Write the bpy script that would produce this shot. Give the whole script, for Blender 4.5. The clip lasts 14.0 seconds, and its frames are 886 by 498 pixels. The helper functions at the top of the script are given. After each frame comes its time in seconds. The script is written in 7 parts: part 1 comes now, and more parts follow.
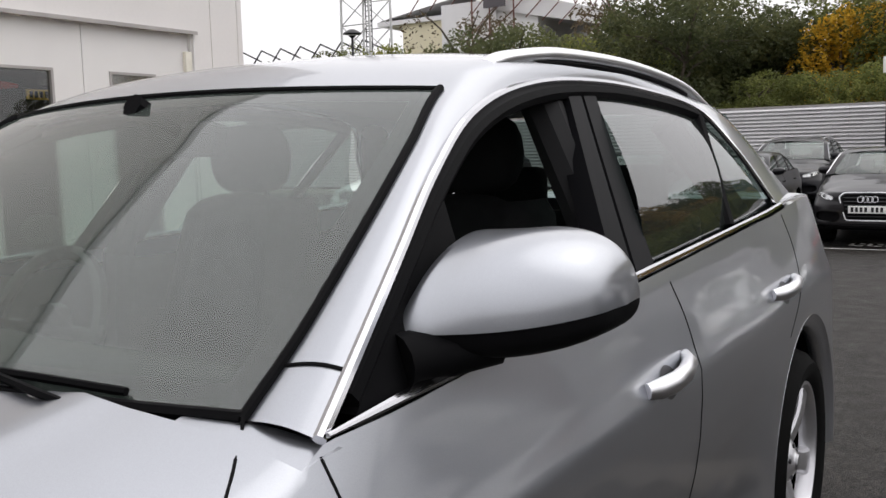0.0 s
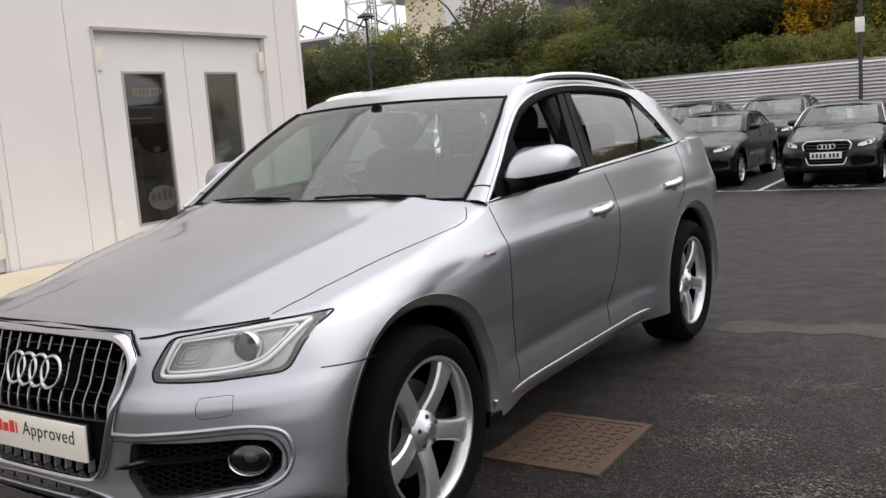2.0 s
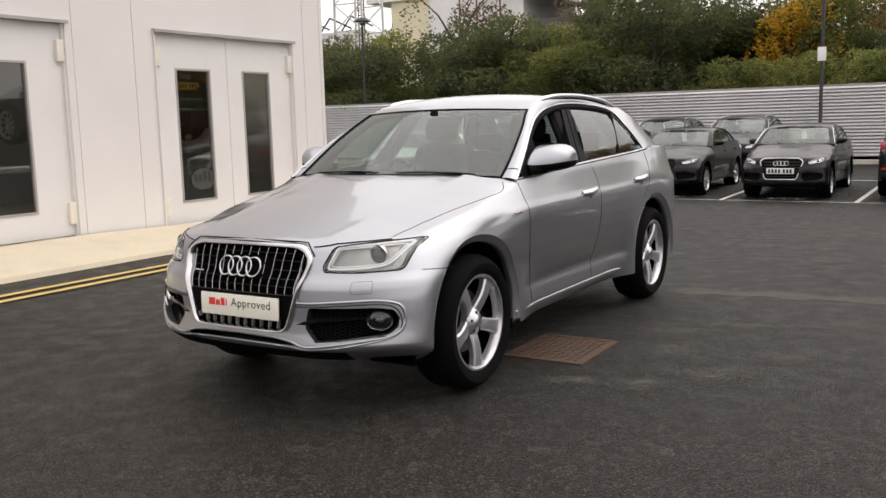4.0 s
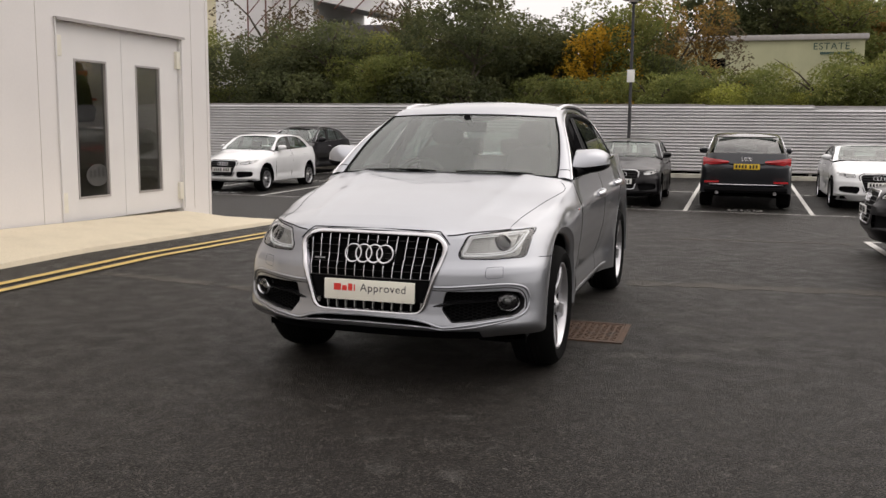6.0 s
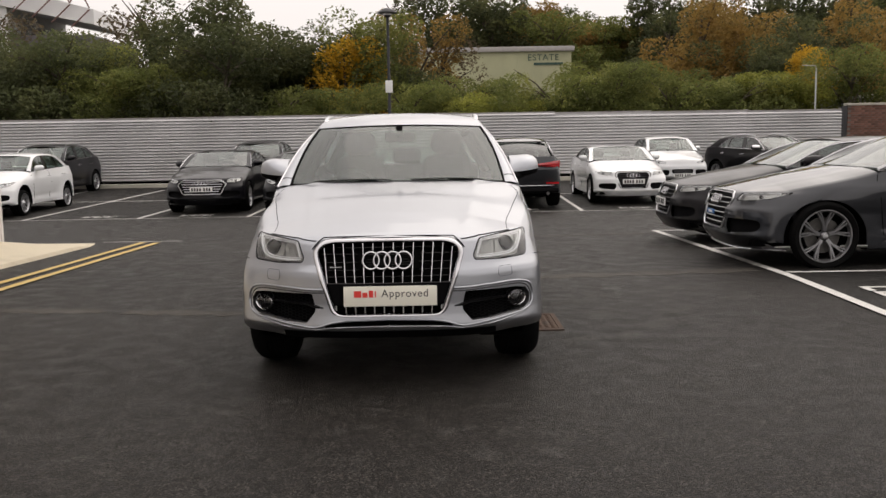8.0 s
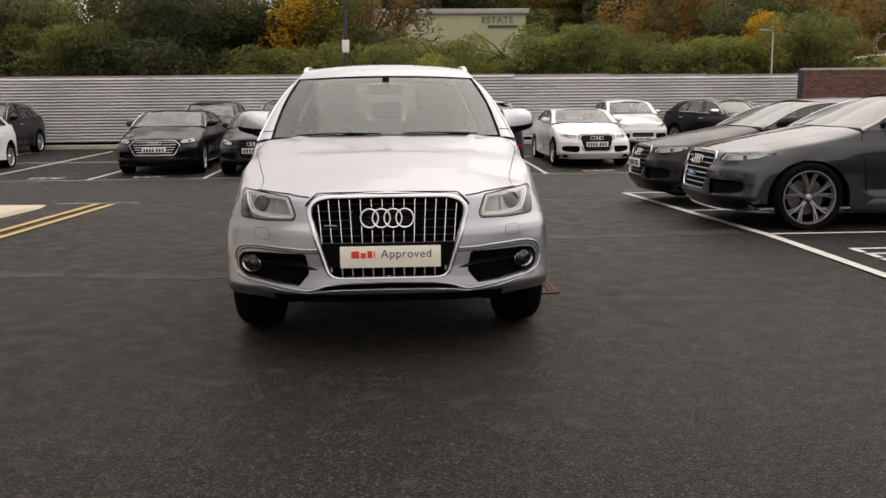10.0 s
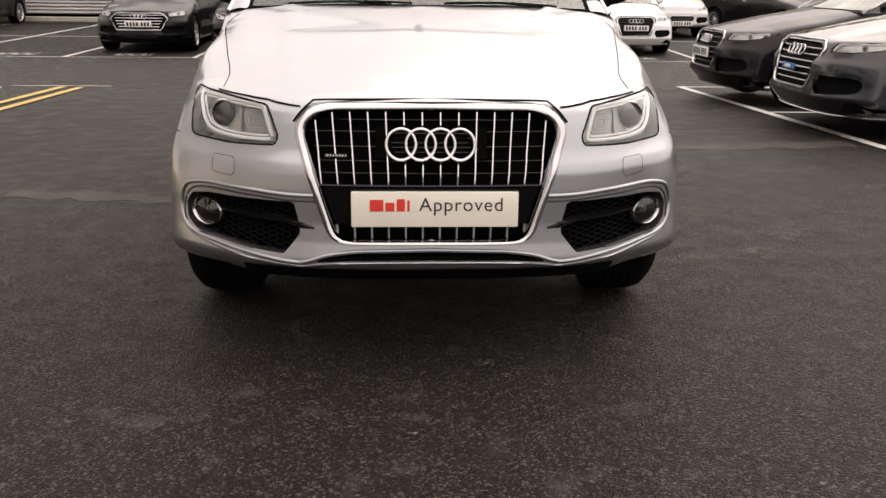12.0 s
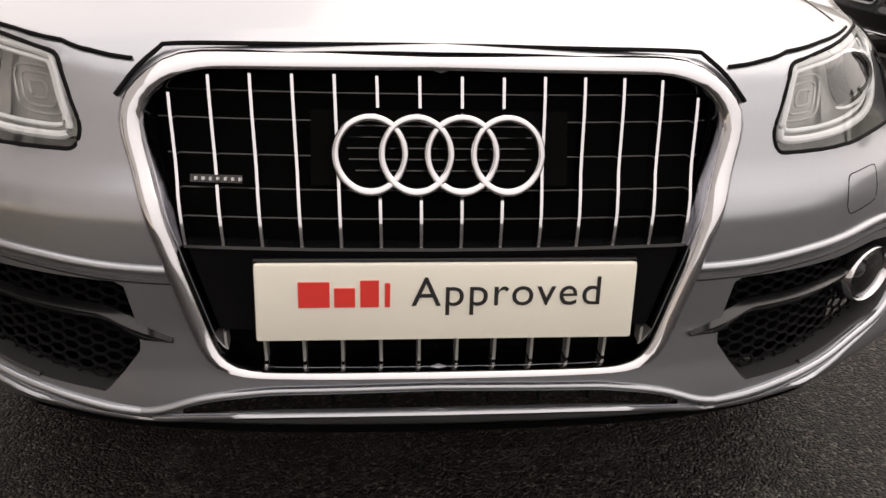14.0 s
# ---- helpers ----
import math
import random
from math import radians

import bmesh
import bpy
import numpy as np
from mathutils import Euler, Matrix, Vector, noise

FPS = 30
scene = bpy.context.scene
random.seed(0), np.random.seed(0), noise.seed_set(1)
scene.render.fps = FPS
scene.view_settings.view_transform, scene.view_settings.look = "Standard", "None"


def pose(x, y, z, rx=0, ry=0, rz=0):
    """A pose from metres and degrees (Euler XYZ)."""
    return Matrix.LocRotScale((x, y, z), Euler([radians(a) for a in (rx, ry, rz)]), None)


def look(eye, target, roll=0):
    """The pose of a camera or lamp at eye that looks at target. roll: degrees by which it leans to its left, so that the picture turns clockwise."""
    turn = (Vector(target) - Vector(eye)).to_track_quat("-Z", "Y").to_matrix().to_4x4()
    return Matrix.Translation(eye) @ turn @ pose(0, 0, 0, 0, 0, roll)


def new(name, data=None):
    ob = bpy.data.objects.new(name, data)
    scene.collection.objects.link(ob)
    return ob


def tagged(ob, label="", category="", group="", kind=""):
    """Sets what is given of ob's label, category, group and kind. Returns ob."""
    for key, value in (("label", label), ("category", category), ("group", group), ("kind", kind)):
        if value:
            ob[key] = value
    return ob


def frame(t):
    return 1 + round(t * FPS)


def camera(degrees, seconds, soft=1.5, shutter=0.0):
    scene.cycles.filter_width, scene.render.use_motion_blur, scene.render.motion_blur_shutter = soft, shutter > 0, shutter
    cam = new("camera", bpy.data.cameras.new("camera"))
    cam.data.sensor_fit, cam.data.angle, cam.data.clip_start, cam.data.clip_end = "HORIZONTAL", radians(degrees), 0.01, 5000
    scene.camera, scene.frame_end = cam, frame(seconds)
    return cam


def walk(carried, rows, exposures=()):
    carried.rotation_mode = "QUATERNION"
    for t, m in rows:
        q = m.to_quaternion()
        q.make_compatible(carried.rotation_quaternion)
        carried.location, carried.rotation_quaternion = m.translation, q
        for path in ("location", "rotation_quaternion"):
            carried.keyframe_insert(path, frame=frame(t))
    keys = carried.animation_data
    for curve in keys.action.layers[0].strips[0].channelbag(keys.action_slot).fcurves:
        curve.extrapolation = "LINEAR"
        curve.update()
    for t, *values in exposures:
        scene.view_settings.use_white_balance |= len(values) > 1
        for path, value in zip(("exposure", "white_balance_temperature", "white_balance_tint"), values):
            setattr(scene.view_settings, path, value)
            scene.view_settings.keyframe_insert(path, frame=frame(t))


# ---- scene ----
cam = camera(52.2, 14.0)
PATH = [
    (0, (1.457, -0.165, 1.4), (0.388, 1.511, 1.178), -1.6),
    (0.5, (1.764, -0.7, 1.395), (0.697, 0.977, 1.171), -2.0),
    (1, (2.012, -1.328, 1.415), (0.954, 0.352, 1.17), -3.3),
    (1.5, (2.346, -1.893, 1.411), (1.25, -0.239, 1.158), -4.3),
    (2, (2.581, -2.437, 1.419), (1.494, -0.782, 1.138), -4.3),
    (2.5, (2.889, -2.958, 1.426), (1.815, -1.294, 1.148), -2.7),
    (3, (3.081, -3.462, 1.43), (2.015, -1.793, 1.156), -2.1),
    (3.2, (3.166, -3.59, 1.442), (2.094, -1.924, 1.169), -2.7),
    (4.25, (3.21, -4.34, 1.43), (2.20, -2.63, 1.15), -0.6),
    (5.3, (2.506, -4.924, 1.418), (1.712, -3.111, 1.131), 1.8),
    (5.5, (2.272, -5.008, 1.435), (1.518, -3.178, 1.147), 1.6),
    (6, (1.803, -5.33, 1.423), (1.211, -3.438, 1.157), 0.6),
    (6.5, (1.277, -5.526, 1.445), (0.9, -3.582, 1.17), -0.7),
    (7, (0.903, -5.765, 1.431), (0.694, -3.793, 1.171), -0.5),
    (7.5, (0.531, -5.857, 1.413), (0.467, -3.871, 1.184), -0.7),
    (8, (0.283, -5.854, 1.424), (0.289, -3.869, 1.179), -1.0),
    (8.2, (0.273, -5.874, 1.432), (0.278, -3.889, 1.183), -0.7),
    (9.25, (0.08, -5.80, 1.39), (0.14, -3.83, 1.09), -0.6),
    (10.3, (-0.006, -5.283, 1.335), (0.118, -3.318, 0.983), -0.5),
    (10.5, (0.011, -5.102, 1.333), (0.12, -3.142, 0.951), -0.3),
    (11, (-0.057, -4.586, 1.287), (0.046, -2.637, 0.849), 1.6),
    (11.5, (-0.105, -4.102, 1.266), (0.017, -2.168, 0.77), 1.1),
    (12, (-0.119, -3.616, 1.237), (-0.017, -1.702, 0.666), 0.7),
    (12.5, (-0.073, -3.158, 1.161), (-0.025, -1.255, 0.548), 1.1),
    (13, (-0.147, -2.707, 1.135), (-0.002, -0.825, 0.475), 1.2),
    (13.5, (-0.112, -2.324, 1.109), (0.031, -0.455, 0.41), 1.4),
    (14, (-0.118, -2.001, 1.086), (0.063, -0.159, 0.329), 1.9),
]
walk(cam, [(t, look(eye, target, roll)) for t, eye, target, roll in PATH], [(0, 0.27, 6480, 10), (0.5, -0.28, 6480, 10), (1, -0.10, 6520, 11), (1.5, 0.14, 6530, 11), (2.5, 0.45, 6650, 12), (3, 0.47, 6750, 12), (5.5, 0.2, 6900, 12), (7.5, 0.06, 7000, 12), (10.5, 0.14, 7250, 14), (11, 0.34, 7350, 15), (12.5, 0.52, 7500, 16), (14, 0.47, 7250, 14)])
# ---- light ----
world = bpy.data.worlds.new("overcast_sky")
scene.world = world
world.use_nodes = True
wn, wl = world.node_tree.nodes, world.node_tree.links
wn.clear()
sky = wn.new("ShaderNodeTexSky")
sky.sky_type, sky.sun_disc = "NISHITA", False
sky.sun_elevation, sky.sun_rotation = radians(53), radians(45)
sky.air_density, sky.dust_density = 1.0, 4.0
grey = wn.new("ShaderNodeHueSaturation")
grey.inputs["Saturation"].default_value = 0.22
veil = wn.new("ShaderNodeMixRGB")
veil.inputs[0].default_value, veil.inputs[2].default_value = 0.85, (9.2, 9.0, 9.2, 1)
# an overcast sky is about three times as bright overhead as at the horizon
where, split, rise = wn.new("ShaderNodeTexCoord"), wn.new("ShaderNodeSeparateXYZ"), wn.new("ShaderNodeMapRange")
rise.inputs[1].default_value, rise.inputs[2].default_value, rise.inputs[3].default_value, rise.inputs[4].default_value = 0.0, 1.0, 0.100, 0.163
wl.new(where.outputs["Generated"], split.inputs[0])
wl.new(split.outputs["Z"], rise.inputs[0])
back = wn.new("ShaderNodeBackground")
wl.new(rise.outputs[0], back.inputs[1])
wout = wn.new("ShaderNodeOutputWorld")
wl.new(sky.outputs[0], grey.inputs["Color"])
wl.new(grey.outputs[0], veil.inputs[1])
wl.new(veil.outputs[0], back.inputs[0])
wl.new(back.outputs[0], wout.inputs[0])
sun = new("sun", bpy.data.lights.new("sun", "SUN"))
sun.data.energy, sun.data.angle, sun.data.color = 0.6, radians(75), (1, 0.97, 0.93)
sun.matrix_world = look((7, 7, 13), (0, 0, 0))


# ---- materials ----
def mat(name, color, rough=0.5, metal=0.0, vary=0.0, scale=8.0, fine=0.0, fscale=120.0, bump=0.0, bscale=None, coat=0.0, spec=0.5, tint=None, per_object=0.0, rvary=0.0, bdist=0.004):
    m = bpy.data.materials.new(name)
    m.use_nodes = True
    n, l = m.node_tree.nodes, m.node_tree.links
    b = n["Principled BSDF"]
    b.inputs["Base Color"].default_value = (*color, 1)
    b.inputs["Roughness"].default_value, b.inputs["Metallic"].default_value = rough, metal
    b.inputs["Coat Weight"].default_value, b.inputs["Coat Roughness"].default_value = coat, 0.04
    b.inputs["Specular IOR Level"].default_value = spec
    tc = n.new("ShaderNodeTexCoord")
    last = None
    if vary or fine or per_object or tint:
        col = n.new("ShaderNodeRGB")
        col.outputs[0].default_value = (*color, 1)
        last = col.outputs[0]
    for amount, sc, detail in ((vary, scale, 5), (fine, fscale, 2)):
        if amount:
            t = n.new("ShaderNodeTexNoise")
            t.inputs["Scale"].default_value, t.inputs["Detail"].default_value = sc, detail
            l.new(tc.outputs["Object"], t.inputs["Vector"])
            r = n.new("ShaderNodeMapRange")
            r.inputs[1].default_value, r.inputs[2].default_value = 0.3, 0.7
            r.inputs[3].default_value, r.inputs[4].default_value = 1 - amount, 1 + amount
            l.new(t.outputs[0], r.inputs[0])
            x = n.new("ShaderNodeMixRGB")
            x.blend_type, x.inputs[0].default_value = "MULTIPLY", 1
            l.new(last, x.inputs[1])
            l.new(r.outputs[0], x.inputs[2])
            last = x.outputs[0]
            if tint and amount is vary:
                y = n.new("ShaderNodeMixRGB")
                y.inputs[2].default_value = (*tint, 1)
                r2 = n.new("ShaderNodeMapRange")
                r2.inputs[1].default_value, r2.inputs[2].default_value = 0.48, 0.72
                l.new(t.outputs[0], r2.inputs[0])
                l.new(r2.outputs[0], y.inputs[0])
                l.new(last, y.inputs[1])
                last = y.outputs[0]
            if rvary and amount is vary:
                r3 = n.new("ShaderNodeMapRange")
                r3.inputs[1].default_value, r3.inputs[2].default_value = 0.3, 0.7
                r3.inputs[3].default_value, r3.inputs[4].default_value = rough - rvary, rough + rvary
                l.new(t.outputs[0], r3.inputs[0])
                l.new(r3.outputs[0], b.inputs["Roughness"])
    if per_object:
        o = n.new("ShaderNodeObjectInfo")
        r = n.new("ShaderNodeMapRange")
        r.inputs[3].default_value, r.inputs[4].default_value = 1 - per_object, 1 + per_object
        l.new(o.outputs["Random"], r.inputs[0])
        x = n.new("ShaderNodeMixRGB")
        x.blend_type, x.inputs[0].default_value = "MULTIPLY", 1
        l.new(last, x.inputs[1])
        l.new(r.outputs[0], x.inputs[2])
        last = x.outputs[0]
    if last:
        l.new(last, b.inputs["Base Color"])
    if bump:
        t = n.new("ShaderNodeTexNoise")
        t.inputs["Scale"].default_value, t.inputs["Detail"].default_value = bscale or fscale, 4
        l.new(tc.outputs["Object"], t.inputs["Vector"])
        u = n.new("ShaderNodeBump")
        u.inputs["Strength"].default_value, u.inputs["Distance"].default_value = bump, bdist
        l.new(t.outputs[0], u.inputs["Height"])
        l.new(u.outputs[0], b.inputs["Normal"])
    return m


def glass(name, tint, gloss=1.0, ior=1.45, haze=0.0):
    """Thin glass: tinted see-through with a Fresnel reflection and a painted haze of reflected sky."""
    m = bpy.data.materials.new(name)
    m.use_nodes = True
    n, l = m.node_tree.nodes, m.node_tree.links
    n.clear()
    out, clear, shine, mix, edge = n.new("ShaderNodeOutputMaterial"), n.new("ShaderNodeBsdfTransparent"), n.new("ShaderNodeBsdfGlossy"), n.new("ShaderNodeMixShader"), n.new("ShaderNodeLayerWeight")
    clear.inputs[0].default_value, shine.inputs[0].default_value, shine.inputs["Roughness"].default_value = (*tint, 1), (gloss, gloss, gloss, 1), 0.015
    edge.inputs[0].default_value = 0.5
    power, amount = n.new("ShaderNodeMath"), n.new("ShaderNodeMath")
    power.operation, power.inputs[1].default_value = "POWER", 4.6
    base = ((ior - 1) / (ior + 1)) ** 2 * 2.2
    amount.operation, amount.inputs[1].default_value, amount.inputs[2].default_value = "MULTIPLY_ADD", 1 - base, base
    l.new(edge.outputs["Facing"], power.inputs[0])
    l.new(power.outputs[0], amount.inputs[0])
    l.new(amount.outputs[0], mix.inputs[0])
    l.new(clear.outputs[0], mix.inputs[1])
    l.new(shine.outputs[0], mix.inputs[2])
    last = mix.outputs[0]
    if haze:
        # greenish diffuse colour stands in for the veil of sky reflected in the glass
        film, add = n.new("ShaderNodeBsdfDiffuse"), n.new("ShaderNodeMixShader")
        film.inputs[0].default_value, add.inputs[0].default_value = (0.46, 0.55, 0.50, 1), haze
        l.new(last, add.inputs[1])
        l.new(film.outputs[0], add.inputs[2])
        last = add.outputs[0]
    l.new(last, out.inputs[0])
    return m


def asphalt_material(name, dark, light, rough, stain):
    m = bpy.data.materials.new(name)
    m.use_nodes = True
    n, l = m.node_tree.nodes, m.node_tree.links
    b = n["Principled BSDF"]
    tc = n.new("ShaderNodeTexCoord")

    def noise_node(sc, det, kind="ShaderNodeTexNoise"):
        t = n.new(kind)
        t.inputs["Scale"].default_value = sc
        if kind == "ShaderNodeTexNoise":
            t.inputs["Detail"].default_value = det
        l.new(tc.outputs["Object"], t.inputs["Vector"])
        return t

    def span(src, a, c, lo=0.0, hi=1.0):
        r = n.new("ShaderNodeMapRange")
        for k, v in zip((1, 2, 3, 4), (a, c, lo, hi)):
            r.inputs[k].default_value = v
        l.new(src, r.inputs[0])
        return r.outputs[0]

    def mixed(fac, a, c, blend="MIX"):
        x = n.new("ShaderNodeMixRGB")
        x.blend_type = blend
        for k, v in zip((0, 1, 2), (fac, a, c)):
            if isinstance(v, tuple):
                x.inputs[k].default_value = (*v, 1)
            elif isinstance(v, float):
                x.inputs[k].default_value = v
            else:
                l.new(v, x.inputs[k])
        return x.outputs[0]

    stones = noise_node(150, 0, "ShaderNodeTexVoronoi")
    broad, mid, grit = noise_node(0.35, 4), noise_node(5.5, 8), noise_node(260, 2)
    base = mixed(span(broad.outputs[0], 0.35, 0.68), dark, light)
    pick = n.new("ShaderNodeSeparateColor")
    l.new(stones.outputs["Color"], pick.inputs[0])
    base = mixed(span(pick.outputs[0], 0.0, 0.8), base, mixed(1.0, base, (2.6, 2.5, 2.35), "MULTIPLY"))
    base = mixed(span(pick.outputs[0], 0.80, 0.92, 0.0, 0.85), base, (0.105, 0.094, 0.081))
    speck = noise_node(38, 3)
    base = mixed(span(speck.outputs[0], 0.66, 0.74, 0.0, 0.6), base, (0.17, 0.16, 0.15))
    blotch = span(mid.outputs[0], 0.585, 0.72, 0.0, stain)
    gate = span(broad.outputs[0], 0.45, 0.6)
    k = n.new("ShaderNodeMath")
    k.operation = "MULTIPLY"
    l.new(blotch, k.inputs[0])
    l.new(gate, k.inputs[1])
    base = mixed(k.outputs[0], base, (0.17, 0.165, 0.155))
    l.new(base, b.inputs["Base Color"])
    l.new(span(mid.outputs[0], 0.3, 0.7, rough - 0.1, rough + 0.12), b.inputs["Roughness"])
    h = n.new("ShaderNodeMath")
    h.operation = "MULTIPLY_ADD"
    l.new(grit.outputs[0], h.inputs[0])
    h.inputs[1].default_value = 0.4
    l.new(stones.outputs["Distance"], h.inputs[2])
    u = n.new("ShaderNodeBump")
    u.inputs["Strength"].default_value, u.inputs["Distance"].default_value, u.invert = 1.0, 0.009, True
    l.new(h.outputs[0], u.inputs["Height"])
    l.new(u.outputs[0], b.inputs["Normal"])
    b.inputs["Specular IOR Level"].default_value = 0.20
    return m


def paint(name, color, metal=0.0, rough=0.35):
    return mat(name, color, rough, metal, spec=0.1 if color[0] < 0.1 else 0.5, vary=0.03, scale=3, fine=0.05 if metal else 0.0, fscale=900, coat=0.9 if metal > 0.6 else 0.4 if color[0] < 0.02 else 1.0, bump=0.02, bscale=2.5, bdist=0.002)


ASPHALT = asphalt_material("asphalt", (0.0046, 0.0039, 0.0034), (0.0078, 0.0067, 0.0059), 0.48, 0.25)
PATCH = asphalt_material("old_asphalt_patch", (0.028, 0.0255, 0.0225), (0.048, 0.0445, 0.040), 0.62, 0.8)
BAY = asphalt_material("bay_asphalt", (0.0030, 0.0029, 0.0029), (0.0052, 0.0050, 0.0048), 0.55, 0.25)
WHITE_LINE = mat("white_road_paint", (0.62, 0.61, 0.58), 0.6, vary=0.18, scale=6, fine=0.15, fscale=90, bump=0.2, tint=(0.4, 0.39, 0.37))
YELLOW_LINE = mat("yellow_road_paint", (0.62, 0.43, 0.12), 0.6, vary=0.15, scale=5, fine=0.15, fscale=90, bump=0.2, tint=(0.42, 0.31, 0.12))
CONCRETE = mat("pale_concrete", (0.60, 0.53, 0.40), 0.8, vary=0.10, scale=1.3, fine=0.08, fscale=60, bump=0.15, tint=(0.50, 0.44, 0.33))
KERB = mat("kerb_concrete", (0.42, 0.40, 0.34), 0.85, vary=0.2, scale=2, fine=0.1, bump=0.2)
WALL = mat("white_wall_paint", (0.70, 0.675, 0.66), 0.55, vary=0.035, scale=0.7, fine=0.012, fscale=30, bump=0.03, bscale=5)
DOOR = mat("white_door_paint", (0.70, 0.685, 0.675), 0.42, vary=0.03, scale=1.5, bump=0.02, bscale=4)
CREAM = mat("cream_hinge_plastic", (0.72, 0.69, 0.60), 0.5, vary=0.05, scale=9)
GREY_TRIM = mat("grey_steel_trim", (0.36, 0.34, 0.33), 0.5, 0.3, vary=0.1, scale=4)
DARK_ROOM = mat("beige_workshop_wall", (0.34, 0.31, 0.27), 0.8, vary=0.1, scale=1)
SHEET = mat("galvanised_sheet", (0.58, 0.575, 0.58), 0.5, 0.1, vary=0.10, scale=0.6, fine=0.05, fscale=14, bump=0.05, bscale=3, per_object=0.05)
POST = mat("black_painted_steel", (0.02, 0.02, 0.022), 0.5, 0.2, vary=0.1)
GALV = mat("galvanised_steel", (0.5, 0.5, 0.5), 0.5, 0.5, vary=0.1)
RUST = mat("rusted_iron", (0.085, 0.048, 0.029), 0.85, 0.1, vary=0.35, scale=9, fine=0.25, fscale=70, bump=0.5, tint=(0.045, 0.036, 0.03))
STAIN = mat("chalky_residue", (0.13, 0.125, 0.115), 0.9, vary=0.35, scale=9, spec=0.1)
SOIL = mat("soil_and_grass", (0.05, 0.055, 0.028), 0.95, vary=0.4, scale=0.5, fine=0.3, fscale=6, bump=0.5, tint=(0.06, 0.045, 0.03))
BARK = mat("bark", (0.07, 0.055, 0.04), 0.9, vary=0.3, scale=4, bump=0.5, bscale=18)
BRICK = mat("old_red_brick", (0.15, 0.075, 0.055), 0.9, vary=0.3, scale=6, bump=0.4, per_object=0.35)
MORTAR = mat("mortar", (0.13, 0.115, 0.10), 0.95, vary=0.2, scale=6)
CLAD_WHITE = mat("white_cladding", (0.74, 0.73, 0.74), 0.6, vary=0.05, scale=0.3)
CLAD_CREAM = mat("cream_cladding", (0.70, 0.64, 0.46), 0.6, vary=0.05, scale=0.3)
CLAD_DARK = mat("dark_cladding", (0.09, 0.08, 0.09), 0.7, vary=0.1, scale=0.3)
STEEL_RED = mat("red_brown_steel", (0.16, 0.075, 0.065), 0.6, 0.1, vary=0.1)
SHED = mat("shed_cladding", (0.42, 0.42, 0.27), 0.7, vary=0.1, scale=0.5)
SHED_GREEN = mat("dark_green_sign_paint", (0.03, 0.07, 0.055), 0.6)
SILVER = paint("silver_metallic_paint", (0.372, 0.386, 0.416), 0.92, 0.31)
BLACK_PAINT = paint("black_metallic_paint", (0.007, 0.007, 0.009), 0.2, 0.3)
DGREY_PAINT = paint("dark_grey_metallic_paint", (0.010, 0.0095, 0.011), 0.3, 0.30)
GREY_PAINT = paint("dark_grey_blue_metallic_paint", (0.030, 0.032, 0.037), 0.55, 0.28)
WHITE_PAINT = paint("white_car_paint", (0.76, 0.77, 0.78), 0.0, 0.35)
FSILVER_PAINT = paint("pale_silver_paint", (0.60, 0.61, 0.62), 0.4, 0.33)
CHROME = mat("chrome", (0.58, 0.58, 0.60), 0.10, 1.0, vary=0.03, scale=12)
SATIN = mat("satin_aluminium", (0.72, 0.72, 0.74), 0.28, 1.0, vary=0.04, scale=10)
ALLOY = mat("silver_alloy", (0.52, 0.52, 0.54), 0.3, 0.85, vary=0.06, scale=9, coat=0.4)
DISC = mat("worn_brake_disc", (0.10, 0.095, 0.09), 0.5, 0.6, vary=0.2, scale=20)
GREY_ALLOY = mat("grey_machined_alloy", (0.30, 0.30, 0.31), 0.3, 0.85, vary=0.08, scale=9)
DARK_ALLOY = mat("dark_alloy", (0.06, 0.06, 0.065), 0.35, 0.7)
RUBBER = mat("tyre_rubber", (0.0045, 0.0045, 0.0045), 0.85, spec=0.06, vary=0.15, scale=14, bump=0.2, bscale=60)
BLACK = mat("black_plastic", (0.004, 0.004, 0.0045), 0.6, spec=0.04, vary=0.1, scale=20, bump=0.1, bscale=200)
SATIN_BLACK = mat("satin_black_film", (0.004, 0.004, 0.005), 0.5, spec=0.06)
GLOSS = mat("gloss_black", (0.005, 0.005, 0.0055), 0.16, coat=0.25, spec=0.35)
# near-black that puts the shade of deep recesses and undersides into the colour
VOID = mat("shade_black", (0.002, 0.002, 0.002), 0.95, spec=0.05)
SEAM = mat("panel_gap", (0.004, 0.004, 0.0045), 0.8, spec=0.1)
FABRIC = mat("dark_seat_cloth", (0.012, 0.012, 0.013), 0.9, spec=0.15, vary=0.15, scale=20, bump=0.3, bscale=300)
CABIN = mat("dark_cabin_trim", (0.014, 0.014, 0.015), 0.8, spec=0.2, vary=0.1, scale=10)
LINING = mat("pale_headlining", (0.45, 0.44, 0.42), 0.9, vary=0.05)
SCREEN = glass("windscreen_glass", (0.62, 0.72, 0.66), 1.0, 1.5, 0.072)
SIDE_GLASS = glass("tinted_side_glass", (0.33, 0.41, 0.385), 1.0, 1.5, 0.02)
DARK_GLASS = glass("dark_tinted_glass", (0.14, 0.15, 0.15), 1.0, 1.6, 0.01)
LENS = glass("clear_lamp_lens", (0.88, 0.89, 0.89), 1.0, 1.45)
ROOM_GLASS = glass("door_pane_glass", (0.55, 0.56, 0.55), 0.8, 1.5)
DECAL = mat("faded_sticker_film", (0.05, 0.05, 0.048), 0.7, vary=0.1, scale=20)
LAMP_SILVER = mat("lamp_reflector", (0.62, 0.62, 0.62), 0.22, 0.9, vary=0.1, scale=20)
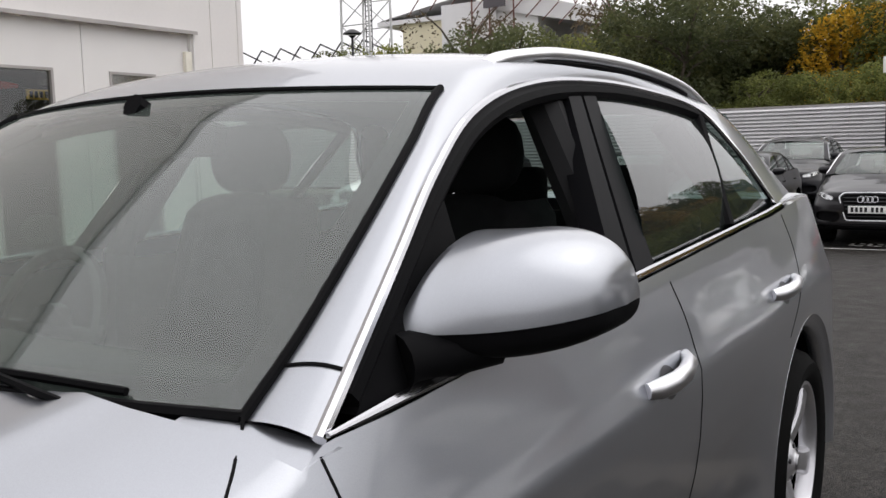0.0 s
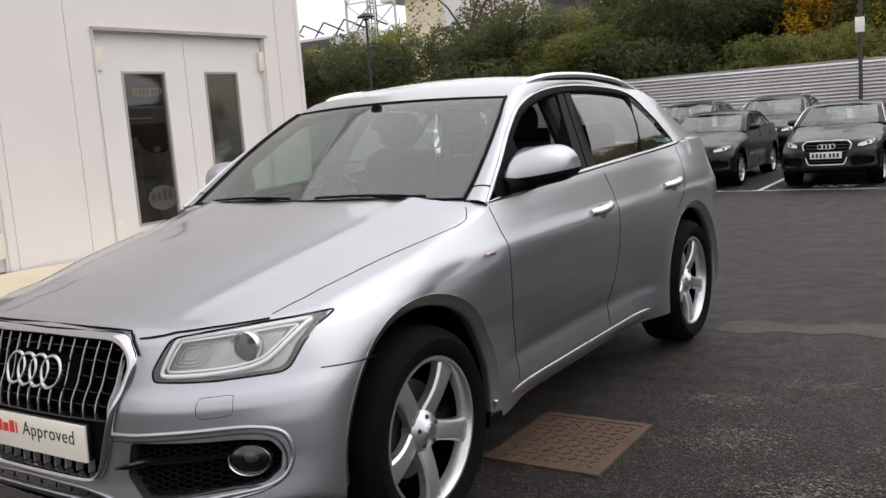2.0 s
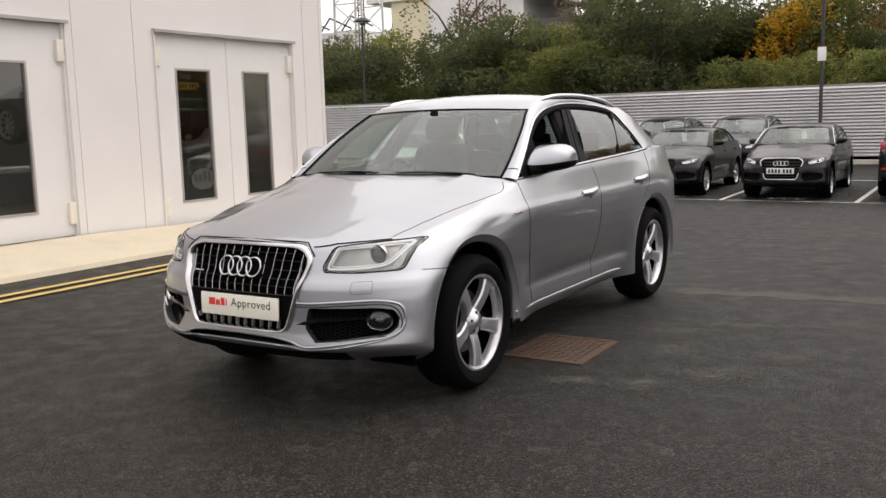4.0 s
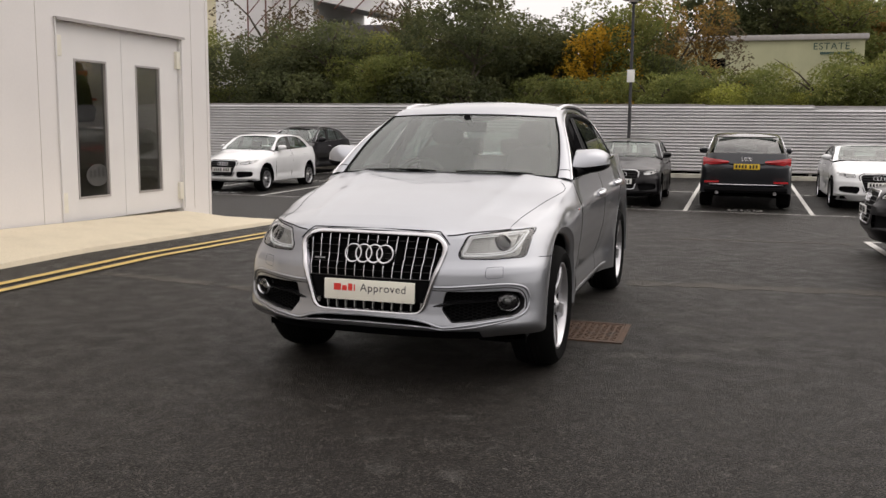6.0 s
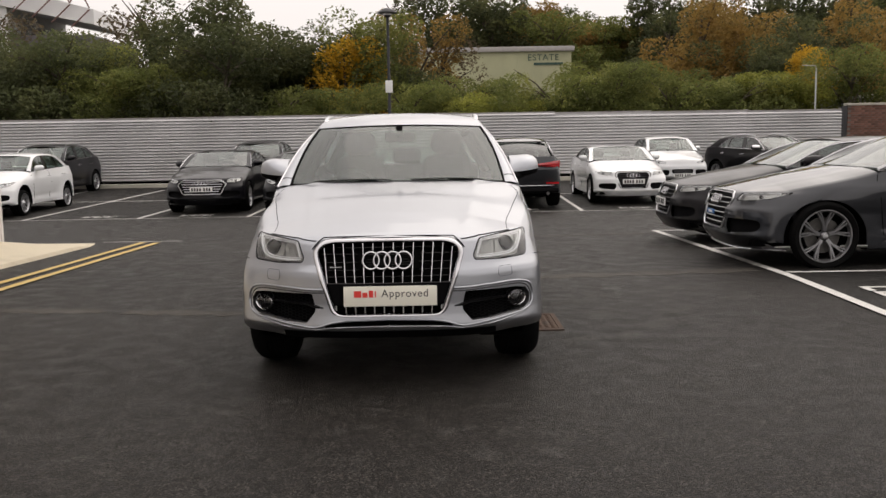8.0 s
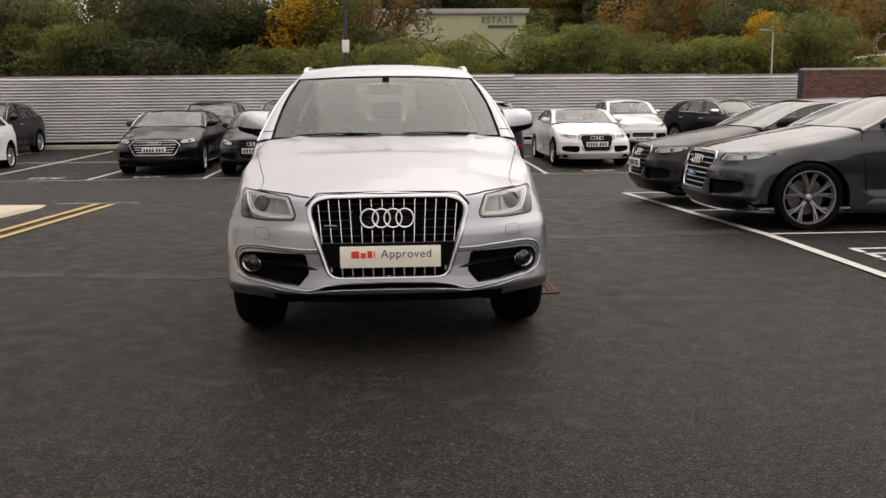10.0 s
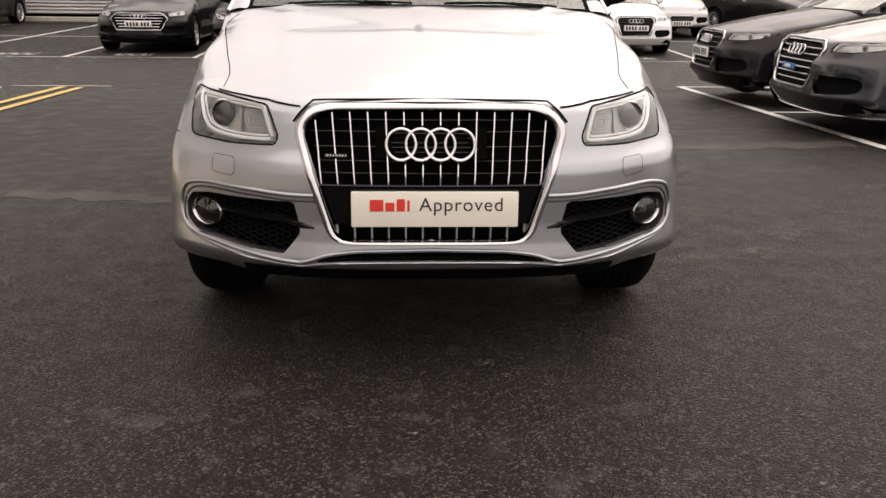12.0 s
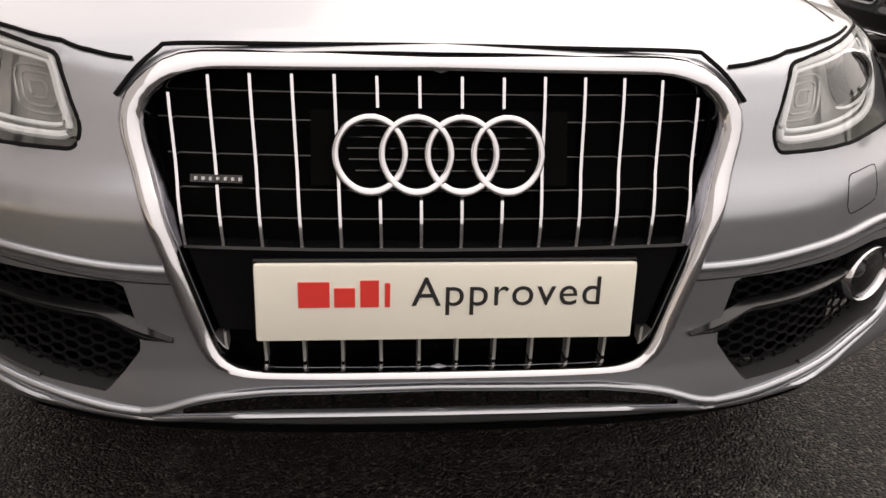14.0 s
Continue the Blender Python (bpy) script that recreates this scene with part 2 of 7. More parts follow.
LAMP_GREY = mat("grey_lamp_bezel", (0.40, 0.40, 0.385), 0.28, 0.6, vary=0.15, scale=25)
LAMP_DARK = mat("lamp_housing", (0.04, 0.04, 0.042), 0.4, 0.3)
DRL = mat("frosted_light_guide", (0.85, 0.86, 0.88), 0.35)
RED_LENS = mat("red_lamp_lens", (0.42, 0.015, 0.02), 0.12, coat=1.0)
PLATE_WHITE = mat("cream_number_plate", (0.80, 0.78, 0.68), 0.4, vary=0.02, scale=10, coat=0.3)
PLATE_PALE = mat("white_number_plate", (0.78, 0.78, 0.76), 0.4)
PLATE_YELLOW = mat("yellow_number_plate", (0.75, 0.50, 0.03), 0.4)
PLATE_BLUE = mat("blue_plate", (0.05, 0.17, 0.42), 0.4)
RED_INK = mat("red_print", (0.70, 0.04, 0.03), 0.5)
BLACK_INK = mat("black_print", (0.015, 0.015, 0.015), 0.5)
PAPER = mat("white_paper", (0.8, 0.8, 0.8), 0.8)

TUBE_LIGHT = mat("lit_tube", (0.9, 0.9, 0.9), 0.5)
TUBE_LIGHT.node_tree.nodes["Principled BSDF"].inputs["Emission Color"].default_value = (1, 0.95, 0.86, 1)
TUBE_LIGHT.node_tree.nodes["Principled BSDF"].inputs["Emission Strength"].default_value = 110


def leaf_material(name, color, tint):
    m = mat(name, color, 0.6, vary=0.35, scale=0.55, fine=0.3, fscale=4, tint=tint, per_object=0.18, spec=0.2)
    n, l = m.node_tree.nodes, m.node_tree.links
    b, out = n["Principled BSDF"], n["Material Output"]
    thin, mix = n.new("ShaderNodeBsdfTranslucent"), n.new("ShaderNodeMixShader")
    l.new(b.inputs["Base Color"].links[0].from_socket, thin.inputs[0])
    mix.inputs[0].default_value = 0.5
    l.new(b.outputs[0], mix.inputs[1])
    l.new(thin.outputs[0], mix.inputs[2])
    l.new(mix.outputs[0], out.inputs[0])
    return m


LEAF = {
    "mid": leaf_material("green_leaves", (0.145, 0.165, 0.048), (0.23, 0.225, 0.066)),
    "dark": leaf_material("dark_green_leaves", (0.082, 0.095, 0.042), (0.13, 0.13, 0.052)),
    "lime": leaf_material("light_green_leaves", (0.24, 0.255, 0.055), (0.31, 0.29, 0.07)),
    "yellow": leaf_material("yellow_leaves", (0.52, 0.33, 0.035), (0.42, 0.24, 0.03)),
    "orange": leaf_material("orange_brown_leaves", (0.30, 0.19, 0.055), (0.17, 0.13, 0.05)),
    "bare": leaf_material("dull_brown_leaves", (0.13, 0.10, 0.062), (0.10, 0.085, 0.05)),
}


# ---- car shapes ----
def interp(x, xs, ys):
    return float(np.interp(x, xs, ys))


def spline(pts, n):
    """Catmull-Rom through pts, n samples, even in arc length."""
    p = np.array(pts, float)
    p = np.vstack([2 * p[0] - p[1], p, 2 * p[-1] - p[-2]])
    out = []
    for i in range(1, len(p) - 2):
        for t in np.linspace(0, 1, 24, endpoint=False):
            a, b, c, d = p[i - 1], p[i], p[i + 1], p[i + 2]
            out.append(0.5 * (2 * b + (c - a) * t + (2 * a - 5 * b + 4 * c - d) * t * t + (3 * b - a - 3 * c + d) * t ** 3))
    out.append(p[-2])
    out = np.array(out)
    run = np.r_[0, np.cumsum(np.linalg.norm(np.diff(out, axis=0), axis=1))]
    return np.array([[np.interp(s, run, out[:, k]) for k in range(out.shape[1])] for s in np.linspace(0, run[-1], n)])


def smooth01(t):
    t = min(1.0, max(0.0, t))
    return t * t * (3 - 2 * t)


class Skin:
    """Half of a car's lower body: a plan outline from nose to tail, drawn in with height. Front axle at y = 0, nose to -y."""

    def __init__(self, outline, front_in, side_in, tops, spine, rear_in=None, n=900, w0=-0.75, w1=0.12):
        self.out = spline(outline, n)
        d = np.gradient(self.out, axis=0)
        d /= np.linalg.norm(d, axis=1)[:, None]
        self.nor = np.c_[d[:, 1], -d[:, 0]]
        self.nor[0], self.nor[-1] = (0, -1), (0, 1)
        self.front_in, self.side_in, self.rear_in = np.array(front_in), np.array(side_in), np.array(rear_in if rear_in is not None else side_in)
        self.tops, self.spine = np.array(tops), np.array(spine)
        self.w0, self.w1, self.n = w0, w1, n
        self.yend = self.out[-1][1]

    def at(self, s, z):
        i = min(self.n - 1.001, max(0.0, s * (self.n - 1)))
        k, f = int(i), i - int(i)
        o = self.out[k] * (1 - f) + self.out[k + 1] * f
        m = self.nor[k] * (1 - f) + self.nor[k + 1] * f
        w = smooth01((o[1] - self.w0) / (self.w1 - self.w0))
        r = smooth01((o[1] - self.yend + 0.6) / 0.6)
        d = (1 - w) * np.interp(z, self.front_in[:, 0], self.front_in[:, 1]) + w * ((1 - r) * np.interp(z, self.side_in[:, 0], self.side_in[:, 1]) + r * np.interp(z, self.rear_in[:, 0], self.rear_in[:, 1]))
        # shoulders roll over into the bonnet, and the wings swell round the wheel arches
        ts = min(1.0, max(0.0, (z - self.top(s) + .28) / .28))
        d += .056 * ts * ts * smooth01((o[1] + .50) / .35) * (1 - smooth01((o[1] - .20) / .50))
        x, y = max(0.0, o[0] - m[0] * d), o[1] - m[1] * d
        for yc, flare in ((0.0, .896), (2.807, .930)):
            r = math.hypot(y - yc, min(0.0, .37 - z)) - .474
            if r < .4 and abs(y - yc) < .85:
                x += max(0.0, flare - x) * math.exp(-(max(0.0, r) / .20) ** 2) * smooth01((x - .66) / .16) * (1 - .85 * ts * ts)
        return np.array([x, y, z])

    def top(self, s):
        y = self.out[min(self.n - 1, int(s * (self.n - 1)))][1]
        return float(np.interp(y, self.tops[:, 0], self.tops[:, 1]))

    def at_xz(self, x, z, off=0.0):
        """The point of the front with that x and height, lifted off by off metres."""
        sign, x = (1, x) if x >= 0 else (-1, -x)
        a, b = 0.0, 0.42
        for _ in range(26):
            c = (a + b) / 2
            a, b = (c, b) if self.at(c, z)[0] < x else (a, c)
        p, q = self.at(a, z), self.at(min(1, a + 0.004), z)
        t = (q - p)[:2]
        t /= max(1e-9, np.linalg.norm(t))
        p = p + np.array([t[1], -t[0], 0]) * off
        return Vector((sign * p[0], p[1], p[2]))

    def at_yz(self, y, z, off=0.0, side=1):
        a, b = 0.0, 1.0
        for _ in range(26):
            c = (a + b) / 2
            a, b = (c, b) if self.at(c, z)[1] < y else (a, c)
        p = self.at(a, z)
        return Vector((side * (p[0] + off), y, z))


HERO = dict(
    outline=[(0, -.905), (.2, -.90), (.4, -.88), (.56, -.835), (.68, -.76), (.772, -.66), (.833, -.54), (.877, -.38), (.903, -.2), (.916, .05), (.922, .5), (.923, 1.4), (.925, 2.4), (.926, 2.8), (.920, 3.1), (.893, 3.40), (.78, 3.59), (.46, 3.70), (0, 3.73)],
    front_in=[(.2, .20), (.28, .115), (.33, .045), (.36, .010), (.38, .002), (.44, .012), (.5, .018), (.6, .020), (.66, .025), (.685, .033), (.705, .046), (.725, .057), (.80, .082), (.84, .10), (.865, .125), (.88, .15), (1.0, .2)],
    side_in=[(.2, .12), (.27, .085), (.33, .062), (.36, .058), (.42, .064), (.455, .073), (.472, .072), (.52, .054), (.6, .032), (.7, .012), (.78, .003), (.87, 0), (.925, .003), (.945, .010), (.97, .020), (1.02, .035), (1.07, .049), (1.11, .060), (1.2, .09)],
    tops=[(-.905, .874), (-.895, .873), (-.887, .866), (-.88, .852), (-.865, .856), (-.835, .868), (-.76, .873), (-.5, .879), (-.375, .882), (-.1, .940), (.2, 1.000), (.34, 1.026), (.43, 1.046), (.49, 1.066), (.55, 1.093), (1.36, 1.127), (2.64, 1.170), (3.0, 1.190), (3.8, 1.19)],
    spine=[(-.79, .872), (-.74, .893), (-.6, .932), (-.4, .980), (-.1, 1.042), (.2, 1.094), (.42, 1.132)],
)


# ---- building helpers ----
def link(name, verts, faces, material, parent=None, label="", smooth=None, at=None):
    me = bpy.data.meshes.new(name)
    me.from_pydata([tuple(v) for v in verts], [], faces)
    me.materials.append(material)
    if smooth is not None:
        me.shade_smooth()
        if smooth < 180:
            me.set_sharp_from_angle(angle=radians(smooth))
    me.update()
    ob = new(name, me)
    if parent:
        ob.parent = parent
    if at is not None:
        ob.matrix_basis = at
    if label:
        ob["label"] = label
    return ob


def part(name, bm, material, parent, label="", smooth=35):
    me = bpy.data.meshes.new(name)
    bm.to_mesh(me)
    bm.free()
    me.materials.append(material)
    me.shade_smooth()
    me.set_sharp_from_angle(angle=radians(smooth))
    ob = new(name, me)
    ob.parent = parent
    if label:
        ob["label"] = label
    return ob


def root(name, m, label, category, group="", kind=""):
    ob = new(name)
    ob.empty_display_size = 0.2
    ob.matrix_basis = m
    return tagged(ob, label, category, group, kind)


def box_data(x0, x1, y0, y1, z0, z1, bevel=0.0):
    bm = bmesh.new()
    bmesh.ops.create_cube(bm, size=1)
    for v in bm.verts:
        v.co = Vector((x0 if v.co.x < 0 else x1, y0 if v.co.y < 0 else y1, z0 if v.co.z < 0 else z1))
    if bevel:
        bmesh.ops.bevel(bm, geom=bm.edges[:], offset=bevel, segments=2, affect="EDGES", profile=0.6)
    return bm


def box(name, material, parent, x0, x1, y0, y1, z0, z1, bevel=0.0, label="", turn=None):
    bm = box_data(min(x0, x1), max(x0, x1), min(y0, y1), max(y0, y1), min(z0, z1), max(z0, z1), bevel)
    if turn is not None:
        bm.transform(turn)
    return part(name, bm, material, parent, label)


class Shape:
    """Gathers vertices and faces for one mesh."""

    def __init__(self):
        self.v, self.f = [], []

    def grid(self, rows, closed_u=False, closed_v=False):
        """rows: a list of rows of points."""
        base, h, w = len(self.v), len(rows), len(rows[0])
        for r in rows:
            self.v.extend(tuple(p) for p in r)
        for i in range(h if closed_v else h - 1):
            for j in range(w if closed_u else w - 1):
                a, b = base + i * w + j, base + i * w + (j + 1) % w
                c, d = base + ((i + 1) % h) * w + (j + 1) % w, base + ((i + 1) % h) * w + j
                self.f.append((a, b, c, d))
        return self

    def tube(self, pts, r, seg=8, closed=False, flat=1.0, up=None, caps=True):
        """A tube along pts; flat squeezes it along the direction up."""
        pts = [Vector(p) for p in pts]
        n = len(pts)
        rows = []
        for i, p in enumerate(pts):
            a = pts[i - 1] if i or closed else pts[0]
            b = pts[(i + 1) % n] if i < n - 1 or closed else pts[-1]
            t = (b - a).normalized()
            u = Vector(up(i) if callable(up) else up) if up is not None else (Vector((0, 0, 1)) if abs(t.z) < 0.9 else Vector((1, 0, 0)))
            s = t.cross(u).normalized()
            u = s.cross(t).normalized()
            rr = r[i] if isinstance(r, (list, tuple)) else r
            rows.append([p + (s * math.cos(q) + u * flat * math.sin(q)) * rr for q in (2 * math.pi * k / seg for k in range(seg))])
        base = len(self.v)
        self.grid(rows, closed_u=True, closed_v=closed)
        if caps and not closed:
            self.f.append(tuple(base + k for k in reversed(range(seg))))
            self.f.append(tuple(base + (n - 1) * seg + k for k in range(seg)))
        return self

    def lathe(self, prof, seg=48, axis="x", centre=(0, 0, 0)):
        """prof: (radius, place along the axis)."""
        rows = []
        for k in range(seg):
            q = 2 * math.pi * k / seg
            c, s = math.cos(q), math.sin(q)
            if axis == "x":
                rows.append([(centre[0] + a, centre[1] + r * c, centre[2] + r * s) for r, a in prof])
            elif axis == "y":
                rows.append([(centre[0] + r * c, centre[1] + a, centre[2] + r * s) for r, a in prof])
            else:
                rows.append([(centre[0] + r * c, centre[1] + r * s, centre[2] + a) for r, a in prof])
        return self.grid(rows, closed_v=True)

    def box(self, x0, x1, y0, y1, z0, z1, m=None):
        base = len(self.v)
        for z in (z0, z1):
            for x, y in ((x0, y0), (x1, y0), (x1, y1), (x0, y1)):
                p = Vector((x, y, z))
                self.v.append(tuple(m @ p if m else p))
        for q in ((3, 2, 1, 0), (4, 5, 6, 7), (0, 1, 5, 4), (1, 2, 6, 5), (2, 3, 7, 6), (3, 0, 4, 7)):
            self.f.append(tuple(base + k for k in q))
        return self

    def prism(self, outline, lift, drop):
        """A plate: outline of points, its face moved by lift and its back by drop (functions of a point)."""
        base, n = len(self.v), len(outline)
        self.v.extend(tuple(lift(p)) for p in outline)
        self.v.extend(tuple(drop(p)) for p in outline)
        self.f.append(tuple(base + k for k in range(n)))
        self.f.append(tuple(base + n + k for k in reversed(range(n))))
        for k in range(n):
            self.f.append((base + k, base + n + k, base + n + (k + 1) % n, base + (k + 1) % n))
        return self

    def done(self, name, material, parent=None, label="", smooth=40, fix=False):
        if fix:
            bm = bmesh.new()
            me = bpy.data.meshes.new("x")
            me.from_pydata(self.v, [], self.f)
            bm.from_mesh(me)
            bpy.data.meshes.remove(me)
            bmesh.ops.remove_doubles(bm, verts=bm.verts, dist=1e-4)
            bmesh.ops.recalc_face_normals(bm, faces=bm.faces)
            return part(name, bm, material, parent, label, smooth)
        return link(name, self.v, self.f, material, parent, label, smooth)


def ruled(a, b, n, m, bulge=(0, 0, 0), power=1.0):
    """Rows of points between the curves a and b, pushed out in the middle by bulge."""
    a, b, g = spline(a, n), spline(b, n), np.array(bulge, float)
    return [[a[j] * (1 - t) + b[j] * t + g * (math.sin(math.pi * t) ** power) for j in range(n)] for t in np.linspace(0, 1, m)]


def lettering(name, words, size, material, parent, m, spacing=1.0):
    """Words in the built-in font, turned into a mesh; origin at their left foot, facing +z before m."""
    cu = bpy.data.curves.new(name, "FONT")
    cu.body, cu.size, cu.extrude, cu.space_character = words, size, 0.0004, spacing
    ob = bpy.data.objects.new(name, cu)
    scene.collection.objects.link(ob)
    me = bpy.data.meshes.new_from_object(ob.evaluated_get(bpy.context.evaluated_depsgraph_get()))
    bpy.data.objects.remove(ob)
    bpy.data.curves.remove(cu)
    me.materials.clear()
    me.materials.append(material)
    o = new(name, me)
    o.parent, o.matrix_basis = parent, m
    return o


def gz(y):
    """The height of the yard's surface."""
    return interp(y, [3, 14.5, 25.5], [0, -0.28, -0.1])


# ---- ground ----
def hill(x, y):
    """The land: the yard, and the slope that rises behind its fence."""
    z = gz(y)
    if y > 27:
        z += 3.2 * smooth01((y - 27) / 45) + 5.0 * smooth01((y - 60) / 90)
    if x > 30:
        z += 2.5 * smooth01((x - 30) / 60)
    return z


xs = sorted({*np.linspace(-12, 16, 15), *np.linspace(-60, 60, 25), *np.linspace(-1500, 1500, 17)})
ys = sorted({*np.linspace(-10, 30, 41), *np.linspace(-60, 160, 45), *np.linspace(-1500, 2000, 15)})
ground_shape = Shape().grid([[(x, y, hill(x, y)) for x in xs] for y in ys])
ground = ground_shape.done("ground", ASPHALT, smooth=180)
tagged(ground, "dark damp asphalt yard with worn pale stains", "ground", kind="structure")
ground.data.materials.append(SOIL)
for p in ground.data.polygons:
    c = p.center
    if c.y > 26 or abs(c.x) > 45 or c.y < -40:
        p.material_index = 1


def sheet(name, pts, material, lift=0.006, label="", category="", kind="structure", parent=None, n=1):
    """A thin flat patch on the ground along the outline pts (x, y)."""
    s = Shape()
    s.prism([Vector((x, y, gz(y))) for x, y in pts], lambda p: p + Vector((0, 0, lift)), lambda p: p - Vector((0, 0, 0.02)))
    ob = s.done(name, material, parent, smooth=20)
    return tagged(ob, label, category, kind=kind)


def stripe(name, a, b, wide, material, label, lift=0.012):
    """A painted line from a to b, cut into short lengths to follow the ground."""
    a, b = Vector(a), Vector(b)
    d = (b - a).normalized()
    s = Vector((-d.y, d.x)) * wide / 2
    n = max(2, int((b - a).length / 0.5))
    rows = []
    rnd = random.Random(hash((round(a.x, 2), round(a.y, 2))) % 999)
    for i in range(n + 1):
        p = a.lerp(b, i / n)
        w = 1 + rnd.uniform(-0.05, 0.05)
        rows.append([(p.x - s.x * w, p.y - s.y * w, gz(p.y - s.y) + lift), (p.x + s.x * w, p.y + s.y * w, gz(p.y + s.y) + lift)])
    return tagged(Shape().grid(rows).done(name, material, smooth=180), label, "road marking", kind="structure")


# the parking bays have a newer, darker surface
rows = [[(x, y, gz(y) + 0.006) for x in np.linspace(-24, 14, 20)] for y in np.linspace(14.35, 25.0, 22)]
tagged(Shape().grid(rows).done("bay_surface", BAY, smooth=180), "darker asphalt of the far parking bays", "ground", kind="structure")
rows = [[(x, y, gz(y) + 0.006) for x in np.linspace(3.75, 14, 8)] for y in np.linspace(-8, 8.65, 20)]
tagged(Shape().grid(rows).done("bay_surface", BAY, smooth=180), "darker asphalt of the side parking bays", "ground", kind="structure")


def ragged(cx, cy, a, b, turn, seed, n=26):
    rnd = random.Random(seed)
    ph = [rnd.uniform(0, 6.28) for _ in range(4)]
    out = []
    for k in range(n):
        q = 2 * math.pi * k / n
        r = 1 + 0.16 * math.sin(3 * q + ph[0]) + 0.12 * math.sin(5 * q + ph[1]) + 0.08 * math.sin(9 * q + ph[2])
        x, y = a * r * math.cos(q), b * r * math.sin(q)
        out.append((cx + x * math.cos(turn) - y * math.sin(turn), cy + x * math.sin(turn) + y * math.cos(turn)))
    return out



def flakes(name, cx, cy, a, b, turn, n, seed, label):
    """A scuffed patch: many small pale scabs on the surface, thickest in the middle."""
    rnd = random.Random(seed)
    s = Shape()
    for _ in range(n):
        u, w = rnd.gauss(0, .5) * a, rnd.gauss(0, .5) * b
        x, y = cx + u * math.cos(turn) - w * math.sin(turn), cy + u * math.sin(turn) + w * math.cos(turn)
        r = rnd.uniform(.0018, .0062) * (1.6 if rnd.random() < .12 else 1)
        q0, m = rnd.uniform(0, 6.28), rnd.choice((4, 5, 6))
        base = len(s.v)
        for k in range(m):
            q = q0 + 6.283 * k / m
            rr = r * rnd.uniform(.5, 1.2)
            s.v.append((x + rr * 1.5 * math.cos(q), y + rr * math.sin(q), gz(y) + .003))
        s.f.append(tuple(base + k for k in range(m)))
    return tagged(s.done(name, STAIN, smooth=20), label, "stain", kind="stuff")


for k, (cx, cy, a, b, tn) in enumerate([(1.55, 1.25, .17, .12, .3), (1.95, .86, .2, .09, .5), (1.4, 1.75, .16, .07, .1), (2.2, 1.35, .1, .06, .6), (1.75, 2.1, .2, .05, .2), (1.25, .35, .12, .05, .4), (2.5, 2.4, .3, .06, .1), (1.6, .45, .1, .05, .9), (2.9, 1.9, .18, .05, .2)]):
    flakes("pale_stain", cx, cy, a * 1.5, b * 1.6, tn, int(17000 * a * b) + 260, k, "pale scuffed scabs on the dark asphalt")
flakes("pale_specks", 1.0, -1.5, 5.5, 4.0, 0, 260, 77, "small pale stones scattered over the asphalt")
# a worn seam across the yard
for k, (x0, x1, y0, y1, w) in enumerate([(.95, 3.6, 3.2, 3.55, .22), (-3.9, -2.6, 1.9, 1.75, .13), (-2.4, -1.05, 1.7, 1.5, .15), (1.2, 3.5, 8.0, 8.3, .12)]):
    n = 14
    rnd = random.Random(40 + k)
    top = [(x0 + (x1 - x0) * i / n, y0 + (y1 - y0) * i / n + w * (0.35 + 0.65 * rnd.random())) for i in range(n + 1)]
    bot = [(x0 + (x1 - x0) * i / n, y0 + (y1 - y0) * i / n - w * (0.35 + 0.65 * rnd.random())) for i in range(n + 1)]
    sheet("worn_seam", bot + top[::-1], PATCH, 0.0022, "worn lighter seam in the asphalt", "stain")

LINE = "worn white parking bay line"
stripe("bay_line", (-24, 14.4), (13.9, 14.4), 0.09, WHITE_LINE, LINE)
for x in (-14.1, -11.6, -9.1, -6.5, -4.03, -1.55, 0.98, 3.5, 6.0, 8.5, 11.0):
    stripe("bay_line", (x, 14.45), (x + (0.45 if x < -6 else 0.1), 23.6), 0.09, WHITE_LINE, LINE)
stripe("bay_line", (-24, 19.35), (13.9, 19.35), 0.08, WHITE_LINE, LINE)
stripe("bay_line", (3.75, 8.7), (3.72, -6), 0.10, WHITE_LINE, LINE)
for y in (8.66, 5.7, 3.22, 0.7, -1.8):
    stripe("bay_line", (3.8, y), (8.8, y - 0.05), 0.09, WHITE_LINE, LINE)
for dx in (0, 0.25):
    stripe("yellow_line", (-4.33 + dx, 8.15 - dx * 0.5), (-4.25 + dx, -12), 0.10, YELLOW_LINE, "faded double yellow road line")
stripe("bay_line", (-5.0, 8.27), (-3.75, 8.25), 0.05, WHITE_LINE, "thin white line across the yellow lines")


def bay_number(cx, cy, turn, n=3, size=0.3):
    """Worn bay lettering as plain bars."""
    s = Shape()
    for k in range(n):
        m = Matrix.Translation((cx, cy, gz(cy) + 0.013)) @ pose(0, 0, 0, 0, 0, turn)
        x = (k - (n - 1) / 2) * size * 0.75
        s.box(x - size * .3, x + size * .3, -size * .5, -size * .32, 0, 0.003, m)
        s.box(x - size * .3, x - size * .14, -size * .5, size * .5, 0, 0.0034, m)
        s.box(x + size * .05, x + size * .3, size * .3, size * .5, 0, 0.003, m)
    tagged(s.done("bay_marking", WHITE_LINE, smooth=20), "worn white painted bay mark", "road marking", kind="structure")


for x in (-7.55, -5.3, -2.8, -0.35, 2.2, 4.8, -10.3):
    bay_number(x, 14.95, 0, 3, 0.34)
bay_number(4.25, 1.85, -90, 3, 0.36)

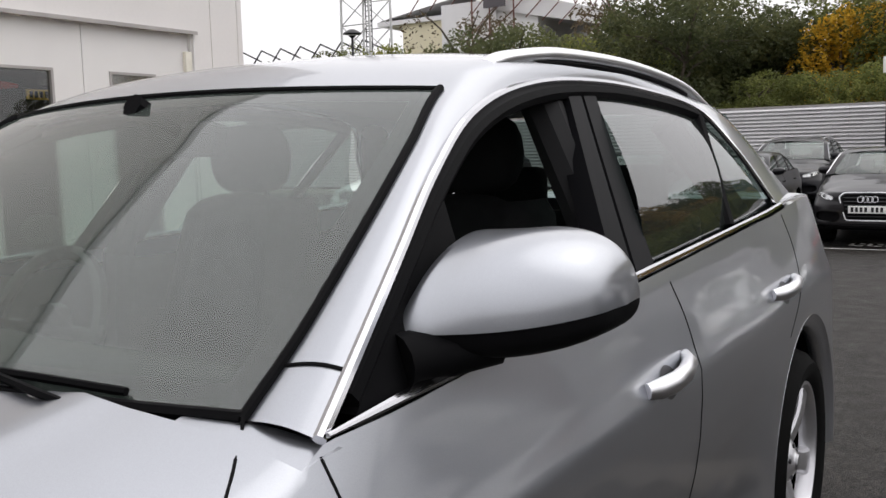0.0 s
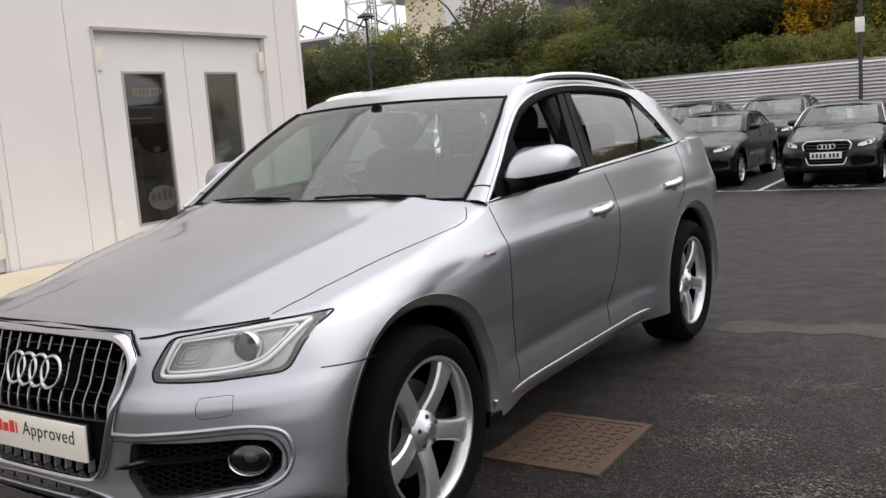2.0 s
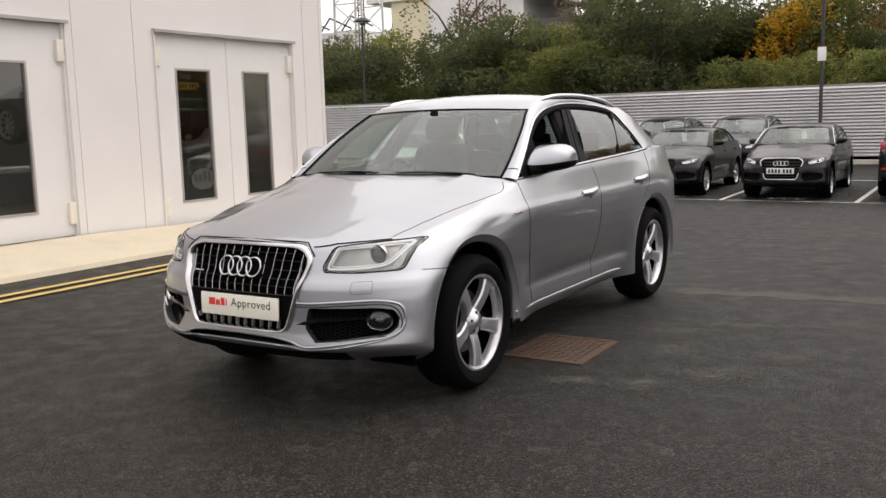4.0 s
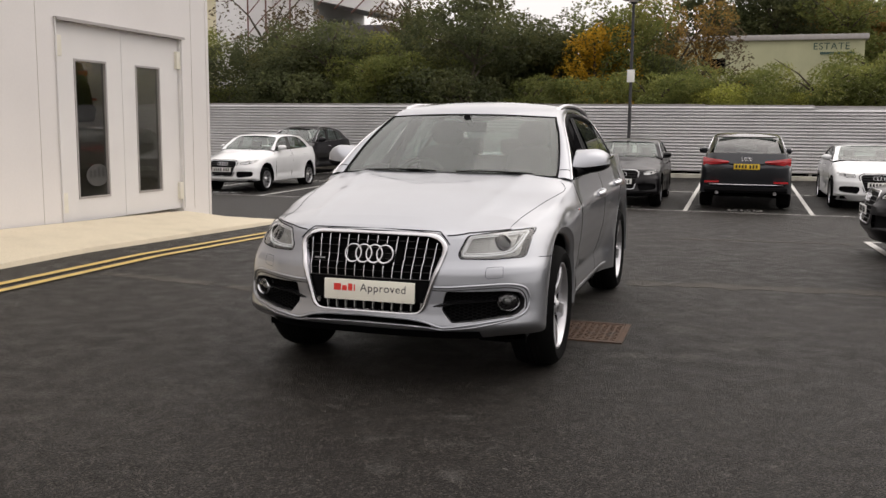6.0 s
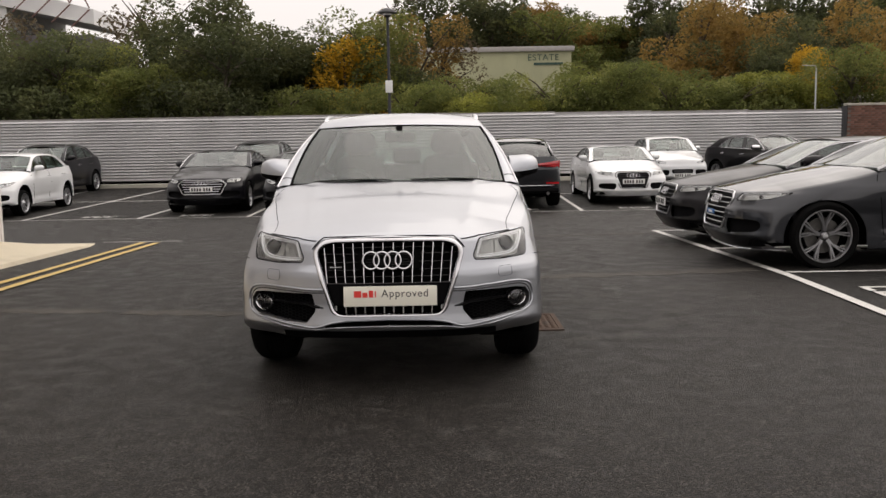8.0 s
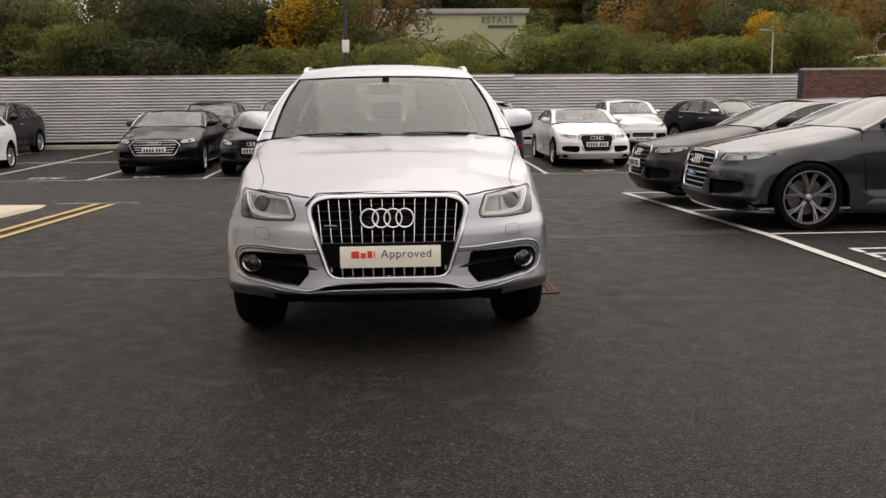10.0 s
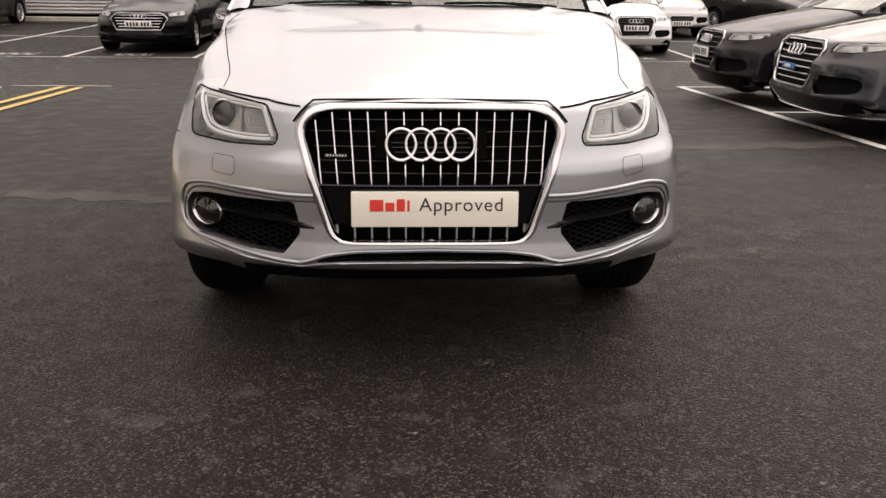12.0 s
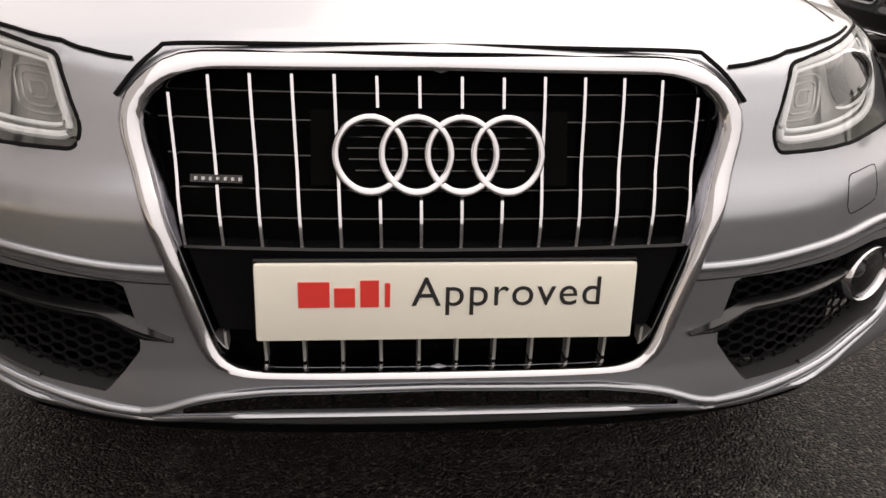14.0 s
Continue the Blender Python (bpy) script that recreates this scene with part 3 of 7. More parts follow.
# manhole cover
cover = root("manhole_cover", pose(0.925, 0.975, 0), "square rusted iron manhole cover set in the asphalt", "manhole cover")
frame_s = Shape()
for x0, x1, y0, y1 in ((-.26, .26, -.31, -.275), (-.26, .26, .275, .31), (-.26, -.225, -.275, .275), (.225, .26, -.275, .275)):
    frame_s.box(x0, x1, y0, y1, -0.03, 0.009)
frame_s.done("frame", RUST, cover, smooth=20)
lid = Shape().box(-.222, .222, -.272, .272, -0.03, 0.006)
for i in range(9):
    for j in range(11):
        x, y = -.19 + i * .0475, -.235 + j * .047
        m = Matrix.Translation((x, y, 0.006)) @ pose(0, 0, 0, 0, 0, 45 if (i + j) % 2 else -45)
        lid.box(-.017, .017, -.006, .006, 0, 0.004, m)
lid.done("lid", RUST, cover, smooth=20)

# ---- pavement along the building ----
rows = []
for y in np.linspace(-14, 8.12, 45):
    g = gz(y)
    ex = -4.98 - 0.10 * smooth01((y - 7.6) / 0.6)
    low = 1 - .85 * smooth01((y - 7.0) / 1.1)
    cutb = .38 * smooth01((y - 6.2) / 1.9)
    rows.append([(ex + 0.03, y, g - 0.02), (ex, y, g + 0.05 * low), (ex - 0.06, y, g + 0.064 * low)] + [(ex - 0.06 + (-6.27 - ex + 0.06) * t, y - cutb * t, g + 0.064 * low + 0.13 * t * (.35 + .65 * low)) for t in np.linspace(0.1, 1, 8)])
rows.append([(x, y + 0.03, gz(y) - 0.02) for x, y, z in rows[-1]])
tagged(Shape().grid(rows).done("pavement", CONCRETE, smooth=30), "pale cream concrete apron along the building", "pavement", kind="structure")

# ---- building ----
WX = -6.3
DOORS = [(4.25, 6.95), (0.2, 2.87), (-3.9, -1.2)]
wall = new("wall_east")
tagged(wall, "smooth off-white painted building wall", "wall", kind="structure")
cuts = sorted(DOORS)
y0 = -16.0
segs = []
for a, b in cuts:
    segs.append((y0, a, -0.3, 7.5))
    segs.append((a, b, 2.74, 7.5))
    y0 = b
segs.append((y0, 7.72, -0.4, 7.5))
for a, b, z0, z1 in segs:
    box("wall_panel", WALL, wall, WX - 0.25, WX, a, b, z0, z1)
for y in (3.0, 3.9, 7.25, -0.1):
    box("panel_joint", KERB, wall, WX - 0.01, WX + 0.004, y - 0.0014, y + 0.0014, 0.1, 7.5)
back_wall = new("wall_north")
tagged(back_wall, "off-white painted end wall of the building", "wall", kind="structure")
box("wall_panel", WALL, back_wall, -26, WX - 0.25, 7.47, 7.72, -0.4, 7.5)
box("corner_trim", WALL, wall, WX - 0.06, WX + 0.012, 7.66, 7.735, -0.3, 7.5, 0.006)
roof_flat = box("roof", CLAD_WHITE, None, -26, WX + 0.05, -16, 7.78, 7.5, 7.7, 0.02)
tagged(roof_flat, "flat pale roof of the building", "roof", kind="structure")
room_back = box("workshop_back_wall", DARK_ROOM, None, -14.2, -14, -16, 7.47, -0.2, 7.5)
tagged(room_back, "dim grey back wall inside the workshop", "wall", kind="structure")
room_floor = box("workshop_floor", KERB, None, -14, WX - 0.01, -16, 7.47, -0.4, 0.05)
tagged(room_floor, "grey concrete workshop floor", "floor", kind="structure")
far_end = box("wall_south", WALL, None, -26, WX, -16.25, -16, -0.4, 7.5)
tagged(far_end, "plain end wall of the building", "wall", kind="structure")


def double_door(k, y0, y1):
    g = gz((y0 + y1) / 2) + 0.19
    d = root("door_%d" % k, pose(WX, (y0 + y1) / 2, g), "pair of white steel doors with narrow glazed panes", "door", kind="structure")
    w, h = (y1 - y0) / 2, 2.72 - g
    mid = -0.02
    for side, (a, b) in enumerate(((-w + .015, mid - .004), (mid + .004, w - .015))):
        leaf = new("door_leaf")
        leaf.parent = d
        # leaf built from stiles and rails round its pane
        pa, pb = (a + .36, a + .96) if side == 0 else (b - 1.03, b - .49)
        z0, z1 = .33, h - .48
        s = Shape()
        s.box(-.10, -.045, a, pa, 0.01, h - .01).box(-.10, -.045, pb, b, 0.01, h - .01)
        s.box(-.10, -.045, pa, pb, 0.01, z0).box(-.10, -.045, pa, pb, z1, h - .01)
        s.done("panel", DOOR, leaf, smooth=20)
        t = .022
        s = Shape()
        s.box(-.105, -.036, pa - t, pa + .004, z0 - t, z1 + t).box(-.105, -.036, pb - .004, pb + t, z0 - t, z1 + t)
        s.box(-.105, -.0355, pa, pb, z0 - t, z0 + .004).box(-.105, -.0355, pa, pb, z1 - .004, z1 + t)
        s.done("pane_frame", GREY_TRIM, leaf, smooth=20)
        if side == 0:
            s = Shape()
            cy = (pa + pb) / 2 + .10
            rows = [[(-.066, cy + .23 * r * math.cos(q), z0 + .28 + .15 * r * math.sin(q)) for q in np.linspace(0, 6.283, 24, endpoint=False)] for r in (.02, 1.0)]
            s.grid(rows, closed_u=True)
            s.done("round_decal", DECAL, leaf, "faded pale round sticker on the pane")
            for q in range(4):
                box("decal_bar", BLACK_INK, leaf, -.0655, -.0645, cy - .17 + q * .085, cy - .12 + q * .085, z0 + .25, z0 + .35 + (.04 if q > 1 else 0))
        box("pane", ROOM_GLASS, leaf, -.078, -.07, pa, pb, z0, z1)
        hy = a + .03 if side == 0 else b - .03
        for hz in (.28, h - .32):
            box("hinge", CREAM, leaf, -.05, .005, hy - .045, hy + .045, hz - .13, hz + .13, .008)
    s = Shape()
    s.box(-.09, .0, -w, -w + .014, 0, h).box(-.09, .0, w - .014, w, 0, h)
    s.done("door_frame", DOOR, d, smooth=20)
    s = Shape()
    s.box(-.02, .06, -w - .04, w + .05, h + .02, h + .030).box(.052, .06, -w - .04, w + .05, h - .008, h + .02)
    s.done("drip_rail", GREY_TRIM, d, smooth=20)
    for sgn in (-1, 1):
        s = Shape().tube([(.012, sgn * (w + .02), 0.02), (.012, sgn * (w + .02), h + .02)], .012, 6)
        s.done("edge_strip", DOOR, d)


for k, (a, b) in enumerate(DOORS):
    double_door(k + 1, a, b)

# things that stand in the workshop, seen dimly through the panes
bench = root("work_bench", pose(-8.6, 3.4, .05), "pale grey steel work bench inside the workshop", "bench")
box("worktop", CLAD_WHITE, bench, -.4, .4, -1.2, 1.2, .86, .92, .01)
for x in (-.34, .34):
    for y in (-1.1, 1.1):
        box("leg", GALV, bench, x - .03, x + .03, y - .03, y + .03, 0, .86)
coat = root("hanging_coat", pose(-7.35, 6.0, 1.45), "dark work coat hanging inside the pane", "coat")
Shape().lathe([(.03, .62), (.10, .55), (.14, .30), (.17, .05), (.12, .0), (0, .02)], 14, "z").done("cloth", FABRIC, coat, smooth=60)
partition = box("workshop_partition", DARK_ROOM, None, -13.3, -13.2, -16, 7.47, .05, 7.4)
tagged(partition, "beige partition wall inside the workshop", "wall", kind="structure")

lift = root("vehicle_lift", pose(-9.4, 6.2, .05), "two-post steel vehicle lift inside the workshop", "lift")
for q in (-1.2, 1.2):
    box("post", GALV, lift, -.15, .15, q - .06, q + .06, 0, 2.9, .01)
    for d in (-.9, .9):
        Shape().tube([(0, q, 1.22), (d, q * .5, 1.26)], .05, 6).done("arm", GALV, lift)
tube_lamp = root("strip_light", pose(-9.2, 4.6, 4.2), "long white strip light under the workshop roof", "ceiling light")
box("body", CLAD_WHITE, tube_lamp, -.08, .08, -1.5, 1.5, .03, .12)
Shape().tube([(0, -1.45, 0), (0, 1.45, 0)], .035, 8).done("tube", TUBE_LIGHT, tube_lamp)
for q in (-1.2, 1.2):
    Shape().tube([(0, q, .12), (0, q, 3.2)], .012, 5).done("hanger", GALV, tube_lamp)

# ---- corrugated fence ----
FY = 25.5
fence = root("corrugated_fence", pose(0, FY, 0), "long pale grey fence of horizontally ribbed metal sheet", "fence")


def ribbed(x0, x1, ztop):
    """A sheet of trapezoid ribs 0.1 m apart, standing on z = 0.12."""
    prof = []
    z = 0.10
    while z < ztop - 0.11:
        prof += [(0.0, z), (0.0, z + .024), (-.085, z + .030), (-.09, z + .044), (-.03, z + .096)]
        z += 0.1
    prof.append((0.0, z))
    prof.append((0.0, ztop))
    return Shape().grid([[(x, y, zz) for y, zz in prof] for x in (x0, x1)])


x = -32.0
while x < 14.1:
    x1 = min(14.15, x + 3.3)
    ribbed(x, x1 - 0.004, 2.24 - 0.008 * max(0, x)).done("panel", SHEET, fence, smooth=25)
    box("post", GREY_TRIM, fence, x1 - .05, x1 + .05, .012, .12, -.2, 2.2)
    x = x1
for i in range(14):
    a, b = -32 + i * 3.3, min(14.15, -32 + (i + 1) * 3.3)
    s = Shape().box(a, b, -.04, .03, 2.225 - 0.008 * max(0, (a + b) / 2), 2.262 - 0.008 * max(0, (a + b) / 2))
    s.done("capping", GREY_TRIM, fence, smooth=20)
box("end_post", POST, fence, 14.15, 14.33, -.06, .1, -.2, 2.25, .01)
box("base_gap", VOID, fence, -32, 14.15, .035, .06, -.2, .14)
kerb_run = box("kerb", KERB, None, -32, 14.2, FY - .55, FY - .12, -.3, 0.02, .015)
tagged(kerb_run, "low weathered concrete kerb at the fence foot", "kerb", kind="structure")

# ---- brick wall beyond the fence ----
brick_wall = root("brick_wall", pose(14.35, FY - .05, -.15), "old dark red brick boundary wall", "wall")
box("core", MORTAR, brick_wall, 0, 9, .012, .28, 0, 2.42)
brick_me = None
for row in range(32):
    for col in range(16):
        xx = col * .236 + (.118 if row % 2 else 0)
        if brick_me is None:
            first = box("brick", BRICK, brick_wall, 0, .224, 0, .10, 0, .064, .004)
            brick_me = first.data
            ob = first
        else:
            if row * 16 + col > 298 and row < 14:
                continue
            ob = new("brick", brick_me)
            ob.parent = brick_wall
        ob.matrix_basis = pose(xx, random.uniform(-.004, .004), row * .0755 + .003)
box("coping", KERB, brick_wall, -.02, 9, -.03, .31, 2.42, 2.5, .012)
rear_wall = root("block_wall", pose(13.2, 29.5, 0), "long pale block wall rising behind the fence", "wall")
s = Shape()
pts = [(0, 2.3), (3, 2.62), (6.5, 2.95), (12, 3.3), (20, 3.5)]
s.grid([[(a, 0, -.3), (a, 0, b), (a, .25, b), (a, .25, -.3)] for a, b in pts])
s.done("blockwork", GREY_TRIM, rear_wall, smooth=20)
s = Shape()
s.grid([[(a, -.03, b), (a, -.03, b + .09), (a, .28, b + .09), (a, .28, b)] for a, b in pts])
s.done("coping", CLAD_WHITE, rear_wall, smooth=20)
for a, b, z in ((4.2, 5.3, 2.62), (6.4, 7.4, 2.78)):
    box("blue_panel", PLATE_BLUE, rear_wall, a, b, -.02, -.004, z - .5, z)


# ---- street lamps and posts ----
def street_lamp(x, y, h, sign=True):
    g = hill(x, y)
    o = root("street_lamp", pose(x, y, g), "tall black street lamp with a round saucer head", "street lamp", "yard lamps")
    Shape().lathe([(.10, 0), (.09, .9), (.055, 1.0), (.045, h - .1), (.03, h)], 12, "z").done("pole", POST, o)
    Shape().lathe([(0.0, h + .17), (.10, h + .155), (.22, h + .10), (.34, h + .02), (.35, h), (.30, h - .015), (.16, h - .02), (.1, h - .1), (.05, h - .14), (0.0, h - .14)], 24, "z").done("head", POST, o)
    Shape().lathe([(.16, h - .022), (.13, h - .07), (.0, h - .08)], 18, "z").done("diffuser", CLAD_WHITE, o, "pale diffuser")
    if sign:
        box("notice_plate", PLATE_PALE, o, -.12, .12, -.075, -.065, 3.05, 3.45, .004, "small white notice plate")
    return o


street_lamp(-1.33, 24.85, 5.65)
street_lamp(-18.9, 26.1, 5.65, False)
thin = root("thin_post", pose(13.86, 27.0, 0), "thin pale grey steel post", "post")
Shape().lathe([(.035, 0), (.03, 3.75)], 8, "z").done("pole", GALV, thin)
Shape().tube([(0, 0, 3.74), (-.5, 0, 3.76)], .02, 6).done("arm", GALV, thin)
wire = root("razor_wire", pose(15.2, 29.3, 3.1), "loose coil of razor wire on the wall top", "wire")
for k in range(4):
    pts = [(k * 1.3 + .12 * q / 6.28 + .3 * math.cos(q), .2 * math.sin(q), .32 + .36 * math.sin(q + .6)) for q in np.linspace(0, 6.28 * 2, 40)]
    Shape().tube(pts, .005, 5).done("coil", GALV, wire)


# ---- far buildings ----
def beam(s, a, b, r=.18):
    s.tube([a, b], r, 5)


def shed():
    o = root("industrial_shed", pose(4.4, 60, hill(4, 60)), "long low pale green industrial shed with a sign", "building")
    z = 7.75 - hill(4, 60)
    box("wall", SHED, o, -9.5, 5.5, 0, 9, -2, z - .35)
    box("roof", GREY_TRIM, o, -9.8, 5.7, -.25, 9.4, z - .35, z, .03)
    for k in range(26):
        a = -9.4 + k * .58
        box("rib", SHED, o, a, a + .1, -.05, .01, -2, z - .36)
    box("opening", VOID, o, -4.6, -3.1, -.06, -.02, z - 2.6, z - 1.5)
    lettering("sign_letters", "ESTATE", 0.62, SHED_GREEN, o, pose(2.35, -.08, z - .98, 90, 0, 0), 1.12)
    box("sign_bar", SHED_GREEN, o, 2.8, 4.9, -.09, -.06, z - 1.30, z - 1.14)


shed()


def stadium():
    o = root("stadium_stand", pose(-66, 120, 6), "white and cream football stand with red steel roof trusses", "stadium")
    # main stand: sloping roof wedge, cream rear wall
    s = Shape()
    s.grid([[(-20, 0, 14.9), (-20, 0, 15.8), (-2, 0, 18.6), (-2, 0, 15.2)], [(-20, 26, 14.9), (-20, 26, 15.8), (-2, 26, 18.6), (-2, 26, 15.2)]])
    s.box(-20.5, -2, 0, 26, 15.0, 15.7)
    s.done("roof", CLAD_WHITE, o, smooth=20)
    box("rear_wall", CLAD_CREAM, o, -16, -8, .6, 24, -4, 15.0)
    box("stair_tower", CLAD_WHITE, o, -8, 1.5, -.5, 20, -4, 17.0)
    s = Shape().prism([Vector((x, 0, z)) for x, z in ((1.5, 15.4), (1.5, 18.4), (20, 13.4), (20, 11.4))], lambda p: p + Vector((0, -.4, 0)), lambda p: p + Vector((0, 20, 0)))
    s.done("side_cladding", CLAD_WHITE, o, smooth=20, fix=True)
    box("seating_bank", CLAD_DARK, o, 4, 19, 0.5, 20, -4, 10.2)
    box("rear_cladding", CLAD_WHITE, o, 1.5, 8, .2, 20, -4, 15.4)
    for k in range(7):
        x = 1.5 + k * 2.6
        z = 18.4 - k * .70
        for a, b in (((x, -1, z), (x + 1.3, -1, z + 2.0)), ((x + 1.3, -1, z + 2.0), (x + 2.6, -1, z - .7)), ((x + 1.3, -1, z + 2.0), (x + 3.9, -1, z + 1.3)), ((x, -1, z - 3.2), (x + 2.6, -1, z - .9))):
            t = Shape()
            beam(t, a, b, .10)
            t.done("truss_beam", STEEL_RED, o)
    t = Shape()
    for x in (-2, 1, 5):
        beam(t, (x, -1.5, -3), (x, -1.5, 19), .13)
    for k in range(6):
        beam(t, (-2, -1.5, 3 + k * 3), (1, -1.5, 6 + k * 3), .09)
        beam(t, (1, -1.5, 3 + k * 3), (5, -1.5, 6 + k * 3), .09)
    t.done("steel_frame", STEEL_RED, o)
    t = Shape()
    for k in range(4):
        beam(t, (-14 + 4 * k, -.6, 16 + k * .5), (-11 + 4 * k, -.6, 19.5 + k * .5), .10)
    t.done("roof_stays", STEEL_RED, o)
    box("dark_board", CLAD_DARK, o, 0.2, 3.8, -1.9, -1.7, 15.6, 17.0)
    # low second stand further back
    p = root("far_stand", pose(-118, 140, 8), "low distant stand with a pale fascia and roof struts", "stadium")
    box("fascia", CLAD_WHITE, p, -22, 16, 0, 10, -6, 11.5)
    box("dark_gap", CLAD_DARK, p, -10, 4, -.2, -.05, 9.4, 11.0)
    t = Shape()
    for k in range(7):
        beam(t, (-20 + k * 5.2, -.5, 11.5), (-17.5 + k * 5.2, -.5, 14.2), .16)
        beam(t, (-17.5 + k * 5.2, -.5, 14.2), (-12.5 + k * 5.2, -.5, 12.0), .16)
    t.done("struts", POST, p)


stadium()


def pylon():
    o = root("floodlight_pylon", pose(-60.2, 80, 3), "tall grey lattice floodlight pylon", "pylon")
    t = Shape()
    for x, y in ((-2.1, 0), (2.1, 0), (-2.1, 4), (2.1, 4)):
        beam(t, (x, y, 0), (x * .75, y, 34), .14)
    for k in range(11):
        z = k * 3.0
        a = 2.1 - .016 * z
        for y in (0, 4):
            beam(t, (-a, y, z), (a, y, z + 3), .07)
            beam(t, (a, y, z), (-a, y, z + 3), .07)
            beam(t, (-a, y, z), (a, y, z), .07)
    t.done("lattice", GALV, o)
    t = Shape()
    for k in range(26):
        beam(t, (.7, 1, 8 + k * .55), (1.5, 1, 8 + k * .55), .05)
    beam(t, (.7, 1, 0), (.7, 1, 26), .06)
    beam(t, (1.5, 1, 0), (1.5, 1, 26), .06)
    t.done("ladder", POST, o)


pylon()
far_house = root("flat_roofed_building", pose(45, 110, hill(45, 110)), "grey flat-roofed building among the trees", "building")
zf = 15.5 - hill(45, 110)
box("wall", CLAD_WHITE, far_house, -6, 6, 0, 8, -3, zf - .8)
box("roof", GREY_TRIM, far_house, -6.6, 6.6, -.6, 8.5, zf - .8, zf, .05)
for k in range(4):
    box("window", CLAD_DARK, far_house, -5 + k * 2.6, -3.4 + k * 2.6, -.06, -.02, zf - 2.6, zf - 1.2)


# ---- trees and shrubs ----
def crown_mesh(name, rnd, lobes, n, size, droop=0.0):
    """Leaves: small bent blades on the shells of several lobes (x, y, z, rx, ry, rz)."""
    v, f = [], []
    weights = [a[3] * a[4] + a[4] * a[5] + a[3] * a[5] for a in lobes]
    for k in range(n):
        lx, ly, lz, rx, ry, rz = rnd.choices(lobes, weights)[0]
        d = Vector((rnd.gauss(0, 1), rnd.gauss(0, 1), rnd.gauss(0, 1))).normalized()
        r = rnd.uniform(0.45, 1.0) ** 0.5 * (1 + 0.22 * noise.noise(Vector((lx, ly, lz)) + d * 2.2))
        p = Vector((lx + d.x * rx * r, ly + d.y * ry * r, lz + d.z * rz * r))
        s = size * rnd.uniform(0.6, 1.35)
        q = Euler((rnd.uniform(-.9, .9), rnd.uniform(-.9, .9), rnd.uniform(0, 6.28))).to_matrix()
        b = len(v)
        for a, c, h in ((-.5, 0, 0), (0, -.32, .08), (.55, 0, -.06 - droop), (0, .32, .08)):
            v.append(p + q @ Vector((a * s, c * s, h * s)))
        f.append((b, b + 1, b + 2, b + 3))
    me = bpy.data.meshes.new(name)
    me.from_pydata([tuple(p) for p in v], [], f)
    return me


def limbs(rnd, h, spread, trunk, forks):
    s = Shape()
    pts = [(0, 0, -.4)]
    for k in range(1, 6):
        pts.append((rnd.uniform(-.05, .05) * h * k / 5, rnd.uniform(-.05, .05) * h * k / 5, h * .85 * k / 5))
    s.tube(pts, [trunk * (1 - .16 * k) for k in range(6)], 7)
    tips = []
    for k in range(forks):
        a = rnd.uniform(0, 6.28)
        base = Vector(pts[rnd.choice((1, 2, 3, 4))])
        tip = base + Vector((math.cos(a) * spread * rnd.uniform(.5, .95), math.sin(a) * spread * rnd.uniform(.5, .95), h * rnd.uniform(.12, .4)))
        mid = base.lerp(tip, .5) + Vector((0, 0, h * .05))
        s.tube([base, mid, tip], [trunk * .4, trunk * .25, trunk * .1], 5)
        tips.append(tip)
    return s, tips


TREES = {}


def tree_kind(key, name, label, category, leaf, h, spread, n, size, forks, seed, low=0.1):
    """Builds one tree off to the side of the pool of meshes; copies share it."""
    rnd = random.Random(seed)
    s, tips = limbs(rnd, h, spread, h * .022 + .03, forks)
    lobes = [(t.x, t.y, min(t.z, h * .88), spread * rnd.uniform(.28, .46), spread * rnd.uniform(.28, .46), h * rnd.uniform(.10, .17)) for t in tips]
    lobes += [(rnd.uniform(-.3, .3) * spread, rnd.uniform(-.3, .3) * spread, h * rnd.uniform(low + .1, .85), spread * .5, spread * .5, h * .14) for _ in range(5)]
    lobes.append((0, 0, h * .88, spread * .3, spread * .3, h * .14))
    TREES[key] = (s, crown_mesh("crown", rnd, lobes, n, size), leaf, name, label, category)
    TREES[key][1].materials.append(leaf)


tree_kind("willow", "shrub", "bushy green willow shrub behind the fence", "shrub", LEAF["mid"], 4.6, 2.1, 14000, .115, 12, 1, .0)
tree_kind("willow2", "shrub", "bushy green shrub with upright shoots", "shrub", LEAF["mid"], 4.0, 2.3, 14000, .11, 14, 2, .0)
tree_kind("lime", "shrub", "light yellow-green willow shrub", "shrub", LEAF["lime"], 3.6, 1.7, 11000, .105, 12, 3, .0)
tree_kind("dark", "tree", "dark green broadleaf tree on the slope", "tree", LEAF["dark"], 7.0, 3.0, 12000, .17, 13, 4, .05)
tree_kind("dark2", "tree", "dense dark green tree on the slope", "tree", LEAF["dark"], 6.0, 3.2, 12000, .16, 14, 5, .0)
tree_kind("yellow", "tree", "bright yellow autumn tree behind the fence", "tree", LEAF["yellow"], 6.0, 1.6, 6000, .13, 10, 6, .3)
tree_kind("orange", "tree", "orange-brown autumn tree on the slope", "tree", LEAF["orange"], 7.0, 2.6, 9000, .17, 12, 7, .15)
tree_kind("mixed", "tree", "olive green tree with thinning leaves", "tree", LEAF["mid"], 7.0, 2.9, 10000, .16, 13, 17, .05)
tree_kind("bare", "tree", "thin half-bare brown tree", "tree", LEAF["bare"], 7.5, 2.6, 2200, .2, 14, 8, .2)
tree_kind("big", "tree", "tall dark tree on the hill", "tree", LEAF["dark"], 12.0, 4.6, 9000, .38, 16, 9, .1)
tree_kind("bigo", "tree", "tall tree turning brown on the hill", "tree", LEAF["orange"], 11.0, 4.4, 8000, .38, 15, 10, .1)
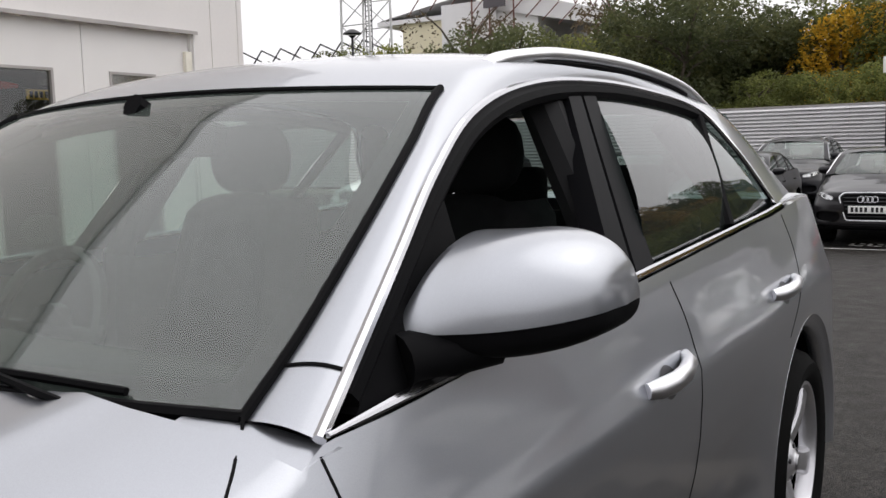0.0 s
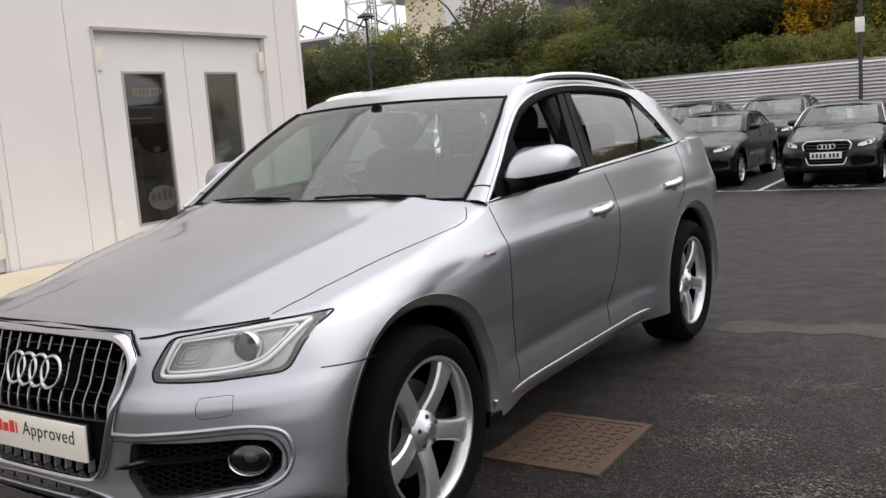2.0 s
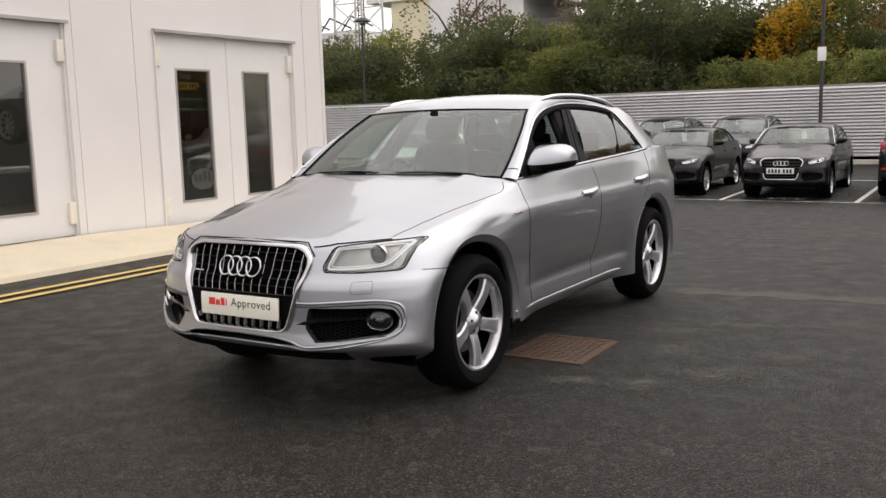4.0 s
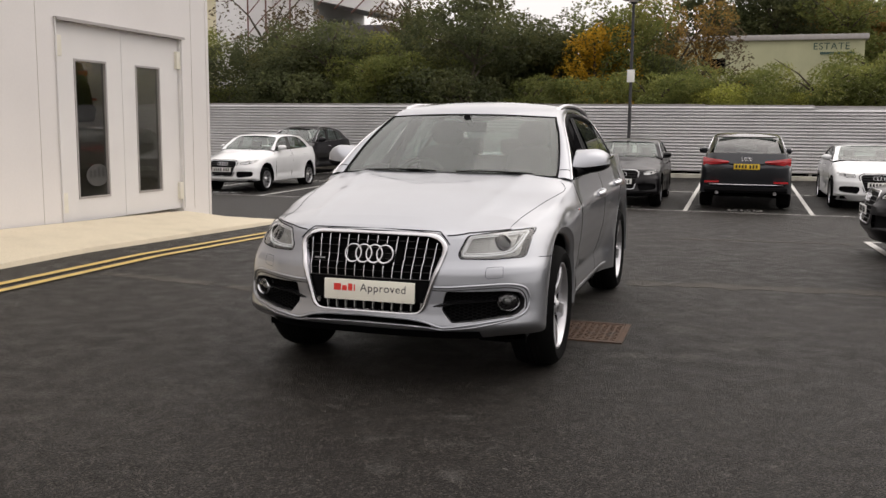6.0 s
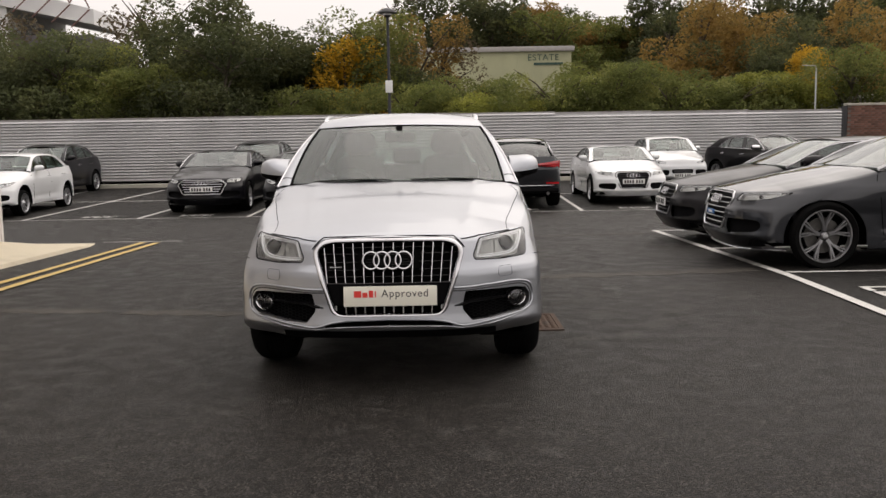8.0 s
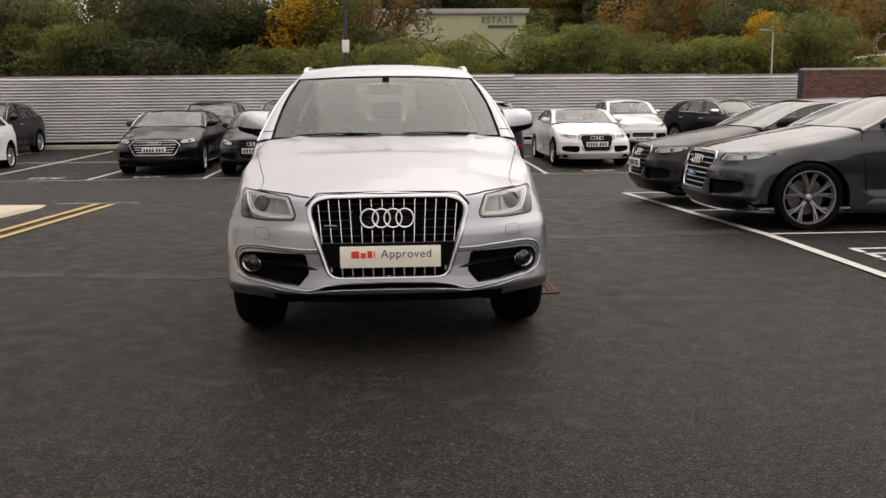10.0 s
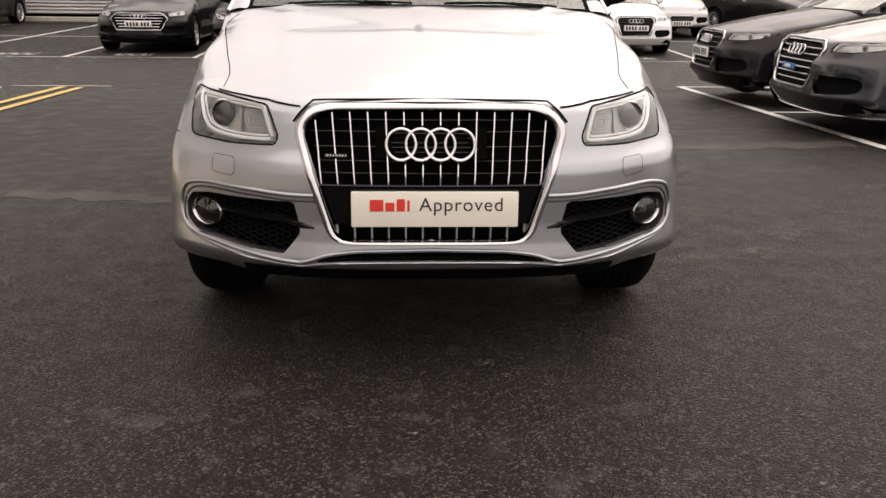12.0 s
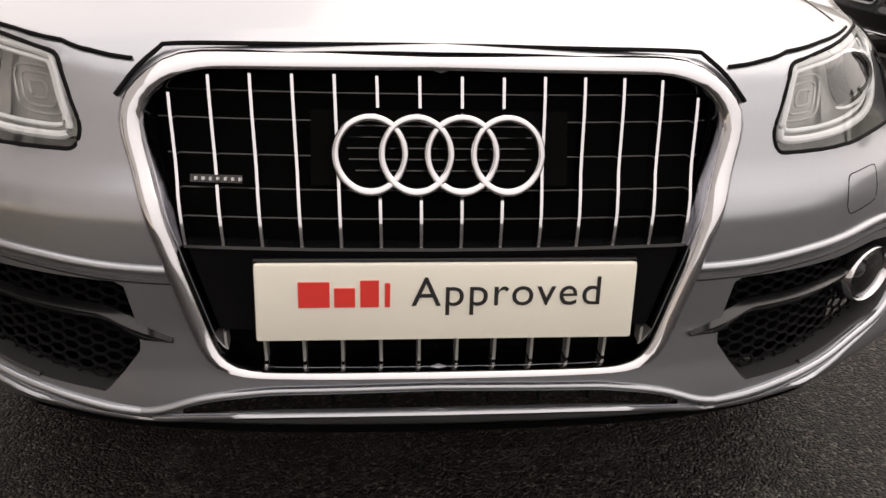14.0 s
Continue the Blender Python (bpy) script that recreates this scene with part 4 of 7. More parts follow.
tree_kind("bigm", "tree", "tall olive green tree on the hill", "tree", LEAF["mid"], 11.5, 4.4, 8500, .38, 15, 19, .1)
trunk_data = {}


def plant(key, x, y, scale=1.0, sink=0.0, turn=None):
    s, crown, leaf, name, label, category = TREES[key]
    rnd = random.Random(int(x * 97 + y * 31) % 9973)
    m = Matrix.Translation((x, y, hill(x, y) - sink)) @ pose(0, 0, 0, 0, 0, rnd.uniform(0, 360) if turn is None else turn) @ Matrix.Diagonal((scale, scale, scale * rnd.uniform(.92, 1.08), 1))
    o = new(name)
    o.matrix_basis = m
    tagged(o, label, category, "trees behind the fence")
    if key not in trunk_data:
        trunk_data[key] = s.done("trunk", BARK, o, smooth=60).data
    else:
        t = new("trunk", trunk_data[key])
        t.parent = o
    c = new("crown", crown)
    c.parent = o


rt = random.Random(21)
for k in range(22):
    x = -27 + k * 2.15 + rt.uniform(-.5, .5)
    plant(rt.choice(("willow", "willow2", "willow", "dark2")) if x < -1.4 else rt.choice(("willow", "lime", "willow2")), x, 28.9 + rt.uniform(-.5, .9), rt.uniform(.80, 1.0) * (.80 if -5.2 < x < -1.4 else .92 if -1.4 < x < 10 else (.9 if x < -15 else 1)))
for k in range(21):
    x = -34 + k * 2.4 + rt.uniform(-.6, .6)
    if x < 0 or x > 13:
        key = rt.choice(("dark", "dark2", "dark", "mixed"))
        plant(key, x, 33 + rt.uniform(-1, 2.0), rt.uniform(.78, .88) * (1.14 if key == "dark2" else 1) * (.96 if x < -9 else 1.06))
    else:
        plant(rt.choice(("willow", "lime", "willow2")), x, 31 + rt.uniform(-1, 1.0), rt.uniform(.74, .86) * (.9 if 3 < x < 7.5 else 1))
for x, y, sc, key in ((-6.6, 33.4, .86, "dark"), (-3.2, 34.2, .80, "dark"), (-1.0, 33.5, .72, "dark2"), (-3.4, 31.6, .98, "yellow"), (-.9, 37.5, .90, "orange"), (2.3, 37.0, .60, "yellow"), (.6, 38.6, .8, "bare"), (4.9, 35.5, .52, "yellow"), (5.4, 30.0, .72, "lime"), (13.6, 29.6, 1.1, "lime"), (15.2, 31.5, .8, "yellow"), (12.3, 36, 1.0, "orange"), (14.5, 38.5, 1.05, "orange"),
                      (17.5, 37, .95, "dark"), (19.5, 34, .9, "orange"), (21, 41, 1.1, "orange"), (24, 38, 1.0, "dark"), (-9.8, 36, 1.06, "dark"), (-21, 38, 1.0, "bare"), (16.6, 33.5, .8, "yellow"), (23, 33, .85, "orange"), (27, 36, .95, "orange"),
                      (-13, 37, .92, "bare"), (10.4, 39, .8, "willow")):
    plant(key, x, y, sc)
for k in range(30):
    x = 1 + k * 2.3 + rt.uniform(-.9, .9)
    plant(rt.choice(("big", "big", "bigo", "big", "bigm")), x, 72 + rt.uniform(-3, 8), rt.uniform(.72, .92) * (1.0 if x < 8 else .92))
for k in range(18):
    plant(rt.choice(("big", "bigm", "big", "bigo")), 3 + k * 3.6 + rt.uniform(-1, 1), 88 + rt.uniform(-3, 3), rt.uniform(.68, .8))
for k in range(11):
    x = -62 + k * 5.2 + rt.uniform(-1.2, 1.2)
    plant(rt.choice(("dark", "big")), x, 62 + rt.uniform(-5, 5), rt.uniform(.38, .5))
for k in range(9):
    plant(rt.choice(("dark", "orange", "dark2", "willow")), 13 + k * 2.0 + rt.uniform(-.8, .8), 47 + rt.uniform(-3, 3) if k else 50, rt.uniform(.8, 1.0) * (.7 if k < 2 else 1))
# unseen row off to the right, added to darken reflections in the cars
for k in range(10):
    plant(rt.choice(("big", "dark", "mixed")), 46 + rt.uniform(-2, 5), -30 + k * 8, rt.uniform(.38, .5))


# ---- cars ----
# front view outlines (half, x and z)
GRILLE_OUT = [(0, .871), (.348, .867), (.370, .861), (.420, .815), (.430, .797), (.425, .772), (.335, .49), (.32, .458), (.297, .443), (.262, .438), (0, .438)]
GRILLE_IN = [(0, .849), (.330, .845), (.350, .839), (.390, .803), (.399, .787), (.391, .757), (.309, .50), (.297, .466), (.272, .451), (0, .452)]
INTAKE = [(.43, .568), (.57, .570), (.72, .566), (.785, .555), (.808, .52), (.806, .47), (.775, .437), (.70, .422), (.557, .409), (.466, .402), (.437, .436), (.411, .47), (.417, .515)]
LAMP = [(.487, .737), (.478, .765), (.515, .853), (.60, .864), (.70, .871), (.80, .873), (.806, .862), (.795, .745), (.78, .734), (.65, .731)]
SLIM_LAMP = [(.505, .752), (.495, .768), (.525, .80), (.66, .848), (.79, .866), (.818, .862), (.812, .825), (.765, .785), (.64, .752)]
LONG_LAMP = [(.50, .775), (.49, .79), (.52, .848), (.70, .862), (.82, .866), (.825, .85), (.78, .80), (.65, .775)]
WIDE_LAMP = [(.575, .765), (.560, .78), (.525, .835), (.68, .862), (.80, .866), (.825, .85), (.80, .79), (.68, .768)]
WIDE_GRILLE = [(0, .835), (.40, .833), (.45, .815), (.53, .735), (.535, .715), (.45, .54), (.41, .49), (0, .488)]
SLOT = [(0, .421), (.264, .413), (.33, .401), (.385, .382), (.385, .375), (.26, .384), (0, .388)]


def mirrored(half):
    """A closed outline from its right half, which starts and ends at x = 0."""
    return half + [(-x, z) for x, z in reversed(half[1:-1])]


def rounded(poly, r, n=5):
    """A closed outline with its corners rounded off and its sides cut into short lengths."""
    out = []
    m = len(poly)
    for i in range(m):
        a, b, c = (Vector(poly[k % m]) for k in (i - 1, i, i + 1))
        ra = min(r, (a - b).length * .45)
        rc = min(r, (c - b).length * .45)
        p, q = b + (a - b).normalized() * ra, b + (c - b).normalized() * rc
        for t in np.linspace(0, 1, n):
            out.append(tuple(p * (1 - t) ** 2 + b * 2 * t * (1 - t) + q * t * t))
        d = Vector(poly[(i + 1) % m])
        e = d + (b - d).normalized() * min(r, (b - d).length * .45)
        k = max(1, int((e - q).length / .03))
        out += [tuple(q.lerp(e, j / k)) for j in range(1, k)]
    return out


def inside(poly, x, z):
    hit, j = False, len(poly) - 1
    for i in range(len(poly)):
        (xi, zi), (xj, zj) = poly[i], poly[j]
        if (zi > z) != (zj > z) and x < (xj - xi) * (z - zi) / (zj - zi) + xi:
            hit = not hit
        j = i
    return hit


def nearest(poly, x, z):
    best = None
    for i in range(len(poly)):
        (ax, az), (bx, bz) = poly[i - 1], poly[i]
        dx, dz = bx - ax, bz - az
        t = max(0, min(1, ((x - ax) * dx + (z - az) * dz) / max(1e-12, dx * dx + dz * dz)))
        p = (ax + t * dx, az + t * dz)
        d = (p[0] - x) ** 2 + (p[1] - z) ** 2
        if best is None or d < best[0]:
            best = (d, p)
    return best[1]


def body_half(K, ns, nz, nb, cuts, arches, cowl=0.53):
    """Vertices and faces of the left half: the flank skin, and the bonnet up to the middle. Cuts are outlines in front view."""
    S = [0.0]
    for k in range(1, ns + 1):
        t = k / ns
        S.append(0.62 * t + 0.38 * t * t * t)
    V, F, faces = [], {}, []
    index = {}
    for i, s in enumerate(S):
        y = K.out[min(K.n - 1, int(s * (K.n - 1)))][1]
        zb = interp(y, [-.9, -.6, -.45, .4, 2.4, 3.2, 3.7], [.305, .31, .32, .275, .275, .32, .36])
        zt = K.top(s)
        for j in range(nz + 1):
            z = zb + (zt - zb) * j / nz
            index[i, j] = len(V)
            V.append(K.at(s, z))
    polys = list(cuts.items())
    state = {}
    for (i, j), n in index.items():
        p = V[n]
        st = None
        if p[1] < -.15:
            for key, poly in polys:
                if inside(poly, p[0], p[2]):
                    st = key
        for yc, zc, R in arches:
            if abs(p[1] - yc) < R and (p[2] < zc or math.hypot(p[1] - yc, p[2] - zc) < R):
                st = "arch"
        state[i, j] = st
    moved = {}
    for i in range(ns):
        for j in range(nz):
            q = ((i, j), (i + 1, j), (i + 1, j + 1), (i, j + 1))
            st = {state[c] for c in q}
            if len(st) == 1 and None not in st:
                F.setdefault(st.pop(), []).append(tuple(index[c] for c in q))
                continue
            faces.append(tuple(index[c] for c in q))
            for c in q:
                if state[c] and c not in moved:
                    moved[c] = state[c]
    for c, key in moved.items():
        p = V[index[c]]
        if key == "arch":
            yc, zc, R = min(arches, key=lambda a: abs(a[0] - p[1]))
            if p[2] < zc:
                y, z = yc + math.copysign(R, p[1] - yc), p[2]
            else:
                d = Vector((p[1] - yc, p[2] - zc)).normalized() * R
                y, z = yc + d.x, zc + d.y
            V[index[c]] = np.array(K.at_yz(y, z))
        else:
            x, z = nearest(cuts[key], p[0], p[2])
            V[index[c]] = np.array(K.at_xz(max(0, x), z))
    # bonnet
    y0 = V[index[0, nz]][1]
    prev = None
    for i, s in enumerate(S):
        T = V[index[i, nz]]
        if T[1] > cowl and i:
            break
        ys = np.interp(T[1], [y0, cowl], [K.spine[0][0], K.spine[-1][0]])
        zs = np.interp(ys, K.spine[:, 0], K.spine[:, 1])
        col = [index[i, nz]]
        for k in range(1, nb + 1):
            u = k / nb
            x = T[0] * (1 - u)
            ridge = 0.007 * math.exp(-((x - (.47 + .10 * (T[1] + .4))) / .035) ** 2) * smooth01((T[1] + .75) / .4)
            col.append(len(V))
            V.append(np.array([x, T[1] + (ys - T[1]) * u, T[2] + (zs - T[2]) * (1 - (1 - u) ** (2.3 + 2.6 * smooth01((T[1] - .10) / .42))) + ridge]))
        if prev:
            for k in range(nb):
                faces.append((prev[k], col[k], col[k + 1], prev[k + 1]))
        prev = col
    tops = [V[index[i, nz]] for i in range(ns + 1)]
    return V, faces, F, tops


def both(V, faces):
    """The half and its mirror image, as one list."""
    n = len(V)
    return [tuple(p) for p in V] + [(-p[0], p[1], p[2]) for p in V], faces + [tuple(n + k for k in reversed(f)) for f in faces]


def only(V, faces):
    """Just the vertices that these faces use."""
    used = sorted({k for f in faces for k in f})
    at = {k: n for n, k in enumerate(used)}
    return [tuple(V[k]) for k in used], [tuple(at[k] for k in f) for f in faces]


def csp(pts, per):
    """Catmull-Rom with the same number of samples in each stretch."""
    p = np.array(pts, float)
    p = np.vstack([2 * p[0] - p[1], p, 2 * p[-1] - p[-2]])
    out = []
    for i in range(1, len(p) - 2):
        for t in np.linspace(0, 1, per, endpoint=False):
            a, b, c, d = p[i - 1], p[i], p[i + 1], p[i + 2]
            out.append(0.5 * (2 * b + (c - a) * t + (2 * a - 5 * b + 4 * c - d) * t * t + (3 * b - a - 3 * c + d) * t ** 3))
    out.append(p[-2])
    return np.array(out)


def side_x(z):
    return .87 - .36 * (z - 1.08)


SUV = dict(
    dlo=[(.52, 1.098), (.63, 1.18), (.775, 1.288), (.927, 1.394), (1.10, 1.473), (1.27, 1.515), (1.6, 1.54), (2.05, 1.53), (2.36, 1.493), (2.59, 1.365), (2.775, 1.195)],
    edge=[(.734, .555, 1.128), (.718, .66, 1.21), (.684, .85, 1.325), (.652, 1.01, 1.42), (.622, 1.158, 1.504), (.618, 1.36, 1.565), (.625, 1.7, 1.597), (.63, 2.1, 1.59), (.62, 2.5, 1.555), (.61, 2.98, 1.485), (.74, 3.40, 1.20)],
    screen=4, tail=9, roof=[(1.1, 1.545), (1.3, 1.59), (1.6, 1.625), (2.0, 1.628), (2.5, 1.605), (3.0, 1.54), (3.2, 1.51)],
    rear=[(.61, 3.0, 1.49), (.64, 3.28, 1.33), (.70, 3.44, 1.17)], bars=[(1.43, 1.64, 1.54, 1.70), (2.33, 2.40, 2.25, 2.31)])
SALOON = dict(
    dlo=[(.52, 1.10), (.66, 1.18), (.84, 1.285), (1.02, 1.37), (1.2, 1.425), (1.4, 1.45), (1.7, 1.46), (2.05, 1.445), (2.35, 1.38), (2.6, 1.28), (2.78, 1.17)],
    edge=[(.735, .57, 1.13), (.715, .76, 1.21), (.67, 1.03, 1.34), (.63, 1.22, 1.43), (.61, 1.33, 1.465), (.60, 1.5, 1.49), (.60, 1.8, 1.50), (.60, 2.1, 1.49), (.595, 2.3, 1.46), (.62, 2.65, 1.36), (.72, 3.08, 1.17)],
    screen=4, tail=8, roof=[(1.2, 1.475), (1.4, 1.51), (1.8, 1.53), (2.1, 1.525), (2.3, 1.50), (2.6, 1.44)],
    rear=[(.595, 2.3, 1.46), (.62, 2.65, 1.36), (.69, 3.05, 1.19)], bars=[(1.50, 1.58, 1.58, 1.64)])


def wheel(parent, x, y, r, rim, wide, style, side, tyre_seg=44, alloy=None):
    """A wheel whose outer face looks to +x on side 1. Parts: tyre, rim, disc."""
    alloy = alloy or ALLOY
    o = new("wheel")
    o.parent = parent
    o.matrix_basis = Matrix.Translation((x, y, r)) @ (Matrix.Identity(4) if side > 0 else pose(0, 0, 0, 0, 0, 180))
    w = wide
    prof = [(rim + .004, -.012), (rim + .02, .004), (rim + .045, .010), ((rim + r) / 2 + .01, .012), (r - .035, .004), (r - .012, -.018), (r - .003, -.045)]
    for k in range(4):
        a = -.06 - (w - .12) * k / 4
        prof += [(r, a), (r, a - (w - .12) / 4 * .78), (r - .009, a - (w - .12) / 4 * .80), (r - .009, a - (w - .12) / 4 * .97)]
    prof += [(r, -w + .05), (r - .012, -w + .02), (r - .05, -w), (rim + .01, -w + .01)]
    Shape().lathe(prof, tyre_seg, "x").done("tyre", RUBBER, o, smooth=40)
    s = Shape()
    s.lathe([(rim + .006, -.016), (rim + .004, -.006), (rim - .006, -.006), (rim - .012, -.014), (rim - .02, -.04), (rim - .024, -.06)], tyre_seg, "x")
    if style == "five":
        for k in range(5):
            m = Matrix.Rotation(2 * math.pi * k / 5 - .61, 4, "X")
            rows = []
            for t in np.linspace(0, 1, 7):
                rr = .045 + (rim - .052) * t
                half = .031 + .010 * (1 - t) ** 2 + .022 * t ** 3
                dx = -.055 + .030 * t + .012 * math.sin(math.pi * t)
                ring = []
                for a, d in ((-1, -.035), (-.97, -.008), (-.78, .001), (-.42, .004), (0, .003), (.42, .004), (.78, .001), (.97, -.008), (1, -.035)):
                    ring.append(m @ Vector((dx + d, half * a, rr)))
                rows.append(ring)
            s.grid(rows)
    else:
        n = 10 if style == "ten" else 5
        for k in range(n):
            for q in ((0,) if style == "ten" else (-1, 1)):
                m = Matrix.Rotation(2 * math.pi * k / n, 4, "X")
                rows = []
                for t in np.linspace(0, 1, 5):
                    rr = .05 + (rim - .06) * t
                    off = q * (.008 + .055 * t * t)
                    half = .014 if style == "ten" else .0085 + .005 * (1 - t)
                    dx = -.04 + .022 * t
                    rows.append([m @ Vector((dx + d, off + half * a, rr)) for a, d in ((-1, -.03), (-.8, 0), (.8, 0), (1, -.03))])
                s.grid(rows)
                if style == "split":
                    rows = []
                    for t in np.linspace(.35, 1, 4):
                        rr = .05 + (rim - .06) * t
                        off = q * (.012 + .125 * (t - .3))
                        rows.append([m @ Vector((-.034 + .016 * t + d, off + .008 * a, rr)) for a, d in ((-1, -.03), (-.8, 0), (.8, 0), (1, -.03))])
                    s.grid(rows)
    hub = .62 if style == "split" else 1.0
    s.lathe([(0, -.022), (.03 * hub, -.02), (.036 * hub, -.026), (.06 * hub, -.034), (.075 * hub, -.05), (.078 * hub, -.09)], 24, "x")
    s.done("rim", alloy, o, smooth=30)
    Shape().lathe([(0, -.012), (.024, -.013), (.028, -.02)], 18, "x").done("hub_cap", SATIN if style != "five" else GREY_ALLOY, o)
    for k in range(5 if tyre_seg > 60 else 0):
        q = 2 * math.pi * (k + .5) / 5 + math.pi / 2 - .61
        Shape().lathe([(0, -.026), (.008, -.027), (.009, -.05)], 8, "x", (0, .052 * math.cos(q), .052 * math.sin(q))).done("wheel_bolt", DARK_ALLOY, o)
    Shape().lathe([(.06, -.11), (rim - .085, -.11), (rim - .085, -.135), (.06, -.135)], 32, "x").done("brake_disc", DISC, o)
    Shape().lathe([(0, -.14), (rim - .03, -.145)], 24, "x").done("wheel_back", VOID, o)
    return o


def ring_shape(s, cx, cz, r, tube, surf, seg=40):
    """A ring lying on the surface surf(x, z, off)."""
    pts = [surf(cx + r * math.cos(q), cz + r * math.sin(q), .012) for q in (2 * math.pi * k / seg for k in range(seg))]
    s.tube(pts, tube, 8, closed=True, up=(0, -1, 0.1))


def front_path(K, pts, off, n):
    c = spline([(x, z) for x, z in pts], n)
    return [K.at_xz(float(x), float(z), off) for x, z in c]


def warp_of(kx=1, front=1, wheelbase=2.807, rear=1, zlow=1, zroof=1, lift=0.0, tuck=1.0):
    """A map from the pattern car's space to another car's: widths, overhangs, wheelbase and heights."""
    f = wheelbase / 2.807

    def w(p):
        x, y, z = p
        y2 = y * front if y < -.45 else (-.45 * front + (y + .45) * (.45 * front) / .45 if y < 0 else (y * f if y < 2.807 else wheelbase + (y - 2.807) * rear))
        zb = 1.10
        z2 = lift + (z * zlow if z < zb else zb * zlow + (z - zb) * zroof)
        return (x * kx * (1.0 if z < zb else 1 - (1 - tuck) * (z - zb) / .4), y2, z2)
    return w


def far_car(name, label, m, paint_mat, style, warp, wheels, face="hex", plate=PLATE_PALE, glass_mat=SIDE_GLASS, wheel_style="ten", alloy=None, rails=False, chrome_grille=True, category="car", fine=1.0, back="lamps", plate_kind="bars", lamp=None, grille=None, bars=None, plate_z=None):
    """A parked car: body, glasshouse, lamps, grille, mirrors, wheels. wheels: radius, rim radius, width, track half-width."""
    K = Skin(**HERO)
    o = root(name, m, label, category, "parked cars")
    G = style
    r, rim, wide, track = wheels
    f0, f1 = warp((0, 0, 0))[1], warp((0, 2.807, 0))[1]

    def put(shape, nm, material, parent=o, lab="", smooth=40, fix=False):
        shape.v = [warp(p) for p in shape.v]
        return shape.done(nm, material, parent, lab, smooth, fix)

    lamp = lamp or SLIM_LAMP
    cuts = {"lamp": lamp, "intake": INTAKE}
    if face == "hex":
        cuts["grille"] = grille or GRILLE_IN
    elif face == "small":
        cuts["grille"] = [(0, .60), (.30, .60), (.36, .55), (.33, .46), (.26, .43), (0, .43)]
    elif face == "none":
        cuts = {}
    arches = [(0, .37, .42), (2.807, .37, .42)]
    ns, nz, nb = int(110 * fine), int(22 * fine), int(8 * fine)
    V, faces, F, tops = body_half(K, ns, nz, nb, cuts, arches)
    s = Shape()
    s.v, s.f = both(V, faces)
    put(s, "body", paint_mat, smooth=55, fix=True)

    if style is SALOON:
        span = np.linspace(-.80, .80, 33)
        rows = [[K.at_xz(x, z, off) for x in span] for z, off in ((.37, .002), (.31, .028), (.26, .050), (.225, .062), (.215, .045), (.23, -.02))]
        put(Shape().grid(rows), "front_lip", paint_mat, smooth=50)
        put(Shape().tube([K.at_xz(x, .222, .066) for x in span], .006, 6), "lip_blade", SATIN if name == "fastback_car" else GLOSS)
        for sgn in (1, -1):
            put(Shape().grid([[(sgn * a, y, z) for y in np.linspace(.44, 2.37, 12)] for a, z in ((.875, .36), (.885, .29), (.88, .235), (.84, .215), (.70, .22))]), "side_skirt", paint_mat, smooth=50)

    def piece(key, nm, material, push, lab="", parent=o):
        v, f = only(V, F.get(key, []))
        if not f:
            return
        for sgn in (1, -1):
            s = Shape()
            s.v = [(sgn * (x - push * .35 * min(1, abs(x) / .5)), y + push, z) for x, y, z in v]
            s.f = f if sgn > 0 else [q[::-1] for q in f]
            put(s, nm, material, parent, lab)

    if face != "none":
        piece("lamp", "headlight", LAMP_GREY if style is SALOON else LAMP_SILVER, .03)
        piece("lamp", "headlight_lens", LENS, 0.0)
        piece("intake", "intake", BLACK, .04)
        for sgn in (1, -1):
            mx, mz = sum(x for x, z in lamp) / len(lamp), sum(z for x, z in lamp) / len(lamp)
            c = Shape().tube([K.at_xz(sgn * (mx + (x - mx) * .84), mz + (z - mz) * .80, -.008) for x, z in lamp[:6]], .007, 6)
            put(c, "light_guide", DRL)
            c = Shape().tube([K.at_xz(sgn * x, z, .0) for x, z in lamp], .006, 5, closed=True)
            put(c, "lamp_seal", SEAM)
            q = K.at_xz(sgn * (mx + .04), mz - .002, -.016)
            c = Shape().lathe([(0, -.012), (.018, -.008), (.024, 0), (.026, .02)], 14, "y", tuple(q))
            put(c, "projector", LAMP_DARK)
    if face in ("hex", "small"):
        v, f = only(V, F.get("grille", []))
        s = Shape()
        s.v, s.f = both([(x, y + .03, z) for x, y, z in v], f)
        g = put(s, "grille", BLACK)
        out = mirrored(cuts["grille"] if grille or face != "hex" else GRILLE_OUT)
        s = Shape().tube([K.at_xz(x, z, .004) for x, z in out], .011, 6, closed=True, up=(0, -1, 0.2))
        put(s, "grille_surround", SATIN if chrome_grille else GLOSS)
        s = Shape()
        top, bot = (.82, .47) if face == "hex" else (.575, .45)
        for k in range(6):
            z = bot + (top - bot) * (k + .5) / 6
            w = (.37 - .10 * max(0, (.75 - z)) / .3) * (1.28 if grille else 1) if face == "hex" else .28
            put(Shape().tube([K.at_xz(x, z, -.012) for x in np.linspace(-w, w, 9)], .007, 5, up=(0, 0, 1)), "grille_bar", bars or LAMP_DARK)
        if face == "hex":
            for k in range(4):
                s = Shape()
                ring_shape(s, (k - 1.5) * .070, .765, .046, .0068, K.at_xz, 20)
                put(s, "badge_ring", CHROME)
